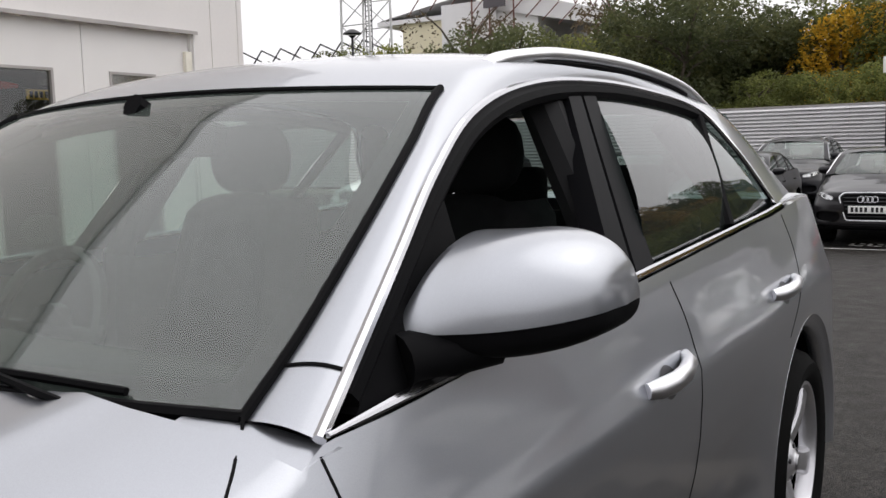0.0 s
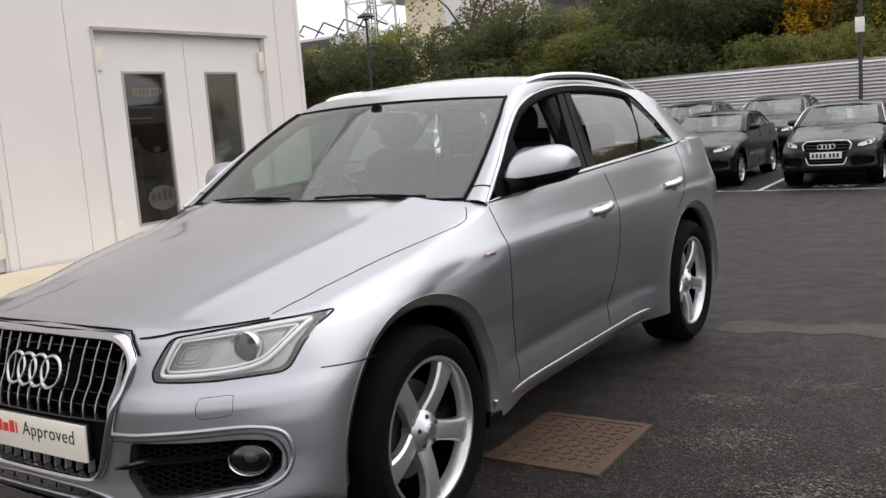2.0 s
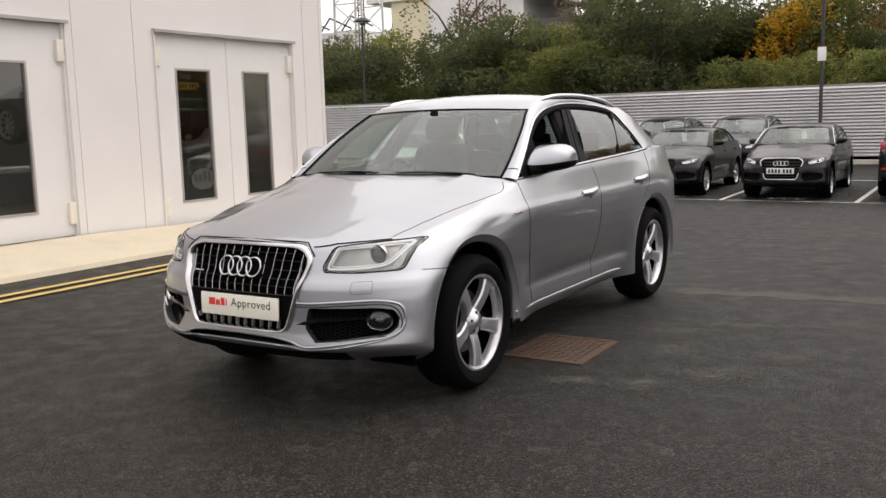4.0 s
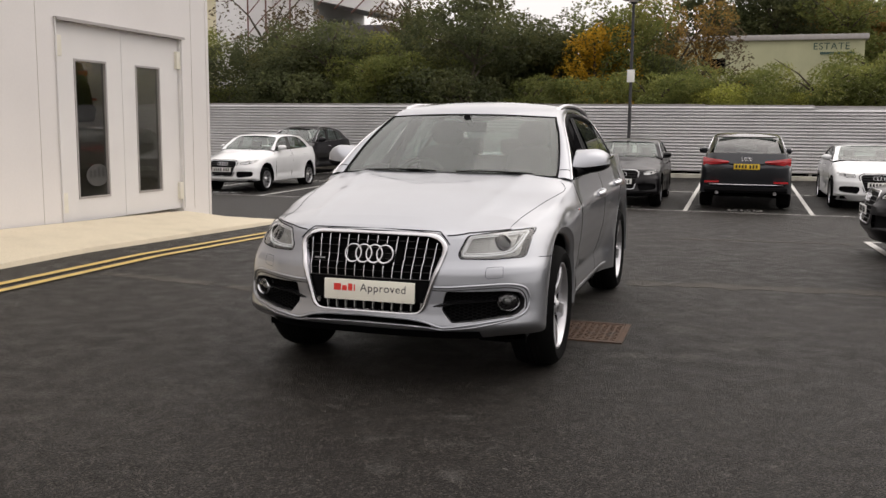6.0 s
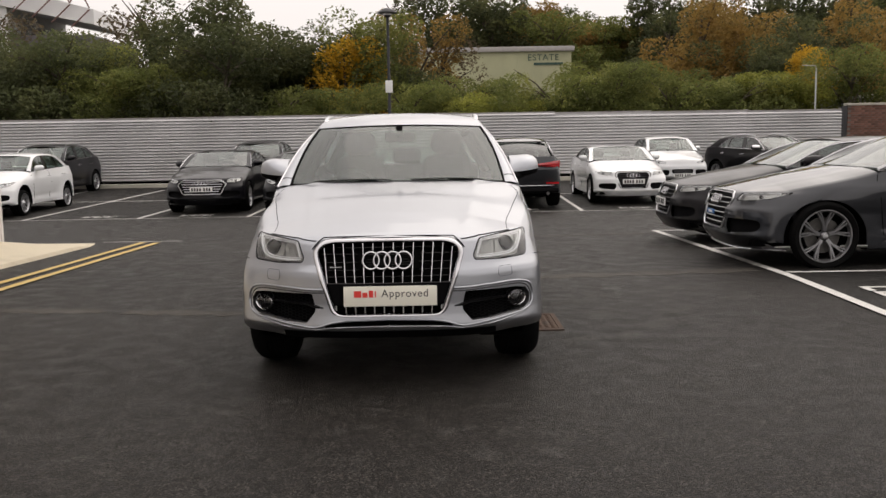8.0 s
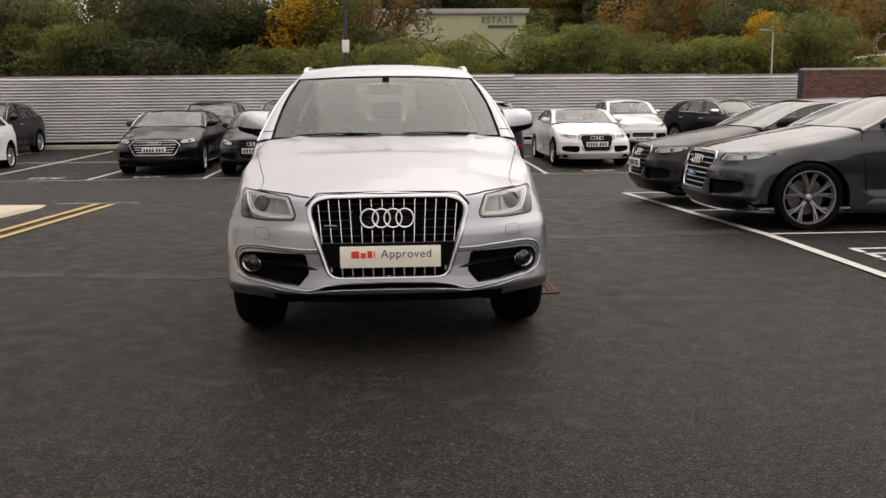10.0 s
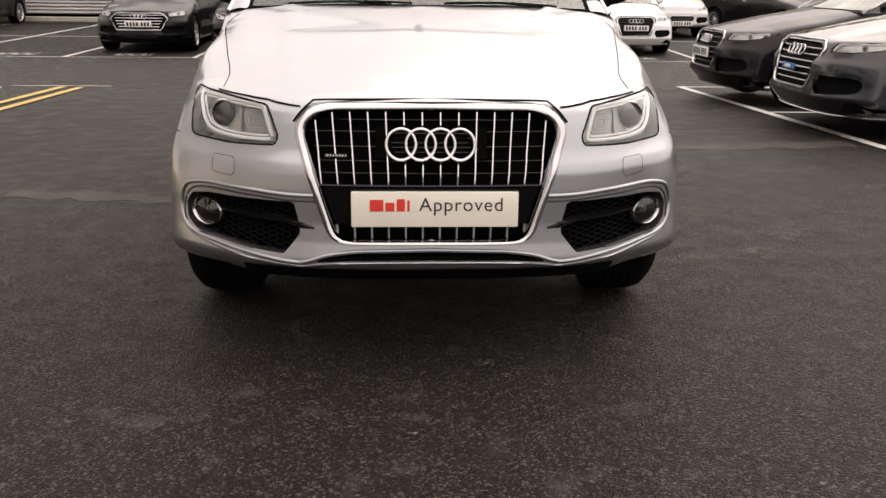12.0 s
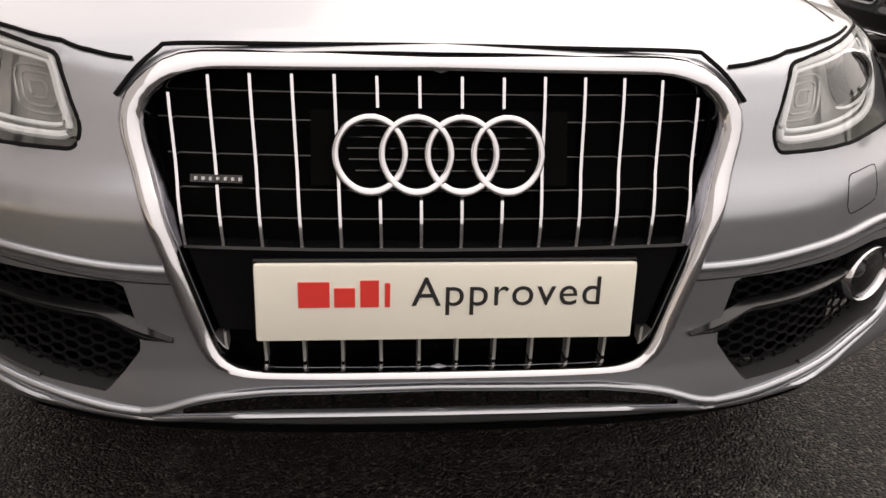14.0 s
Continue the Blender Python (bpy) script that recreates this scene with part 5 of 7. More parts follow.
    # number plate, its characters as plain bars
    if plate:
        pz = plate_z or .61 if face == "hex" else (.40 if face == "small" else .78)
        rear = back == "rear"
        y = (warp((0, 3.74, 0))[1] + .012) if rear else warp(K.at_xz(0, pz))[1] - .02
        z = warp((0, 3.7, .915 if rear else pz))[2]
        p = new("number_plate")
        p.parent = o
        p.matrix_basis = pose(0, y, z, 0, 0, 180 if rear else 0)
        wide = .12 if plate is PLATE_BLUE else .26
        box("plate", plate, p, -wide, wide, -.008, .006, -wide * .215, wide * .215, .004)
        if plate is PLATE_BLUE:
            box("plate_bar", PLATE_PALE, p, -.06, .06, -.0105, -.0085, -.012, .016)
        if plate_kind == "bars":
            for k in range(7):
                x = -.205 + k * .062 + (.03 if k > 3 else 0)
                Shape().box(x - .019, x + .019, -.0105, -.0075, -.036, .036).done("plate_bar", BLACK_INK, p, smooth=20)
    # glasshouse
    A = csp([(side_x(z), y, z) for y, z in G["dlo"]], 4)
    B = csp(G["edge"], 4)
    s = Shape()
    for sgn in (1, -1):
        rows = [[((a[0] * (1 - t) + b[0] * t + .010 * math.sin(math.pi * t)) * sgn, a[1] * (1 - t) + b[1] * t, a[2] * (1 - t) + b[2] * t + .004 * math.sin(math.pi * t)) for a, b in zip(A, B)] for t in np.linspace(0, 1, 4)]
        s.grid(rows)
    # roof over the edge curve
    i0, i1 = G["screen"] * 4, G["tail"] * 4
    ry, rz = zip(*G["roof"])
    rows = []
    for p in B[i0:i1 + 1]:
        zc = interp(p[1], ry, rz)
        rows.append([(p[0] * u, p[1] - .06 * (1 - u * u) * (1 if p[1] < 1.4 else 0), p[2] + max(.02, zc - p[2]) * (1 - abs(u) ** 2.4)) for u in np.linspace(1, -1, 13)])
    s.grid(rows)
    # tail: from the flank's top edge up to the rear window's foot
    foot = G["rear"][-1]
    endp = A[-1]
    tail = [t for t in tops if t[1] > endp[1] - .02]
    yc = foot[1]
    up = []
    for t in tail:
        if t[1] < yc:
            k = (t[1] - endp[1]) / max(.01, yc - endp[1])
            up.append((endp[0] + (foot[0] - endp[0]) * k, t[1], endp[2] + (foot[2] - endp[2]) * k))
        else:
            up.append((foot[0] * min(1, t[0] / max(.1, foot[0] + .12)), yc, foot[2]))
    for sgn in (1, -1):
        s.grid([[(sgn * p[0], p[1], p[2]) for p in tail], [(sgn * (p[0] + q[0]) / 2, (p[1] + q[1]) / 2, (p[2] + q[2]) / 2 + .02) for p, q in zip(tail, up)], [(sgn * q[0], q[1], q[2]) for q in up]])
    put(s, "upper_body", paint_mat, smooth=50, fix=True)
    rows = []
    for p in B[:i0 + 1]:
        k = (p[2] - B[0][2]) / (B[i0][2] - B[0][2])
        rows.append([(p[0] * u, p[1] - (.12 - .05 * k) * (1 - u * u), p[2] + .012 * (1 - u * u)) for u in np.linspace(1, -1, 11)])
    put(Shape().grid(rows), "windscreen", SCREEN)
    rows = []
    for p in csp(G["rear"], 5):
        rows.append([(p[0] * u, p[1] + .07 * (1 - u * u), p[2] + .012 * (1 - u * u)) for u in np.linspace(1, -1, 11)])
    put(Shape().grid(rows), "rear_window", DARK_GLASS if back == "rear" else glass_mat)
    # side glass, with dark bars between the panes and a trim line round them
    belt = [(y, float(np.interp(y, [p[0] for p in K.tops], [p[1] for p in K.tops])) + .012) for y in np.linspace(G["dlo"][-1][0], G["dlo"][0][0], 14)]
    for sgn in (1, -1):
        rows = []
        for t in np.linspace(0, 1, 5):
            row = []
            for k in range(21):
                y = G["dlo"][0][0] + .05 + (G["dlo"][-1][0] - .06 - G["dlo"][0][0]) * k / 20
                zt = interp(y, [a[0] for a in G["dlo"]], [a[1] for a in G["dlo"]]) - .012
                zb = min(zt - .002, interp(y, [p[0] for p in K.tops], [p[1] for p in K.tops]) + .008)
                z = zb + (zt - zb) * t
                row.append((sgn * (side_x(z) - .006), y, z))
            rows.append(row)
        put(Shape().grid(rows), "side_window", glass_mat)
        for a0, a1, b0, b1 in G["bars"]:
            s = Shape()

            def zz(y, top):
                return interp(y, [a[0] for a in G["dlo"]], [a[1] for a in G["dlo"]]) - .01 if top else interp(y, [p[0] for p in K.tops], [p[1] for p in K.tops]) + .008
            pts = [(a0, zz(a0, 0)), (a1, zz(a1, 0)), (b1, zz(b1, 1)), (b0, zz(b0, 1))]
            s.prism([Vector((sgn * (side_x(z) + .002), y, z)) for y, z in pts], lambda p: p, lambda p: p - Vector((sgn * .03, 0, 0)))
            put(s, "window_pillar", GLOSS, fix=True)
        s = Shape().tube([(sgn * (side_x(z) + .003), y, z) for y, z in [(p[1], p[2]) for p in A[::2]] + belt[1:-1]], .010, 5, closed=True)
        put(s, "window_trim", CHROME if chrome_grille else GLOSS)
        # mirror
        s = Shape()
        rows = []
        for t, h, d in ((0, .03, .04), (.12, .075, .08), (.5, .085, .09), (.85, .07, .08), (1, .03, .04)):
            rows.append([(sgn * (.85 + .20 * t), .80 + .12 * t + d * math.cos(q), 1.19 + .01 * t + h * math.sin(q)) for q in np.linspace(0, 2 * math.pi, 10, endpoint=False)])
        s.grid(rows, closed_u=True)
        s.tube([(sgn * .84, .78, 1.12), (sgn * .90, .80, 1.15)], .035, 6)
        put(s, "mirror", paint_mat if name != "estate_car" else SATIN, fix=True)
        for y in (1.46, 2.42):
            s = Shape()
            s.tube([K.at_yz(y + d, .965 + (y - 1.4) * .02, .03 if 0 < d < .2 else .004, sgn) for d in (0, .03, .1, .17, .2)], .012, 6)
            put(s, "door_handle", paint_mat if not rails else CHROME)
        put(Shape().tube([K.at_yz(y, z, .0005, sgn) for y, z in ((.52, 1.06), (.51, 1.0), (.54, .8), (.59, .45), (.60, .38))], .004, 5), "door_seam", SEAM)
        s = Shape()
        s.tube([K.at_yz(y, z, .0005, sgn) for y, z in ((1.57, 1.12), (1.63, 1.0), (1.66, .8), (1.65, .5), (1.62, .38))], .004, 5)
        put(s, "door_seam", SEAM)
        # arch liners
        for yc in (0, 2.807):
            s = Shape()
            rows = []
            for q in np.linspace(-.15, math.pi + .15, 14):
                rows.append([(sgn * .90, yc + .425 * math.cos(q), .37 + .425 * math.sin(q)), (sgn * .55, yc + .425 * math.cos(q), .37 + .425 * math.sin(q))])
            s.grid(rows)
            put(s, "arch_liner", VOID)
        for yy in (f0, f1):
            wheel(o, sgn * track, yy, r, rim, wide, wheel_style, sgn, 28, alloy)
        if rails:
            s = Shape().tube([(sgn * x, y, z) for x, y, z in ((.60, 1.28, 1.57), (.602, 1.4, 1.612), (.605, 1.8, 1.63), (.595, 2.4, 1.60), (.58, 2.85, 1.53))], .014, 6)
            put(s, "roof_rail", SATIN)
    # dark floor and cabin, two seats
    put(Shape().box(-.78, .78, -.7, 3.5, .27, .34), "underbody", VOID)
    put(Shape().box(-.70, .70, .62, .95, .70, 1.10), "dashboard", CABIN)
    for x in (-.36, .36):
        s = Shape().box(x - .24, x + .24, 1.3, 1.75, .45, .62)
        s.grid([[(x - .23, 1.72 + .16 * t, .6 + .55 * t), (x - .2, 1.62 + .16 * t, .6 + .55 * t), (x + .2, 1.62 + .16 * t, .6 + .55 * t), (x + .23, 1.72 + .16 * t, .6 + .55 * t)] for t in (0, .5, 1)])
        s.box(x - .12, x + .12, 1.80, 1.90, 1.17, 1.36)
        put(s, "seat", FABRIC, smooth=60)
    put(Shape().box(-.68, .68, 2.5, 2.7, .45, 1.08), "rear_seat", FABRIC)
    if back == "rear":
        yr = 3.74
        for sgn in (1, -1):
            s = Shape()
            rows = []
            for t in np.linspace(0, 1, 9):
                x = .36 + .53 * t
                zt, zb = 1.03 + .07 * t, .985 - .055 * t
                y = 3.72 - .30 * smooth01((x - .5) / .45) ** 1.6
                rows.append([(sgn * x, y + .012, zt), (sgn * x, y + .03, (zt + zb) / 2), (sgn * x, y + .012, zb)])
            s.grid(rows)
            put(s, "tail_lamp", RED_LENS, fix=True)
            put(Shape().tube([(sgn * .58, 3.70, .36), (sgn * .58, 3.76, .36)], .04, 10), "exhaust_tip", CHROME)
            put(Shape().box(sgn * .55, sgn * .84, 3.66, 3.715, .57, .61), "reflector", RED_LENS)
        put(Shape().tube([(x, 3.735 - .16 * abs(x) ** 3, .535) for x in np.linspace(-.74, .74, 11)], .008, 6), "bumper_strip", SATIN)
        put(Shape().tube([(x, 3.735 - .16 * abs(x) ** 3, .42) for x in np.linspace(-.82, .82, 11)], .06, 8), "lower_bumper", BLACK)
        put(Shape().tube([(x, 3.02 + .02 * (1 - x * x), 1.525) for x in np.linspace(-.6, .6, 9)], .03, 8, flat=.5), "roof_spoiler", GLOSS)
        # dark rod that draws the shaded line of the tailgate's crease
        s = Shape()
        s.tube([(x, 3.735, .965) for x in (-.36, .36)], .01, 5)
        put(s, "tailgate_crease", SEAM)
        for k in range(4):
            q = [((k - 1.5) * .05 + .033 * math.cos(a), 3.742, 1.07 + .033 * math.sin(a)) for a in np.linspace(0, 6.283, 16, endpoint=False)]
            put(Shape().tube(q, .005, 5, closed=True, up=(0, 1, 0)), "badge_ring", CHROME)
        s = Shape().tube([(.0, 3.47, 1.19), (.24, 3.43, 1.215), (.42, 3.40, 1.21)], .012, 5)
        put(s, "rear_wiper", BLACK)
    return o


def slip(car, x, y, z):
    """A small white price slip standing behind a windscreen."""
    box("price_slip", PAPER, car, x - .05, x + .05, y, y + .004, z, z + .17)


# far row, facing the yard
a = far_car("hatchback", "dark grey small hatchback parked nose-out in a bay", pose(-.42, 15.36, gz(15.4) - .0), DGREY_PAINT, SUV, warp_of(.93, .95, 2.47, .68, .95, .84), (.31, .215, .2, .83), chrome_grille=True)
slip(a, .12, .95, 1.16)
a = far_car("hatchback", "black small hatchback with alloy wheels parked in a bay", pose(-2.95, 15.5, gz(15.5)), BLACK_PAINT, SUV, warp_of(.93, .95, 2.6, .7, .93, .80), (.315, .225, .2, .83), chrome_grille=False)
slip(a, .05, .95, 1.13)
far_car("off_road_car", "black tall estate with silver mirrors in the second row", pose(-3.0, 21.2, gz(21)), BLACK_PAINT, SUV, warp_of(1.0, 1, 2.81, 1, .97, .98), (.36, .25, .25, .93), rails=True)
far_car("off_road_car", "dark estate with roof rails in the second row", pose(-5.25, 21.2, gz(21)), BLACK_PAINT, SUV, warp_of(.97, 1, 2.7, .95, .97, .95), (.34, .23, .23, .9), rails=True)
far_car("hatchback", "white three-door hatchback parked beside the building", pose(-10.4, 15.7, gz(15.7)), WHITE_PAINT, SUV, warp_of(.93, .93, 2.47, .66, .94, .84), (.31, .22, .2, .83), chrome_grille=False)
far_car("off_road_car", "black off-road car behind the white hatchback", pose(-11.9, 21.2, gz(21)), BLACK_PAINT, SUV, warp_of(.98, 1, 2.8, .95, .98, .98), (.36, .25, .25, .92), rails=True)
far_car("saloon_car", "large black saloon with a wide chrome grille", pose(-5.25, 16.1, gz(16), 0, 0, 1), BLACK_PAINT, SALOON, warp_of(1.03, 1.08, 3.12, 1.25, .94, .98), (.36, .25, .25, .95), wheel_style="split", lamp=WIDE_LAMP, grille=WIDE_GRILLE, bars=SATIN)
far_car("off_road_car", "grey off-road car parked nose-in, tail lamps to the yard", pose(2.18, 18.5, gz(17), 0, 0, 180), GREY_PAINT, SUV, warp_of(1, 1, 2.807, 1, 1, 1), (.37, .26, .25, .93), face="none", plate=PLATE_YELLOW, back="rear", rails=False)
far_car("coupe", "white two-door coupe with a black grille", pose(4.9, 16.5, gz(16.5)), WHITE_PAINT, SALOON, warp_of(.98, 1.0, 2.75, 1.0, .91, .90), (.345, .25, .24, .91), chrome_grille=False, wheel_style="split", lamp=LONG_LAMP)
far_car("hatchback", "pale silver small hatchback in the second row", pose(7.35, 21.2, gz(21)), FSILVER_PAINT, SUV, warp_of(.91, .9, 2.49, .7, .96, .88), (.30, .2, .19, .82), face="small")
far_car("estate_car", "dark estate car with roof rails beside the far fence", pose(11.2, 21.6, gz(21), 0, 0, 20), DGREY_PAINT, SUV, warp_of(.98, 1, 2.81, 1.0, .95, .9), (.34, .24, .23, .92), rails=True)
# side row, facing the yard across
far_car("saloon_car", "dark grey saloon with a black grille in the side bays", pose(4.35, 7.05, gz(7), 0, 0, -90), DGREY_PAINT, SALOON, warp_of(1.0, 1.0, 2.92, 1.2, .94, .95), (.35, .25, .25, .93), wheel_style="split", lamp=LONG_LAMP, fine=1.3)
far_car("fastback_car", "dark grey fastback with large split-spoke alloy wheels", pose(4.31, 4.45, gz(4.4), 0, 0, -90), GREY_PAINT, SALOON, warp_of(1.02, 1.02, 2.93, 1.2, .94, .94), (.365, .275, .26, .95), plate=PLATE_BLUE, wheel_style="split", fine=2.0, alloy=GREY_ALLOY, plate_kind="none", lamp=LONG_LAMP, bars=LAMP_GREY)

# in the workshop
far_car("off_road_car", "black off-road car raised on the workshop lift", pose(-11.3, 6.2, 1.25, 0, 0, -90), BLACK_PAINT, SUV, warp_of(.95, 1, 2.6, .9, .95, .9), (.34, .24, .23, .9), face="none", plate=PLATE_YELLOW, back="rear")


# ---- the silver car in the middle of the yard ----
def hero():
    K = Skin(**HERO)
    o = root("off_road_car", pose(-.010, 0, 0), "silver five-door off-road car with its passenger window open", "car")
    G = dict(SUV, edge=[(.750, .535, 1.106), (.738, .655, 1.183), (.708, .83, 1.30), (.668, 1.0, 1.405), (.616, 1.175, 1.502), (.600, 1.36, 1.563), (.590, 1.7, 1.592), (.592, 2.1, 1.587), (.588, 2.5, 1.553)] + SUV["edge"][9:])
    cuts = {"lamp": LAMP, "intake": INTAKE, "grille": GRILLE_IN, "slot": SLOT}
    arches = [(0, .37, .474), (2.807, .37, .474)]
    V, faces, F, tops = body_half(K, 300, 60, 26, cuts, arches, cowl=0.53)
    s = Shape()
    s.v, s.f = both(V, faces)
    body = s.done("body", SILVER, o, smooth=70, fix=True)
    from mathutils.bvhtree import BVHTree
    bm = bmesh.new()
    bm.from_mesh(body.data)
    tree = BVHTree.FromBMesh(bm)
    bm.free()

    def down(x, y, off=0.0):
        hit = tree.ray_cast(Vector((x, y, 2)), Vector((0, 0, -1)))[0]
        return Vector((x, y, (hit.z if hit else 1.0) + off))

    def cap(key, nm, material, push, lab="", parent=o, squeeze=.35):
        v, f = only(V, F.get(key, []))
        made = []
        for sgn in (1, -1):
            s = Shape()
            s.v = [(sgn * (x - push * squeeze * min(1, abs(x) / .5)), y + push, z) for x, y, z in v]
            s.f = f if sgn > 0 else [q[::-1] for q in f]
            made.append(s.done(nm, material, parent, lab, 60))
        return made

    # --- panel gaps ---
    for sgn in (1, -1):
        for path in (((.540, 1.080), (.556, .99), (.570, .93), (.572, .80), (.597, .66), (.652, .49), (.668, .42), (.665, .36)),
                     ((1.655, 1.11), (1.690, 1.02), (1.685, .9), (1.675, .7), (1.65, .5), (1.635, .36)),
                     ((2.76, 1.165), (2.745, 1.06), (2.66, .93), (2.53, .83)),
                     ((-.485, .728), (-.42, .722), (-.34, .715), (-.265, .712))):
            c = spline(path, 40)
            s = Shape().tube([K.at_yz(float(y), float(z), -.0012, sgn) for y, z in c], .0027, 6)
            s.done("door_gap", SEAM, o)
        pts = [down(sgn * x, y, -.0012) for x, y in spline([(.690, -.50), (.700, -.32), (.742, -.11), (.772, .05), (.797, .18), (.822, .315), (.831, .380), (.827, .420), (.806, .460), (.775, .505)], 80)] + [Vector((sgn * .766, .518, 1.098)), Vector((sgn * .757, .530, 1.111))]
        Shape().tube(pts, .0026, 6).done("bonnet_gap", SEAM, o)
        pts = [Vector((sgn * t[0], t[1] - .0025, t[2] + .0005)) for t in tops if t[0] > .40 and t[1] < -.52]
        Shape().tube(pts, .0028, 6).done("bonnet_gap", SEAM, o)
        # arch lips and liners
        for yc in (0, 2.807):
            way = [(1, 0, z) for z in (.30, .33, .355)] + [(math.cos(q), math.sin(q), .37) for q in np.linspace(.03, math.pi - .03, 44)] + [(-1, 0, z) for z in ((.362, .355) if yc == 0 else (.355, .33, .30))]
            rows = []
            for a, b, zc in way:
                base = K.at_yz(yc + .474 * a, zc + .474 * b, 0, sgn)
                rows.append([Vector((base.x + sgn * dx, yc + R * a, zc + R * b)) for R, dx in ((.478, -.003), (.474, .0005), (.470, -.003), (.452, -.012), (.436, -.020), (.431, -.026), (.430, -.05))])
            Shape().grid(rows).done("arch_flare", SILVER, o, "flat silver flare round the wheel arch", smooth=50)
            rows = []
            for q in np.linspace(-.3, math.pi + .03, 26):
                rows.append([(sgn * a, yc + R * math.cos(q), .37 + R * math.sin(q)) for a, R in ((.868, .436), (.85, .437), (.5, .437))])
            Shape().grid(rows).done("arch_liner", BLACK, o)
            # added black box that stands in for the dark ahead of the tyre
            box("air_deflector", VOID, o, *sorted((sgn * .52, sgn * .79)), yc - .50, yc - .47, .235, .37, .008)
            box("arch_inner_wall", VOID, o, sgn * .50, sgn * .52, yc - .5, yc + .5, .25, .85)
        # sill blade under the doors
        rows = []
        for y in np.linspace(.44, 2.40, 30):
            e = .01 * math.exp(-((y - .44) / .1) ** 2) + .01 * math.exp(-((y - 2.4) / .1) ** 2)
            xs_sill = min(K.at_yz(y, .345).x - .002, .884)
            rows.append([(sgn * (xs_sill + a), y, z) for a, z in ((-.010, .348), (.002, .345), (.006, .338), (.000, .316), (-.014, .286 + e), (-.04, .266), (-.12, .26))])
        Shape().grid(rows).done("side_sill", SILVER, o, smooth=60)
        # small wing badge
        b = new("wing_badge")
        b.parent = o
        box("badge_plate", SATIN, b, *sorted((sgn * .912, sgn * .9225)), .405, .462, .910, .922, .002)
        box("badge_mark", RED_INK, b, *sorted((sgn * .9227, sgn * .9235)), .407, .422, .912, .920)
        # door handles: a flat dark patch for the shade of the hollow, and the grip
        for y0, z0 in ((1.38, .945), (2.385, .968)):
            h = new("door_handle")
            h.parent = o
            rows = []
            for t in np.linspace(0, 1, 9):
                for_y = y0 + .06 + .11 * t
                rows.append([K.at_yz(for_y, z0 - .004 + q * .032 * math.sin(math.pi * min(1, max(0, .04 + .92 * t))), .0015, sgn) for q in (-1, -.5, 0, .5, 1)])
            Shape().grid(rows).done("recess", LAMP_DARK, h)
            grip = [K.at_yz(y0 + d, z0 + .005 + .016 * d / .23, off, sgn) for d, off in ((0, .002), (.025, .018), (.07, .032), (.13, .035), (.19, .026), (.235, .004))]
            Shape().tube(grip, [.012, .016, .0165, .016, .0155, .012], 10, flat=1.25, up=(0, 0, 1)).done("grip", SATIN, h, smooth=60)

    # --- grille ---
    grille = new("grille")
    grille.parent = o
    # near-black sheet: the dark depth behind the bars is in its colour
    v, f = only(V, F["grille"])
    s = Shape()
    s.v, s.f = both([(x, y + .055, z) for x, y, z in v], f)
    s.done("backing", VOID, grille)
    rim_in = mirrored(GRILLE_IN)
    rows = [[K.at_xz(x, z, .0) for x, z in rim_in], [K.at_xz(x, z, -.02) + Vector((0, .04, 0)) for x, z in rim_in]]
    Shape().grid(rows, closed_u=True).done("grille_lip", GLOSS, grille)
    # chrome surround lofted between the inner and outer outlines
    n = 150
    oi, oo = mirrored(GRILLE_IN), mirrored(GRILLE_OUT)

    def even(poly):
        p = np.array(poly + [poly[0]])
        out = []
        for k in range(n):
            q = -math.pi / 2 + 2 * math.pi * k / n
            d = np.array([math.sin(q), math.cos(q)])
            c0 = np.array([0, .655])
            best = None
            for i in range(len(p) - 1):
                a, b = p[i] - c0, p[i + 1] - c0
                e = b - a
                den = d[0] * (-e[1]) + d[1] * e[0]
                if abs(den) < 1e-9:
                    continue
                t = (a[0] * (-e[1]) + a[1] * e[0]) / den
                u = (d[0] * a[1] - d[1] * a[0]) / den
                if t > 0 and -1e-6 <= u <= 1 + 1e-6 and (best is None or t > best):
                    best = t
            out.append(c0 + d * (best or .3))
        out = np.array(out)
        for _ in range(2):
            out = .25 * np.roll(out, 1, 0) + .5 * out + .25 * np.roll(out, -1, 0)
        return out
    ei, eo = even(oi), even(oo)
    rows = []
    for t, off in ((-.12, -.03), (0, -.004), (.1, .010), (.35, .017), (.65, .018), (.9, .012), (1.02, .002), (1.04, -.012)):
        rows.append([K.at_xz(*(ei[k] * (1 - t) + eo[k] * t), off) for k in range(n)])
    Shape().grid(rows, closed_u=True).done("chrome_surround", CHROME, grille, "polished chrome grille surround", smooth=60)
    # a dark gap between bonnet and surround
    half = [(.428, .806), (.402, .838), (.374, .862), (.350, .869), (.18, .872), (0, .8735)]
    top = [K.at_xz(sg * x, z, .006) + Vector((0, .003, .004)) for sg, way in ((1, half), (-1, half[-2::-1])) for x, z in way]
    Shape().tube([Vector(p) for p in spline(top, 60)], .0034, 6).done("bonnet_gap", SEAM, o)

    def gx(z, inset=.0):
        return interp(z, [.45, .50, .755, .793, .814, .831, .849], [.26, .309, .388, .398, .386, .357, .30]) - inset

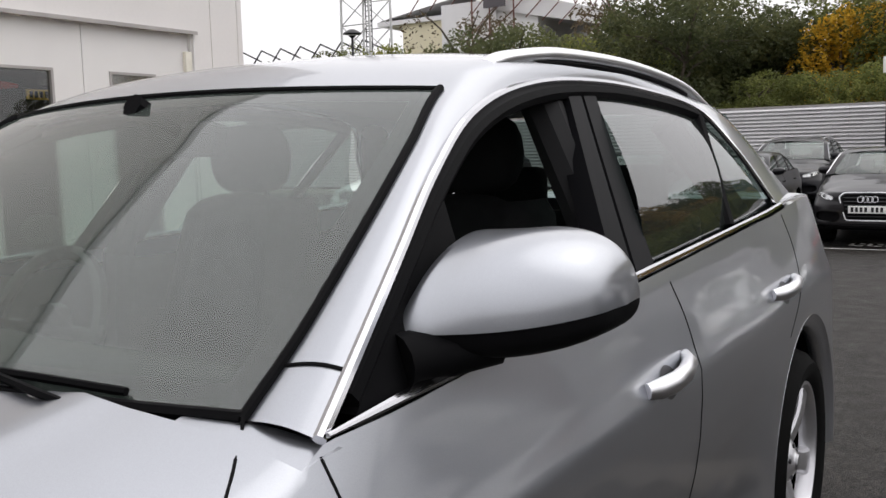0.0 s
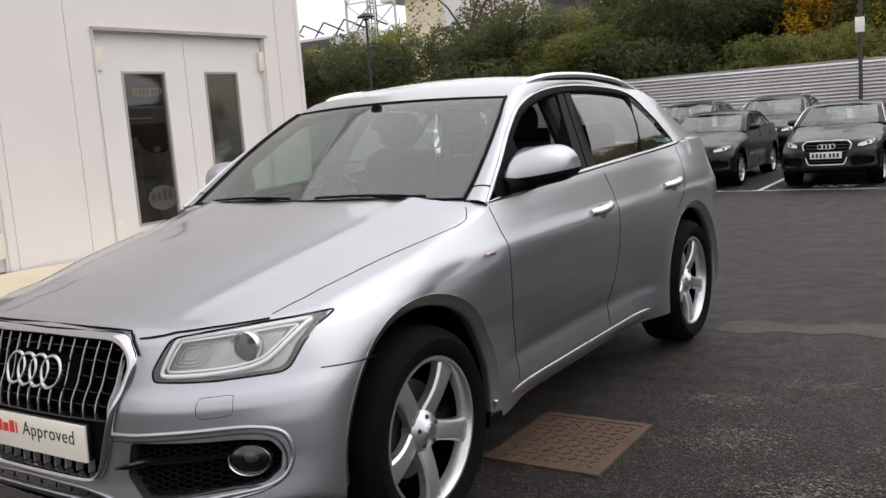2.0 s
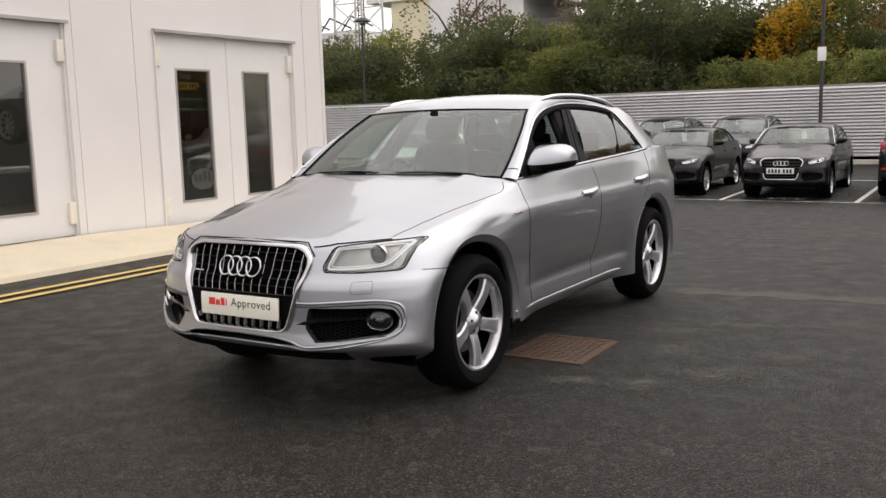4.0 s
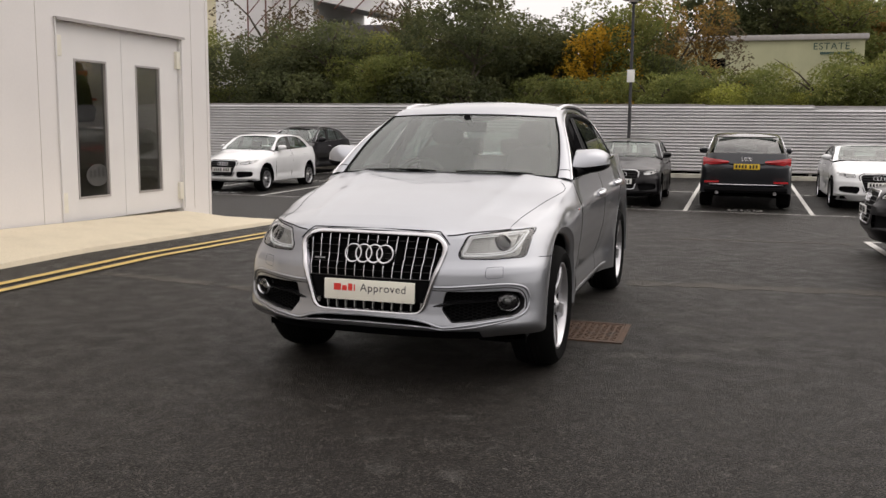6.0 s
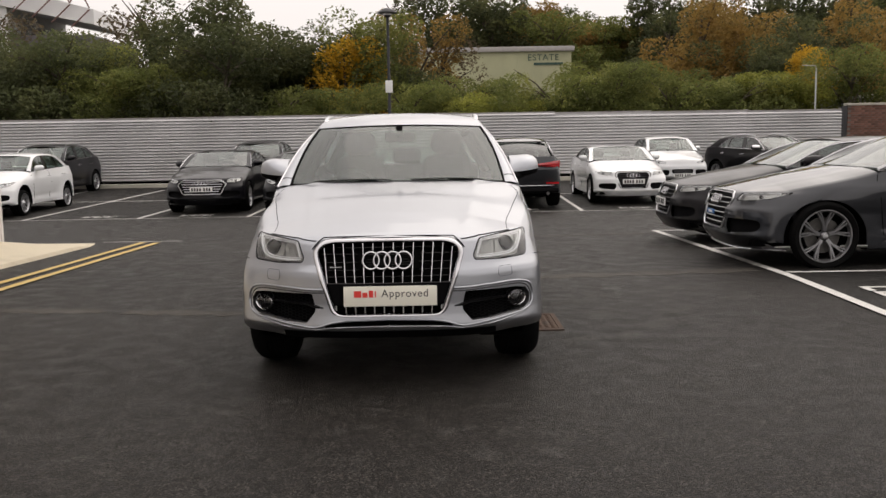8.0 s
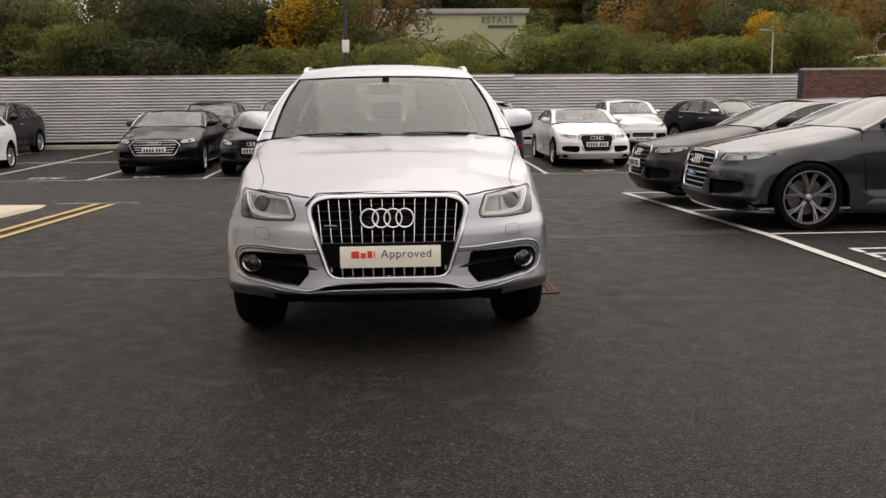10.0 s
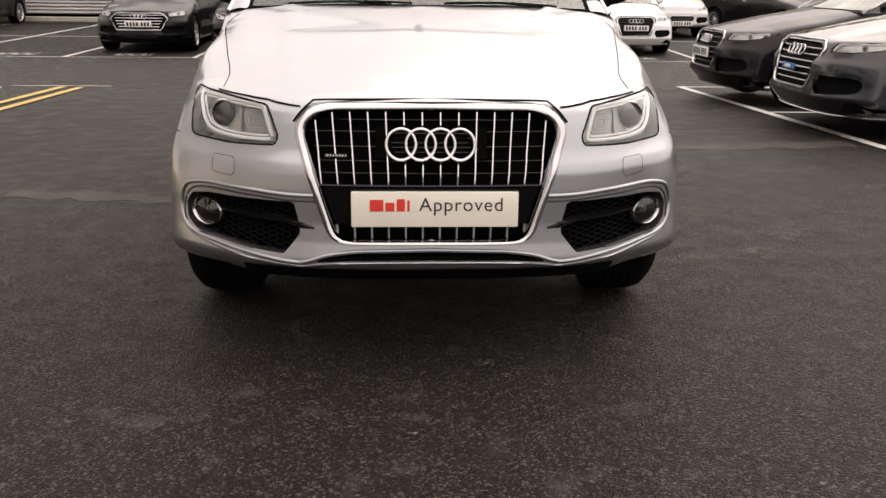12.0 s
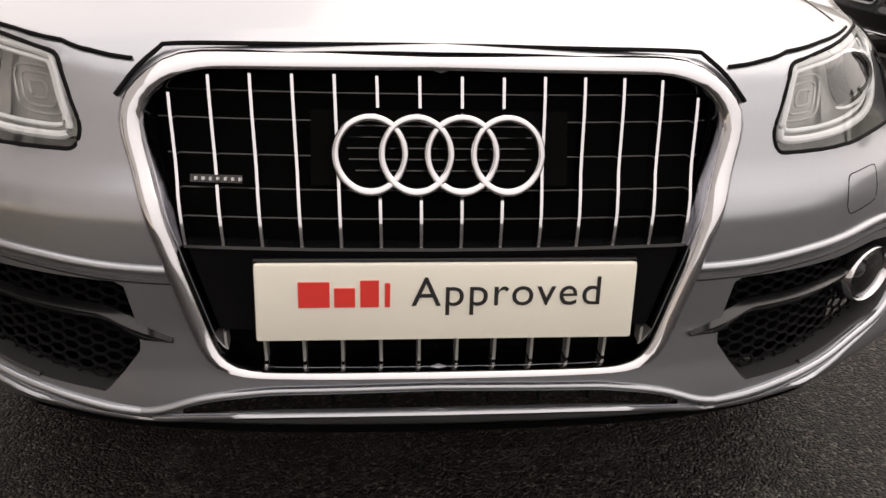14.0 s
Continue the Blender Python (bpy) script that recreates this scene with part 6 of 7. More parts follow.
    # vertical chrome bars
    for k in range(14):
        xt = (k - 6.5) * .0577 * (1 - .004 * abs(k - 6.5))
        xb = xt * .935
        zt = .842 if abs(xt) < .30 else .842 - (abs(xt) - .30) * .42
        cutz = (.802, .697) if 5 <= k <= 8 else None
        spans = [(zt, .622)] if not cutz else [(zt, cutz[0]), (cutz[1], .622)]
        for z1, z0 in spans:
            pts, nrm = [], 10
            for t in np.linspace(0, 1, nrm):
                z = z1 + (z0 - z1) * t
                x = xb + (xt - xb) * (z - .622) / .22
                pts.append(K.at_xz(x, z, -.006))
            rows = []
            for p in pts:
                rows.append([(p.x - .0036, p.y + .03, p.z), (p.x - .003, p.y + .004, p.z), (p.x - .002, p.y, p.z), (p.x + .002, p.y, p.z), (p.x + .003, p.y + .004, p.z), (p.x + .0036, p.y + .03, p.z)])
            Shape().grid(rows).done("grille_bar", CHROME, grille, smooth=50)
    for k in range(12):
        x = (k - 5.5) * .0535
        pts = [K.at_xz(x * (1 + .25 * (z - .46)), z, -.010) for z in (.455, .475, .497)]
        rows = [[(p.x - .003, p.y + .02, p.z), (p.x - .002, p.y, p.z), (p.x + .002, p.y, p.z), (p.x + .003, p.y + .02, p.z)] for p in pts]
        Shape().grid(rows).done("lower_grille_bar", LAMP_GREY, grille, smooth=50)
    for z in (.658, .694, .735, .780, .815):
        w = gx(z, .012)
        Shape().tube([K.at_xz(x, z, -.026) for x in np.linspace(-w, w, 25)], .0016, 5).done("cross_rail", GLOSS, grille)
    w = gx(.622, .004)
    rows = [[K.at_xz(x, .624 + dz, off) for x in np.linspace(-w, w, 31)] for dz, off in ((.003, -.03), (.002, -.003), (-.002, -.002), (-.004, -.02))]
    Shape().grid(rows).done("divider_strip", GLOSS, grille, smooth=60)
    # gloss panel behind the plate
    rows = []
    for z in np.linspace(.618, .500, 8):
        w = gx(z, .006)
        rows.append([K.at_xz(x, z, -.012) for x in np.linspace(-w, w, 25)])
    Shape().grid(rows).done("plate_panel", BLACK, grille)
    # boss in the backing's shade black, and rings
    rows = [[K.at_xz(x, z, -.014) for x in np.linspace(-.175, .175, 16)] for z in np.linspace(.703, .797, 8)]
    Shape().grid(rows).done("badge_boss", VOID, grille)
    for k in range(4):
        for q in range(5):
            z = .750 + (q - 2) * .014
            h = math.sqrt(max(0, .040 ** 2 - (z - .75) ** 2))
            Shape().tube([K.at_xz((k - 1.5) * .0575 + x, z, -.009) for x in (-h, h)], .0016, 5).done("boss_rib", GLOSS, grille)
    for k in range(4):
        s = Shape()
        cx, cz, r = (k - 1.5) * .0605 - .004, .7495, .0455
        rows = []
        for q in np.linspace(0, 2 * math.pi, 56, endpoint=False):
            d = (math.cos(q), math.sin(q))
            ring = []
            for a in np.linspace(0, 2 * math.pi, 10, endpoint=False):
                ring.append(K.at_xz(cx + d[0] * (r + .0052 * math.cos(a)), cz + d[1] * (r + .0052 * math.cos(a)), .014 + .0055 * math.sin(a) + .0008 * (k % 2)))
            rows.append(ring)
        s.grid(rows, closed_u=True, closed_v=True)
        s.done("badge_ring", CHROME, grille, "polished chrome ring", smooth=180)
    bz = .7135
    rows = [[K.at_xz(x, bz + dz, .006) for x in np.linspace(-.330, -.262, 8)] for dz in (-.0045, .0045)]
    Shape().grid(rows).done("script_badge", GLOSS, grille, "small dark script badge")
    s = Shape()
    for k in range(7):
        x = -.322 + k * .0096
        s.tube([K.at_xz(x, bz - .002, .0075), K.at_xz(x, bz + .002, .0075)], .0024, 5)
    s.done("script_bars", SATIN, grille)
    # plate
    plate = new("number_plate")
    plate.parent = o
    plate.matrix_basis = pose(.010, -.888, .5525, -2.5, 0, 0)
    box("plate", PLATE_WHITE, plate, -.26, .26, -.007, .004, -.056, .056, .005)
    box("plate_holder", GLOSS, plate, -.262, .262, .0045, .024, -.052, .060, .003)
    # a brand word in red as bars, the second word in black letters
    for a, b, z0, z1 in ((-.202, -.160, -.024, .008), (-.154, -.126, -.024, -.001), (-.119, -.094, -.024, .010), (-.086, -.079, -.024, .006)):
        Shape().box(a, b, -.0085, -.0068, z0 + .0185, z1 + .023).done("red_bar", RED_INK, plate, smooth=20)
    lettering("plate_word", "Approved", .0605, BLACK_INK, plate, pose(-.050, -.0078, -.0045, 90, 0, 0), 1.09)

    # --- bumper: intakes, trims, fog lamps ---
    # the intakes' unlit depth as a near-black sheet
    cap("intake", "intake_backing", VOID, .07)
    for sgn in (1, -1):
        it = new("bumper_intake")
        it.parent = o
        # honeycomb
        s = Shape()
        r = .0155
        for row in range(16):
            for col in range(34):
                x = .40 + col * r * 1.5
                z = .395 + row * r * 1.732 * .62 + (r * .866 * .62 if col % 2 else 0)
                if not inside(INTAKE, x, z):
                    continue
                c = [(x + r * .93 * math.cos(q), z + r * .62 * .93 * math.sin(q)) for q in (k * math.pi / 3 for k in range(6))]
                s.tube([K.at_xz(sgn * min(.80, a), b, -.034) for a, b in c], .0026, 4, closed=True, up=(0, -1, 0))
        s.done("honeycomb_mesh", SEAM, it)
        lip = np.array(rounded(INTAKE, .012))
        rows = [[K.at_xz(sgn * float(x), float(z), 0.0) for x, z in lip], [K.at_xz(sgn * float(x * .995 + .003), float(z), -.045) for x, z in lip]]
        Shape().grid(rows, closed_u=True).done("intake_lip", LAMP_DARK, it)
        # blade across the intake
        rows = []
        for t in np.linspace(0, 1, 18):
            x = .365 + .32 * t
            z = .487 + .016 * min(1, t * 3) + .012 * t
            hgt = .004 + .012 * smooth01(t * 6) * (1 - .55 * t)
            off = .004 - .02 * smooth01((t - .12) * 4)
            rows.append([K.at_xz(sgn * x, z + hgt, off - .008), K.at_xz(sgn * x, z + hgt * .3, off + .005), K.at_xz(sgn * x, z - hgt * .6, off + .002), K.at_xz(sgn * x, z - hgt, off - .012)])
        Shape().grid(rows).done("intake_blade", GLOSS, it, smooth=60)
        # trim round the intake: upper strake, corner, lower strake to the lip
        trim = [(.352, .589), (.45, .590), (.564, .598), (.687, .601), (.755, .596), (.805, .578), (.825, .54), (.828, .49), (.81, .445), (.765, .422), (.688, .410), (.566, .394), (.464, .380), (.40, .375)]
        c = spline(trim, 80)
        Shape().tube([K.at_xz(sgn * float(x), float(z), .0005) for x, z in c], .0075, 8, up=lambda i: (0, -1, 0)).done("intake_trim", SILVER, it, smooth=60)
        c = spline([(x - (.012 if k > 4 else .0) * (1 if k < 10 else 0), z - .017 + (.034 if k > 8 else 0) * min(1, (k - 8) / 1.5)) for k, (x, z) in enumerate(trim[:12])], 70)
        Shape().tube([K.at_xz(sgn * float(x), float(z), -.0012) for x, z in c], .0042, 6).done("trim_groove", LAMP_DARK, it)
        fog = new("fog_lamp")
        fog.parent = it
        p = K.at_xz(sgn * .735, .502, -.012)
        d = (K.at_xz(sgn * .735, .502, .02) - p).normalized()
        d2 = (d * .85 + Vector((0, -1, 0)) * .15).normalized()
        fog.matrix_basis = Matrix.Translation(p) @ d2.to_track_quat("Z", "Y").to_matrix().to_4x4() @ Matrix.Diagonal((1.32, 1, 1, 1))
        Shape().lathe([(.040, -.01), (.043, .008), (.046, .012), (.049, .006), (.050, -.03)], 36, "z").done("chrome_ring", CHROME, fog)
        Shape().lathe([(.041, .004), (.034, -.012), (.018, -.028), (0, -.032)], 28, "z").done("reflector", BLACK, fog)
        Shape().lathe([(.016, -.024), (.013, -.006), (0, .0)], 16, "z").done("bulb_shield", LAMP_DARK, fog)
        Shape().lathe([(.042, .004), (.03, .010), (.0, .013)], 28, "z").done("lens", LENS, fog)
        # washer cover
        cov = [(sgn * x, z) for x, z in ((.632, .692), (.690, .692), (.700, .686), (.703, .650), (.696, .638), (.640, .634), (.628, .640), (.622, .655), (.624, .686))]
        c = spline(cov + [cov[0]], 50)[:-1]
        Shape().tube([K.at_xz(float(x), float(z), -.0004) for x, z in c], .0011, 5, closed=True).done("washer_cover_gap", SEAM, o)
    # lower slot, blade and splitter
    cap("slot", "slot_backing", VOID, .05)
    for k in range(9):
        x = (k - 4) * .075
        Shape().tube([K.at_xz(x, z, -.02) for z in (.386, .412)], .003, 5).done("slot_fin", BLACK, o)
    lipc = spline([(0, .422), (.20, .417), (.264, .412), (.33, .401), (.385, .383), (.42, .376)], 40)
    full = [(-x, z) for x, z in lipc[::-1]] + [tuple(p) for p in lipc[1:]]
    Shape().tube([K.at_xz(float(x), float(z), .001) for x, z in full], .0065, 8).done("lip_edge", SILVER, o, smooth=60)
    blade = spline([(0, .383), (.20, .381), (.33, .373), (.41, .364), (.52, .372), (.65, .392), (.76, .415), (.81, .44)], 60)
    full = [(-x, z) for x, z in blade[::-1]] + [tuple(p) for p in blade[1:]]
    rows = [[K.at_xz(float(x), float(z) + dz, off) for x, z in full] for dz, off in ((.005, -.006), (.004, .004), (0, .007), (-.005, .005), (-.010, -.004), (-.02, -.03))]
    Shape().grid(rows).done("bumper_blade", SILVER, o, smooth=60)
    rows = [[K.at_xz(x, z, off) for x in np.linspace(-.60, .60, 41)] for z, off in ((.356, .004), (.335, .006), (.315, .008), (.305, .008))]
    Shape().grid(rows).done("splitter", BLACK, o)

    # --- headlights ---
    lens = cap("lamp", "headlight_lens", LENS, 0.0)
    for sgn, ln in ((1, lens[0]), (-1, lens[1])):
        hl = new("headlight")
        hl.parent = o
        ln.parent = hl
        v, f = only(V, F["lamp"])
        s = Shape()
        cx, cz = .655, .80
        s.v = [(sgn * (x - .028 * (x - .3)), y + .060, z) for x, y, z in v]
        s.f = f if sgn > 0 else [q[::-1] for q in f]
        s.done("housing", LAMP_GREY, hl)
        edge = np.array(rounded(LAMP, .014))
        rows = [[K.at_xz(sgn * float(x), float(z), .0) for x, z in edge], [K.at_xz(sgn * float(x * .985 + .008), float(z), -.05) for x, z in edge]]
        Shape().grid(rows, closed_u=True).done("housing_side", LAMP_DARK, hl)
        Shape().tube([K.at_xz(sgn * float(x), float(z), -.001) for x, z in edge], .0034, 6, closed=True).done("rubber_seal", SEAM, hl)

        def inset(k, dx=0, dz=0):
            return [(cx + (x - cx) * k + dx, cz + (z - cz) * k + dz) for x, z in LAMP]
        guide = [(.503, .765), (.528, .838), (.545, .849), (.62, .855), (.70, .859), (.782, .861), (.786, .85), (.770, .81), (.748, .774), (.715, .756), (.65, .749), (.55, .748), (.508, .751)]
        path = spline(guide + [guide[0]], 110)[:-1]
        Shape().tube([K.at_xz(sgn * float(x), float(z), -.014) for x, z in path], .0062, 8, closed=True).done("light_guide", DRL, hl, "frosted white light guide")
        path = spline([(.645 + (x - .645) * .91, .803 + (z - .803) * .80) for x, z in guide + [guide[0]]], 110)[:-1]
        Shape().tube([K.at_xz(sgn * float(x), float(z), -.020) for x, z in path], .0034, 6, closed=True).done("bezel_line", DRL, hl)
        # dark divider, reflector bowl and projector
        for nm, (px, pz), k, mt in (("reflector_ring", (.575, .797), 1.0, LAMP_GREY), ("reflector_ring", (.575, .797), .70, LAMP_GREY), ("reflector_ring", (.575, .797), .36, LAMP_GREY)):
            sq = []
            for q in np.linspace(0, 2 * math.pi, 28, endpoint=False):
                e = .5
                sx = math.copysign(abs(math.cos(q)) ** e, math.cos(q)) * .043 * k
                sz = math.copysign(abs(math.sin(q)) ** e, math.sin(q)) * .030 * k
                sq.append(K.at_xz(sgn * (px + sx + sz * .3), pz + sz, -.036))
            Shape().tube(sq, .0022, 6, closed=True).done(nm, mt, hl)
        p = K.at_xz(sgn * .700, .806, -.040)
        d = (Vector((0, -1, 0)) * .8 + (K.at_xz(sgn * .705, .806, 0) - p).normalized() * .2).normalized()
        pr = new("projector")
        pr.parent = hl
        pr.matrix_basis = Matrix.Translation(p) @ d.to_track_quat("Z", "Y").to_matrix().to_4x4()
        Shape().lathe([(.046, -.02), (.050, .012), (.047, .018), (.043, .015), (.041, -.01)], 32, "z").done("projector_ring", LAMP_SILVER, pr)
        Shape().lathe([(.042, .008), (.034, .020), (.018, .029), (0, .032)], 28, "z").done("projector_lens", GLOSS, pr)
        rows = [[K.at_xz(sgn * x, z, -.045) for z in np.linspace(.748, .855, 6)] for x in (.640, .655, .665)]
        Shape().grid(rows).done("divider", LAMP_GREY, hl)
        rows = [[K.at_xz(sgn * (.762 + .012 * (z - .8) * 8), z, -.03 - d0) for z in np.linspace(.752, .85, 6)] for d0 in (0, .02)]
        Shape().grid(rows).done("amber_side", LAMP_GREY, hl)

    # --- glasshouse ---
    def side_x(z):
        return .87 - .36 * (z - 1.08) - .6 * max(0, z - 1.2) ** 2
    DLO = [(.55, 1.094), (.66, 1.17), (.80, 1.265), (.96, 1.362), (1.16, 1.452), (1.40, 1.510), (1.70, 1.541), (2.10, 1.541), (2.53, 1.494), (2.68, 1.365), (2.845, 1.186)]

    def sx(y, z):
        return side_x(z) - .02
    A = csp([(sx(y, z), y, z) for y, z in DLO], 8)
    B = csp(G["edge"], 8)
    s = Shape()
    for sgn in (1, -1):
        rows = []
        for t in np.linspace(0, 1, 9):
            e = math.sin(math.pi * t)
            rows.append([((a[0] * (1 - t) + b[0] * t + .006 * e) * sgn, a[1] * (1 - t) + b[1] * t - .004 * e, a[2] * (1 - t) + b[2] * t + .007 * e) for a, b in zip(A, B)])
        s.grid(rows)
    i0, i1 = G["screen"] * 8, G["tail"] * 8
    ry, rz = zip(*G["roof"])
    rows = []
    for p in B[i0:i1 + 1]:
        zc = interp(p[1], ry, rz)
        sh = .090 * max(0, 1 - (p[1] - 1.2) / .5)
        cr = .018 + (max(.02, zc - p[2]) - .018) * smooth01((p[1] - 1.15) / .35)
        rows.append([(p[0] * u, p[1] - sh * (1 - u * u), p[2] + cr * (1 - abs(u) ** 2.2)) for u in np.linspace(1, -1, 33)])
    s.grid(rows)
    foot, endp = G["rear"][-1], A[-1]
    tail = [t for t in tops if t[1] > endp[1] - .03]
    up = []
    for t in tail:
        if t[1] < foot[1]:
            k = (t[1] - endp[1]) / (foot[1] - endp[1])
            up.append((endp[0] + (foot[0] - endp[0]) * k, t[1], endp[2] + (foot[2] - endp[2]) * k))
        else:
            up.append((foot[0] * min(1, t[0] / .82), foot[1], foot[2]))
    for sgn in (1, -1):
        s.grid([[(sgn * p[0], p[1], p[2]) for p in tail], [(sgn * ((p[0] + q[0]) / 2 + .015), (p[1] + q[1]) / 2, (p[2] + q[2]) / 2 + .008) for p, q in zip(tail, up)], [(sgn * q[0], q[1], q[2]) for q in up]])
    s.done("upper_body", SILVER, o, smooth=70, fix=True)

    def screen_rows(off, t0=0.0, t1=1.0, u0=1.0, u1=-1.0, n=25):
        rows = []
        m = i0 + 1
        idx = np.linspace(t0 * i0, t1 * i0, m)
        for q in idx:
            k0 = int(min(i0 - 1, math.floor(q)))
            fr = q - k0
            p = B[k0] * (1 - fr) + B[k0 + 1] * fr
            k = (p[2] - B[0][2]) / (B[i0][2] - B[0][2])
            rows.append([(p[0] * u, p[1] - (.13 - .04 * k) * (1 - u * u) + off * .55, p[2] + .016 * (1 - u * u) - off * .8) for u in np.linspace(u0, u1, n)])
        return rows
    Shape().grid(screen_rows(0)).done("windscreen", SCREEN, o, "clear green-tinted windscreen", smooth=180)
    s = Shape()
    s.grid(screen_rows(.004, 0, .10))
    s.grid(screen_rows(.0045, .94, 1.0))
    for u0, u1 in ((1.0, .935), (-.935, -1.0)):
        s.grid(screen_rows(.004, 0.10, .94, u0, u1, 4))
    s.done("frit_band", BLACK, o, "black edge of the windscreen", smooth=180)
    for sgn in (1, -1):
        Shape().tube([(sgn * (p[0] + .002), p[1] - .003, p[2] + .001) for p in B[:i0 + 1]], .0075, 8).done("screen_seal", BLACK, o)
    Shape().tube([(B[i0][0] * u, B[i0][1] - .09 * (1 - u * u), B[i0][2] + .018 * (1 - u * u)) for u in np.linspace(1, -1, 25)], .006, 6).done("screen_seal", BLACK, o)
    Shape().tube([(B[0][0] * u, B[0][1] - .13 * (1 - u * u), B[0][2] + .016 * (1 - u * u) + .003) for u in np.linspace(1, -1, 33)], .009, 6).done("screen_seal", BLACK, o)
    # the joint between wing and pillar
    for sgn in (1, -1):
        a, b = Vector(A[6].tolist()), Vector(B[5].tolist())
        Shape().tube([((a.x * (1 - t) + b.x * t + .006 * math.sin(math.pi * t) + .001) * sgn, a.y * (1 - t) + b.y * t - .004 * math.sin(math.pi * t) - .001, a.z * (1 - t) + b.z * t + .007 * math.sin(math.pi * t)) for t in np.linspace(.02, .98, 10)], .0026, 6).done("pillar_joint", SEAM, o)
    # painted corners between bonnet, screen and pillar
    for sgn in (1, -1):
        r1, r2 = [], []
        rim_top = [t for t in tops if t[1] < .528][-1]
        for x in np.linspace(.69, A[0][0] + .012, 18):
            k = (x - .69) / (A[0][0] + .012 - .69)
            xb = .69 + (rim_top[0] - .0015 - .69) * k
            r1.append(down(sgn * xb, rim_top[1] - .012 - (rim_top[1] - .42) * (1 - xb / rim_top[0]), -.0008))
            e0 = Vector([float(q) for q in B[0]])
            u = min(1, x / e0.x)
            p = Vector((e0.x * u, e0.y - .13 * (1 - u * u), e0.z + .016 * (1 - u * u)))
            if x > e0.x:
                k = (x - e0.x) / (A[0][0] + .012 - e0.x)
                p = e0.lerp(Vector((A[0][0] + .020, A[0][1] + .014, A[0][2] - .012)), k)
            r2.append(Vector((sgn * p.x, p.y + .004, p.z + .001)))
        r0 = [a.lerp(b, .5) + Vector((0, 0, .003)) for a, b in zip(r1, r2)]
        Shape().grid([r1, r0, r2]).done("wing_corner", SILVER, o, smooth=180)
    # cowl and wipers
    rows = []
    for t, z in ((0, .0), (.5, -.012), (1, -.004)):
        rows.append([(u * .62, .405 + .10 * u * u + t * .05, 1.112 - .006 * u * u + z) for u in np.linspace(1, -1, 25)])
    Shape().grid(rows).done("cowl_panel", BLACK, o, smooth=180)
    for x0, x1 in ((.60, .10), (-.04, -.58)):
        pts = [(x0 + (x1 - x0) * t, .417 + .234 * (x0 + (x1 - x0) * t) ** 2 + .010 * math.sin(3.1 * t), 1.139 - .029 * (x0 + (x1 - x0) * t) ** 2 + .006 * math.sin(3.1 * t)) for t in np.linspace(0, 1, 12)]
        w = new("wiper")
        w.parent = o
        Shape().tube(pts, .0055, 6).done("blade", BLACK, w)
        mid = pts[5]
        Shape().tube([mid, (mid[0] + .14, mid[1] - .012, mid[2] - .012), (pts[0][0] - .02, pts[0][1] - .03, pts[0][2] - .022)], .0055, 6).done("arm", BLACK, w)
    rows = [[(p[0] * u, p[1] + .07 * (1 - u * u), p[2] + .012 * (1 - u * u)) for u in np.linspace(1, -1, 17)] for p in csp(G["rear"], 6)]
    Shape().grid(rows).done("rear_window", SIDE_GLASS, o, smooth=180)

    by, bz2 = [p[0] for p in K.tops], [p[1] for p in K.tops]

    def zt(y):
        c = csp(DLO, 8)
        return float(np.interp(y, c[:, 0], c[:, 1]))

    def zb(y):
        return float(np.interp(y, by, bz2)) + .006

    def pane(sgn, y0, y1, lean0, lean1, nm, material, off=-.012, top=-.022, parent=o):
        """A window pane between two leaning edges."""
        rows = []
        for t in np.linspace(0, 1, 9):
            row = []
            for k in range(15):
                ya = y0 + (y1 - y0) * k / 14
                yb = lean0 + (lean1 - lean0) * k / 14
                y = ya + (yb - ya) * t
                z = zb(ya) + .004 + (max(zb(ya) + .006, zt(y) + top) - zb(ya) - .004) * t
                row.append((sgn * (sx(y, z) + off + .012 * math.sin(math.pi * t)), y, z))
            rows.append(row)
        return Shape().grid(rows).done(nm, material, parent, smooth=180)

    for sgn in (1, -1):
        # chrome line
        top = [(p[0] + .003, p[1], p[2]) for p in A]
        bot = [(side_x(zb(y)) - .003, y, zb(y) + .002) for y in np.linspace(2.84, .55, 40)]
        Shape().tube([(sgn * x, y, z) for x, y, z in top], .0085, 8).done("window_trim", CHROME, o, "bright chrome window trim")
        Shape().tube([(sgn * x, y, z) for x, y, z in bot], [.0095] * 36 + [.0085, .007, .005, .003], 8, flat=1.0).done("belt_trim", CHROME, o, "bright chrome window trim")
        # black frame inside the chrome
        fr = [(sx(y, zt(y) - .026) - .010, y, zt(y) - .026) for y in np.linspace(.62, 2.52, 60)]
        Shape().tube([(sgn * x, y, z) for x, y, z in fr], .019, 8).done("window_frame", BLACK, o)
        # front quarter triangle that carries the mirror
        tri = [(.62, zb(.62)), (.93, zb(.93)), (.935, zb(.93) + .08), (.96, zt(.96) - .03), (.78, zt(.78) - .012)]
        Shape().prism([Vector((sgn * (sx(y, z) + .002), y, z)) for y, z in tri], lambda p: p, lambda p: p - Vector((sgn * .03, 0, 0))).done("mirror_triangle", BLACK, o, fix=True)
        # pillar between the doors: two gloss panels with a gap
        for (a0, a1, b0, b1) in ((1.44, 1.535, 1.665, 1.735), (1.55, 1.655, 1.75, 1.82)):
            pts = [(a0, zb(a0)), (a1, zb(a1)), (b1, zt(b1) - .014), (b0, zt(b0) - .014)]
            Shape().prism([Vector((sgn * (sx(y, z) + .003), y, z)) for y, z in pts], lambda p: p, lambda p: p - Vector((sgn * .05, 0, 0))).done("door_pillar", SATIN_BLACK, o, fix=True)
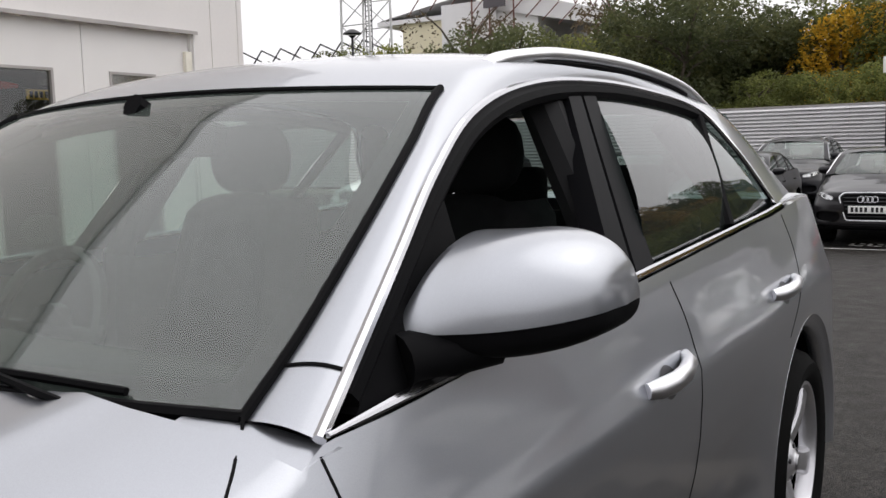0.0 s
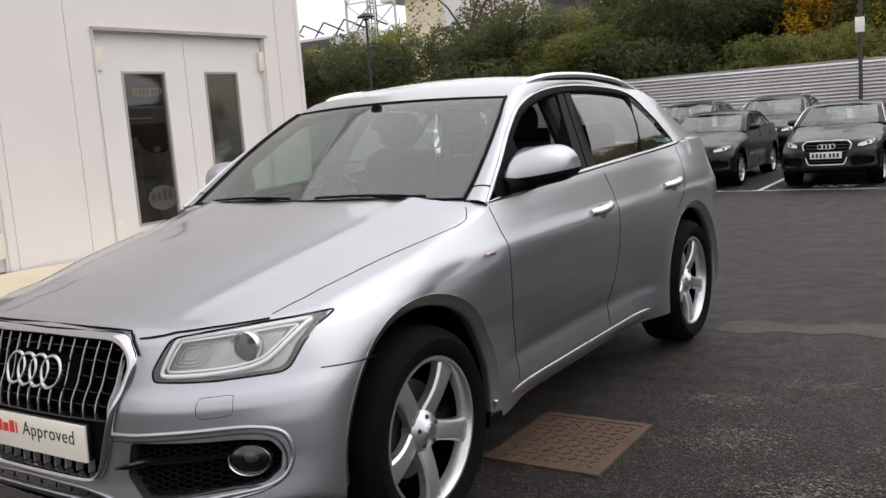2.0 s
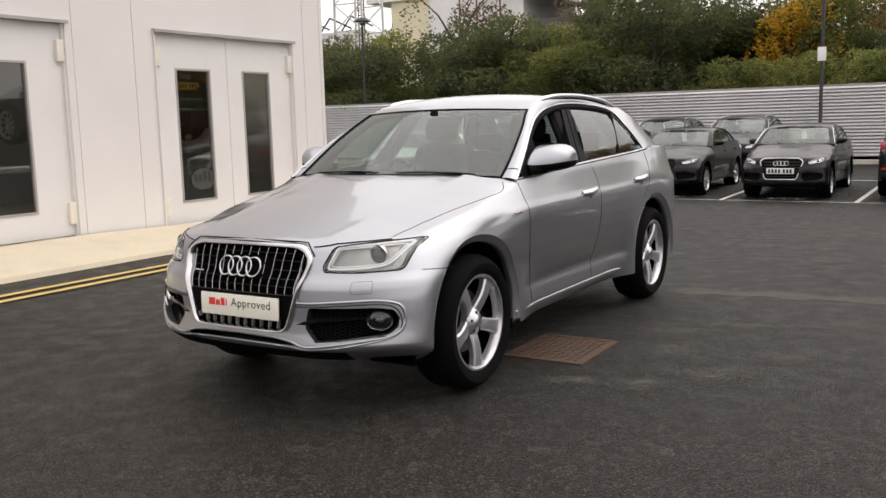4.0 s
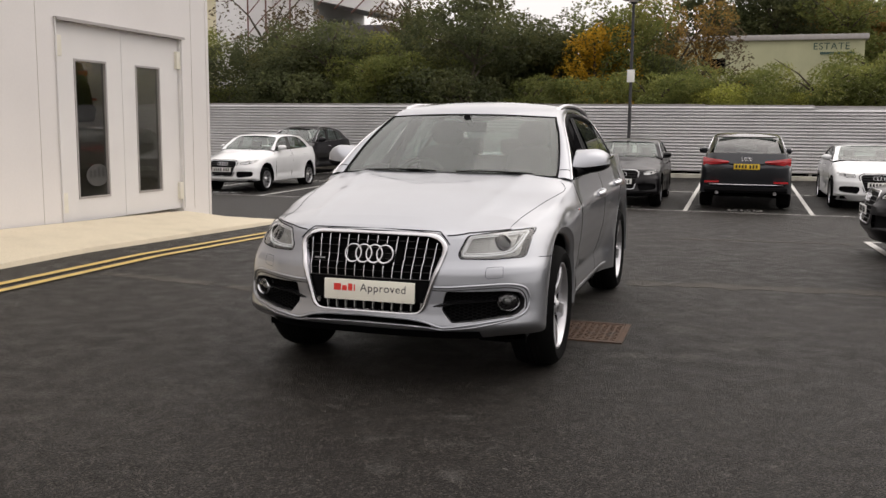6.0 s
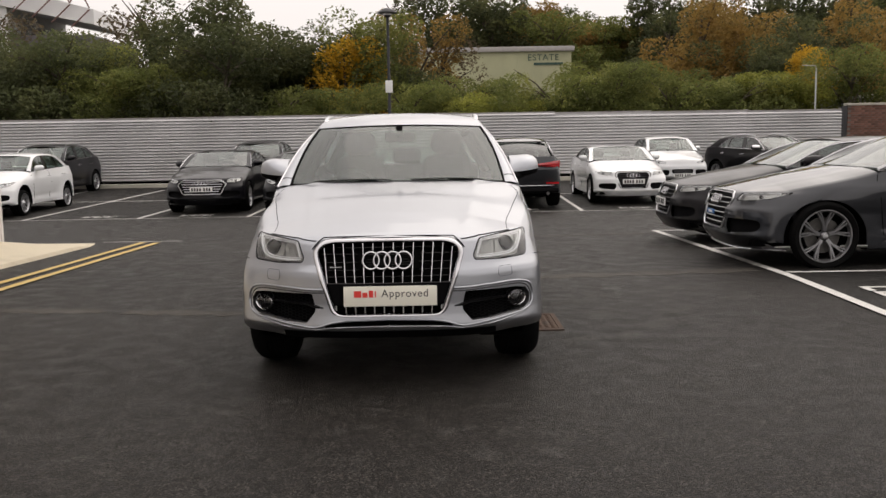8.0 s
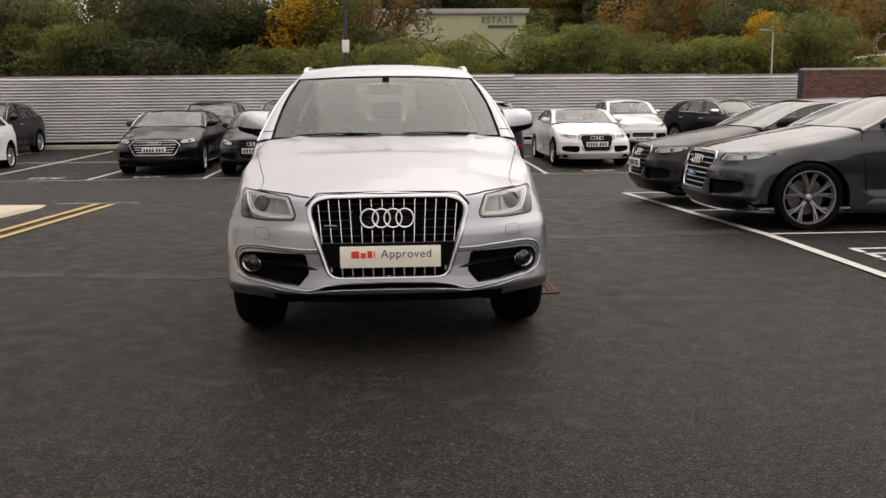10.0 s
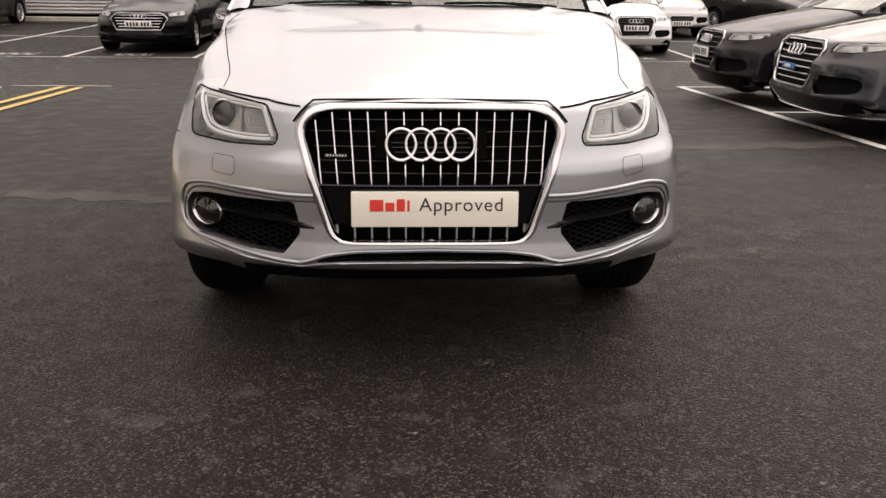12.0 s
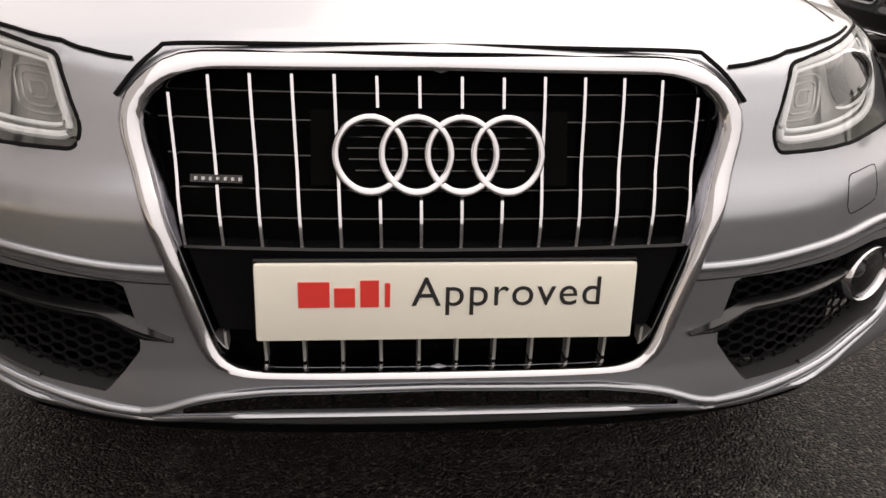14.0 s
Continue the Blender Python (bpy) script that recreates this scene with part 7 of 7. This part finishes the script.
        Shape().tube([(sgn * (sx(y, z) - .008), y, z) for y, z in ((2.30, zb(2.30)), (2.515, zt(2.515) - .03))], .019, 8).done("quarter_bar", BLACK, o)
        pane(sgn, 1.65, 2.29, 1.81, 2.505, "side_window", SIDE_GLASS)
        pane(sgn, 2.31, 2.82, 2.525, 2.56, "quarter_window", SIDE_GLASS, top=-.03)
        if sgn < 0:
            pane(sgn, .93, 1.45, 1.02, 1.67, "side_window", SIDE_GLASS)
        else:
            Shape().tube([(sgn * (side_x(zb(y)) - .030), y, zb(y) + .004) for y in np.linspace(.86, 1.46, 12)], .012, 6).done("window_seal", BLACK, o)
        # mirror
        mir = new("door_mirror")
        mir.parent = o

        rows, low = [], []
        for t in (0, .02, .05, .10, .18, .28, .40) + tuple(.48 + .52 * math.sin(math.radians(q)) for q in range(0, 91, 9)):
            e = max(0.0, 1 - (max(0, t - .48) / .52) ** 2) ** .42
            g = math.sqrt(max(.2, 1 - (max(0, .06 - t) / .066) ** 2))
            cx, zs, yb = .804 + .230 * t, 1.166 + .022 * t * t, .952 + .018 * t
            d, h, b = (.200 - .050 * t) * (.30 + .70 * e), .117 * (.20 + .80 * e) * g, .047 * (.30 + .70 * e)
            a = 1.18 - .38 * smooth01(t / .45)
            ring = []
            for k in range(25):
                q = (math.pi / 2) * k / 16
                if k <= 16:
                    ring.append((sgn * cx, yb - d * max(0, math.cos(q)) ** a, zs + h * math.sin(q) ** a))
                else:
                    w = (k - 16) / 8
                    ring.append((sgn * cx, yb + .045 * math.sin(w * math.pi / 2), zs + h * (1 - .97 * w ** 2.5)))
            rows.append(ring)
            under = []
            for k in range(17):
                q = math.pi * k / 16
                c, sq = math.cos(q), math.sin(q)
                under.append((sgn * cx, yb - d * .985 * abs(c) ** .5 if c > 0 else yb + .043 * abs(c) ** .5, zs + .001 - b * sq ** .6))
            low.append(under)
        for band, nm, mt in ((rows, "mirror_cap", SILVER), (low, "mirror_base", BLACK)):
            for end, way in ((band[0], -1), (band[-1], 1)):
                c = np.mean(np.array(end), axis=0)
                c[2] = end[0][2]
                shut = [[tuple(c + (np.array(p) - c) * f + np.array([sgn * way * (1 - f) * .003, 0, 0])) for p in end] for f in (.6, .02)]
                band[:] = shut[::-1] + band if way < 0 else band + shut
            Shape().grid(band).done(nm, mt, mir, smooth=60, fix=True)
        Shape().tube([(sgn * .815, .74, 1.135), (sgn * .84, .79, 1.138), (sgn * .90, .85, 1.145)], [.050, .046, .036], 12, flat=.75).done("mirror_arm", BLACK, mir)
        rows = [[(sgn * (.836 + .145 * u), 1.012 + .010 * u, 1.150 + .090 * v) for u in np.linspace(0, 1, 4)] for v in np.linspace(0, 1, 4)]
        Shape().grid(rows).done("mirror_glass", CHROME, mir)
        # roof rail
        pts = spline([(sgn * .588, 1.36, 1.555), (sgn * .592, 1.40, 1.572), (sgn * .596, 1.49, 1.588), (sgn * .600, 1.70, 1.606), (sgn * .602, 2.1, 1.606), (sgn * .605, 2.5, 1.575), (sgn * .592, 2.78, 1.525), (sgn * .585, 2.88, 1.50)], 40)
        Shape().tube([Vector(p) - Vector((0, 0, .008)) for p in pts], [.008] + [.019] * 38 + [.008], 10, flat=.8).done("roof_rail", SATIN, o, "satin silver roof rail", smooth=60)
        Shape().tube([Vector(p) - Vector((0, 0, .026)) for p in pts[5:-8]], .011, 6, flat=1.1).done("rail_foot", BLACK, o)
        for y in (.015, 2.807):
            wheel(o, sgn * (.894 if y < 1 else .918), y, .365, .257, .25, "five", sgn, 72)
    # --- cabin ---
    cab = new("cabin")
    cab.parent = o
    # unseen black tray, added to cut the light under the car
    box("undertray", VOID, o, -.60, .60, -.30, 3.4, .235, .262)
    box("floor_pan", CABIN, cab, -.78, .78, -.5, 3.5, .26, .36)
    rows = []
    for y, z in ((.56, 1.085), (.68, 1.095), (.82, 1.075), (.90, 1.03), (.93, .90), (.90, .60)):
        rows.append([(x, y, z + .03 * math.exp(-((x + .36) / .16) ** 2) * (1 if z > 1.0 else 0)) for x in np.linspace(-.76, .76, 31)])
    Shape().grid(rows).done("dashboard", CABIN, cab, smooth=60)
    m = Matrix.Translation((-.36, 1.03, 1.02)) @ pose(0, 0, 0, 65, 0, 0)
    ring = [m @ Vector((.185 * math.cos(q), .185 * math.sin(q), 0)) for q in np.linspace(0, 2 * math.pi, 40, endpoint=False)]
    Shape().tube(ring, .017, 8, closed=True, up=lambda i: m.to_3x3() @ Vector((0, 0, 1))).done("steering_wheel", GLOSS, cab)
    s = Shape()
    for q in (0, math.pi, -math.pi / 2):
        s.tube([m @ Vector((0, 0, 0)), m @ Vector((.18 * math.cos(q), .18 * math.sin(q), 0))], .02, 6)
    s.lathe([(0, 0), (.06, .01), (.07, -.02)], 16, "z", (0, 0, 0))
    s.v = s.v[:-48] + [tuple(m @ Vector(p)) for p in s.v[-48:]]
    s.done("steering_spokes", GLOSS, cab)

    def seat(x, y, nm="front_seat"):
        st = new(nm)
        st.parent = cab
        bmx = box_data(x - .26, x + .26, y - .25, y + .27, .50, .68, .06)
        part("cushion", bmx, FABRIC, st, smooth=60)
        rows = []
        for t in np.linspace(0, 1, 9):
            z = .62 + .62 * t
            yy = y + .25 + .17 * t
            w = .245 - .05 * t ** 3
            rows.append([(x + w * a, yy + b, z + c * t) for a, b, c in ((-1, .09, 0), (-1, -.01, 0), (-.82, -.065, 0), (-.6, -.04, .01), (0, -.03, .02), (.6, -.04, .01), (.82, -.065, 0), (1, -.01, 0), (1, .09, 0))])
        top = rows[-1]
        rows.append([(x + (p[0] - x) * .8, p[1] + (.03 if k else .0), p[2] + .035) for k, p in enumerate(top)])
        rows.append([(x + (p[0] - x) * .6, y + .25 + .17 + .07, p[2] + .02) for p in top])
        Shape().grid(rows).done("backrest", FABRIC, st, smooth=180)
        rows = []
        for t in np.linspace(0, math.pi, 9):
            zz = 1.385 - .095 * math.cos(t)
            k = max(.05, math.sin(t)) ** .45
            rows.append([(x + .135 * k * math.copysign(abs(math.cos(q)) ** .6, math.cos(q)), y + .455 + .055 * k * math.copysign(abs(math.sin(q)) ** .7, math.sin(q)), zz) for q in np.linspace(0, 2 * math.pi, 20, endpoint=False)])
        Shape().grid(rows, closed_u=True).done("headrest", FABRIC, st, smooth=180)
        for d in (-.06, .06):
            Shape().tube([(x + d, y + .44, 1.2), (x + d, y + .455, 1.33)], .008, 6).done("headrest_post", BLACK, st)
    for x in (-.36, .36):
        seat(x, 1.25)
    bmx = box_data(-.66, .66, 1.95, 2.42, .48, .70, .06)
    part("rear_bench", bmx, FABRIC, cab, smooth=60)
    bmx = box_data(-.66, .66, -.07, .07, 0, .58, .05)
    bmx.transform(pose(0, 2.42, .62, -14, 0, 0))
    part("rear_backrest", bmx, FABRIC, cab, smooth=60)
    for x in (-.42, 0, .42):
        bmx = box_data(x - .13, x + .13, 2.53, 2.62, 1.19, 1.33, .035)
        part("rear_headrest", bmx, FABRIC, cab, smooth=60)
    # headlining, mirror and visors, door cards
    rows = [[(p[0] * .97 * u, p[1], p[2] - .03 + max(.02, interp(p[1], ry, rz) - p[2]) * (1 - abs(u) ** 2.2)) for u in np.linspace(1, -1, 13)] for p in B[i0:i1 + 1:2]]
    Shape().grid(rows).done("headlining", LINING, cab, smooth=180)
    bmx = box_data(-.115, .115, -.02, .02, -.035, .035, .015)
    bmx.transform(pose(0, 1.14, 1.43, -12, 0, 0))
    part("interior_mirror", bmx, BLACK, cab)
    Shape().tube([(0, 1.02, 1.50), (0, 1.12, 1.45)], .025, 8).done("mirror_stalk", BLACK, cab)
    for sgn in (1, -1):
        rows = [[(sgn * .84, y, z) for y in (.62, 1.5, 2.4, 2.8)] for z in (.36, .7, 1.09)]
        Shape().grid(rows).done("door_card", CABIN, cab)
        Shape().tube([(sgn * .78, 1.52, .4), (sgn * .77, 1.56, 1.12), (sgn * .585, 1.62, 1.5)], .045, 8).done("pillar_trim", CABIN, cab)
        Shape().tube([(sgn * .74, 2.74, 1.12), (sgn * .64, 2.66, 1.3), (sgn * .55, 2.55, 1.46)], .05, 8).done("pillar_trim", CABIN, cab)
        Shape().tube([(sgn * (p[0] - .035), p[1] + .02, p[2] - .02) for p in B[0:i0 + 1:4]], .03, 8).done("pillar_trim", CABIN, cab)


hero()
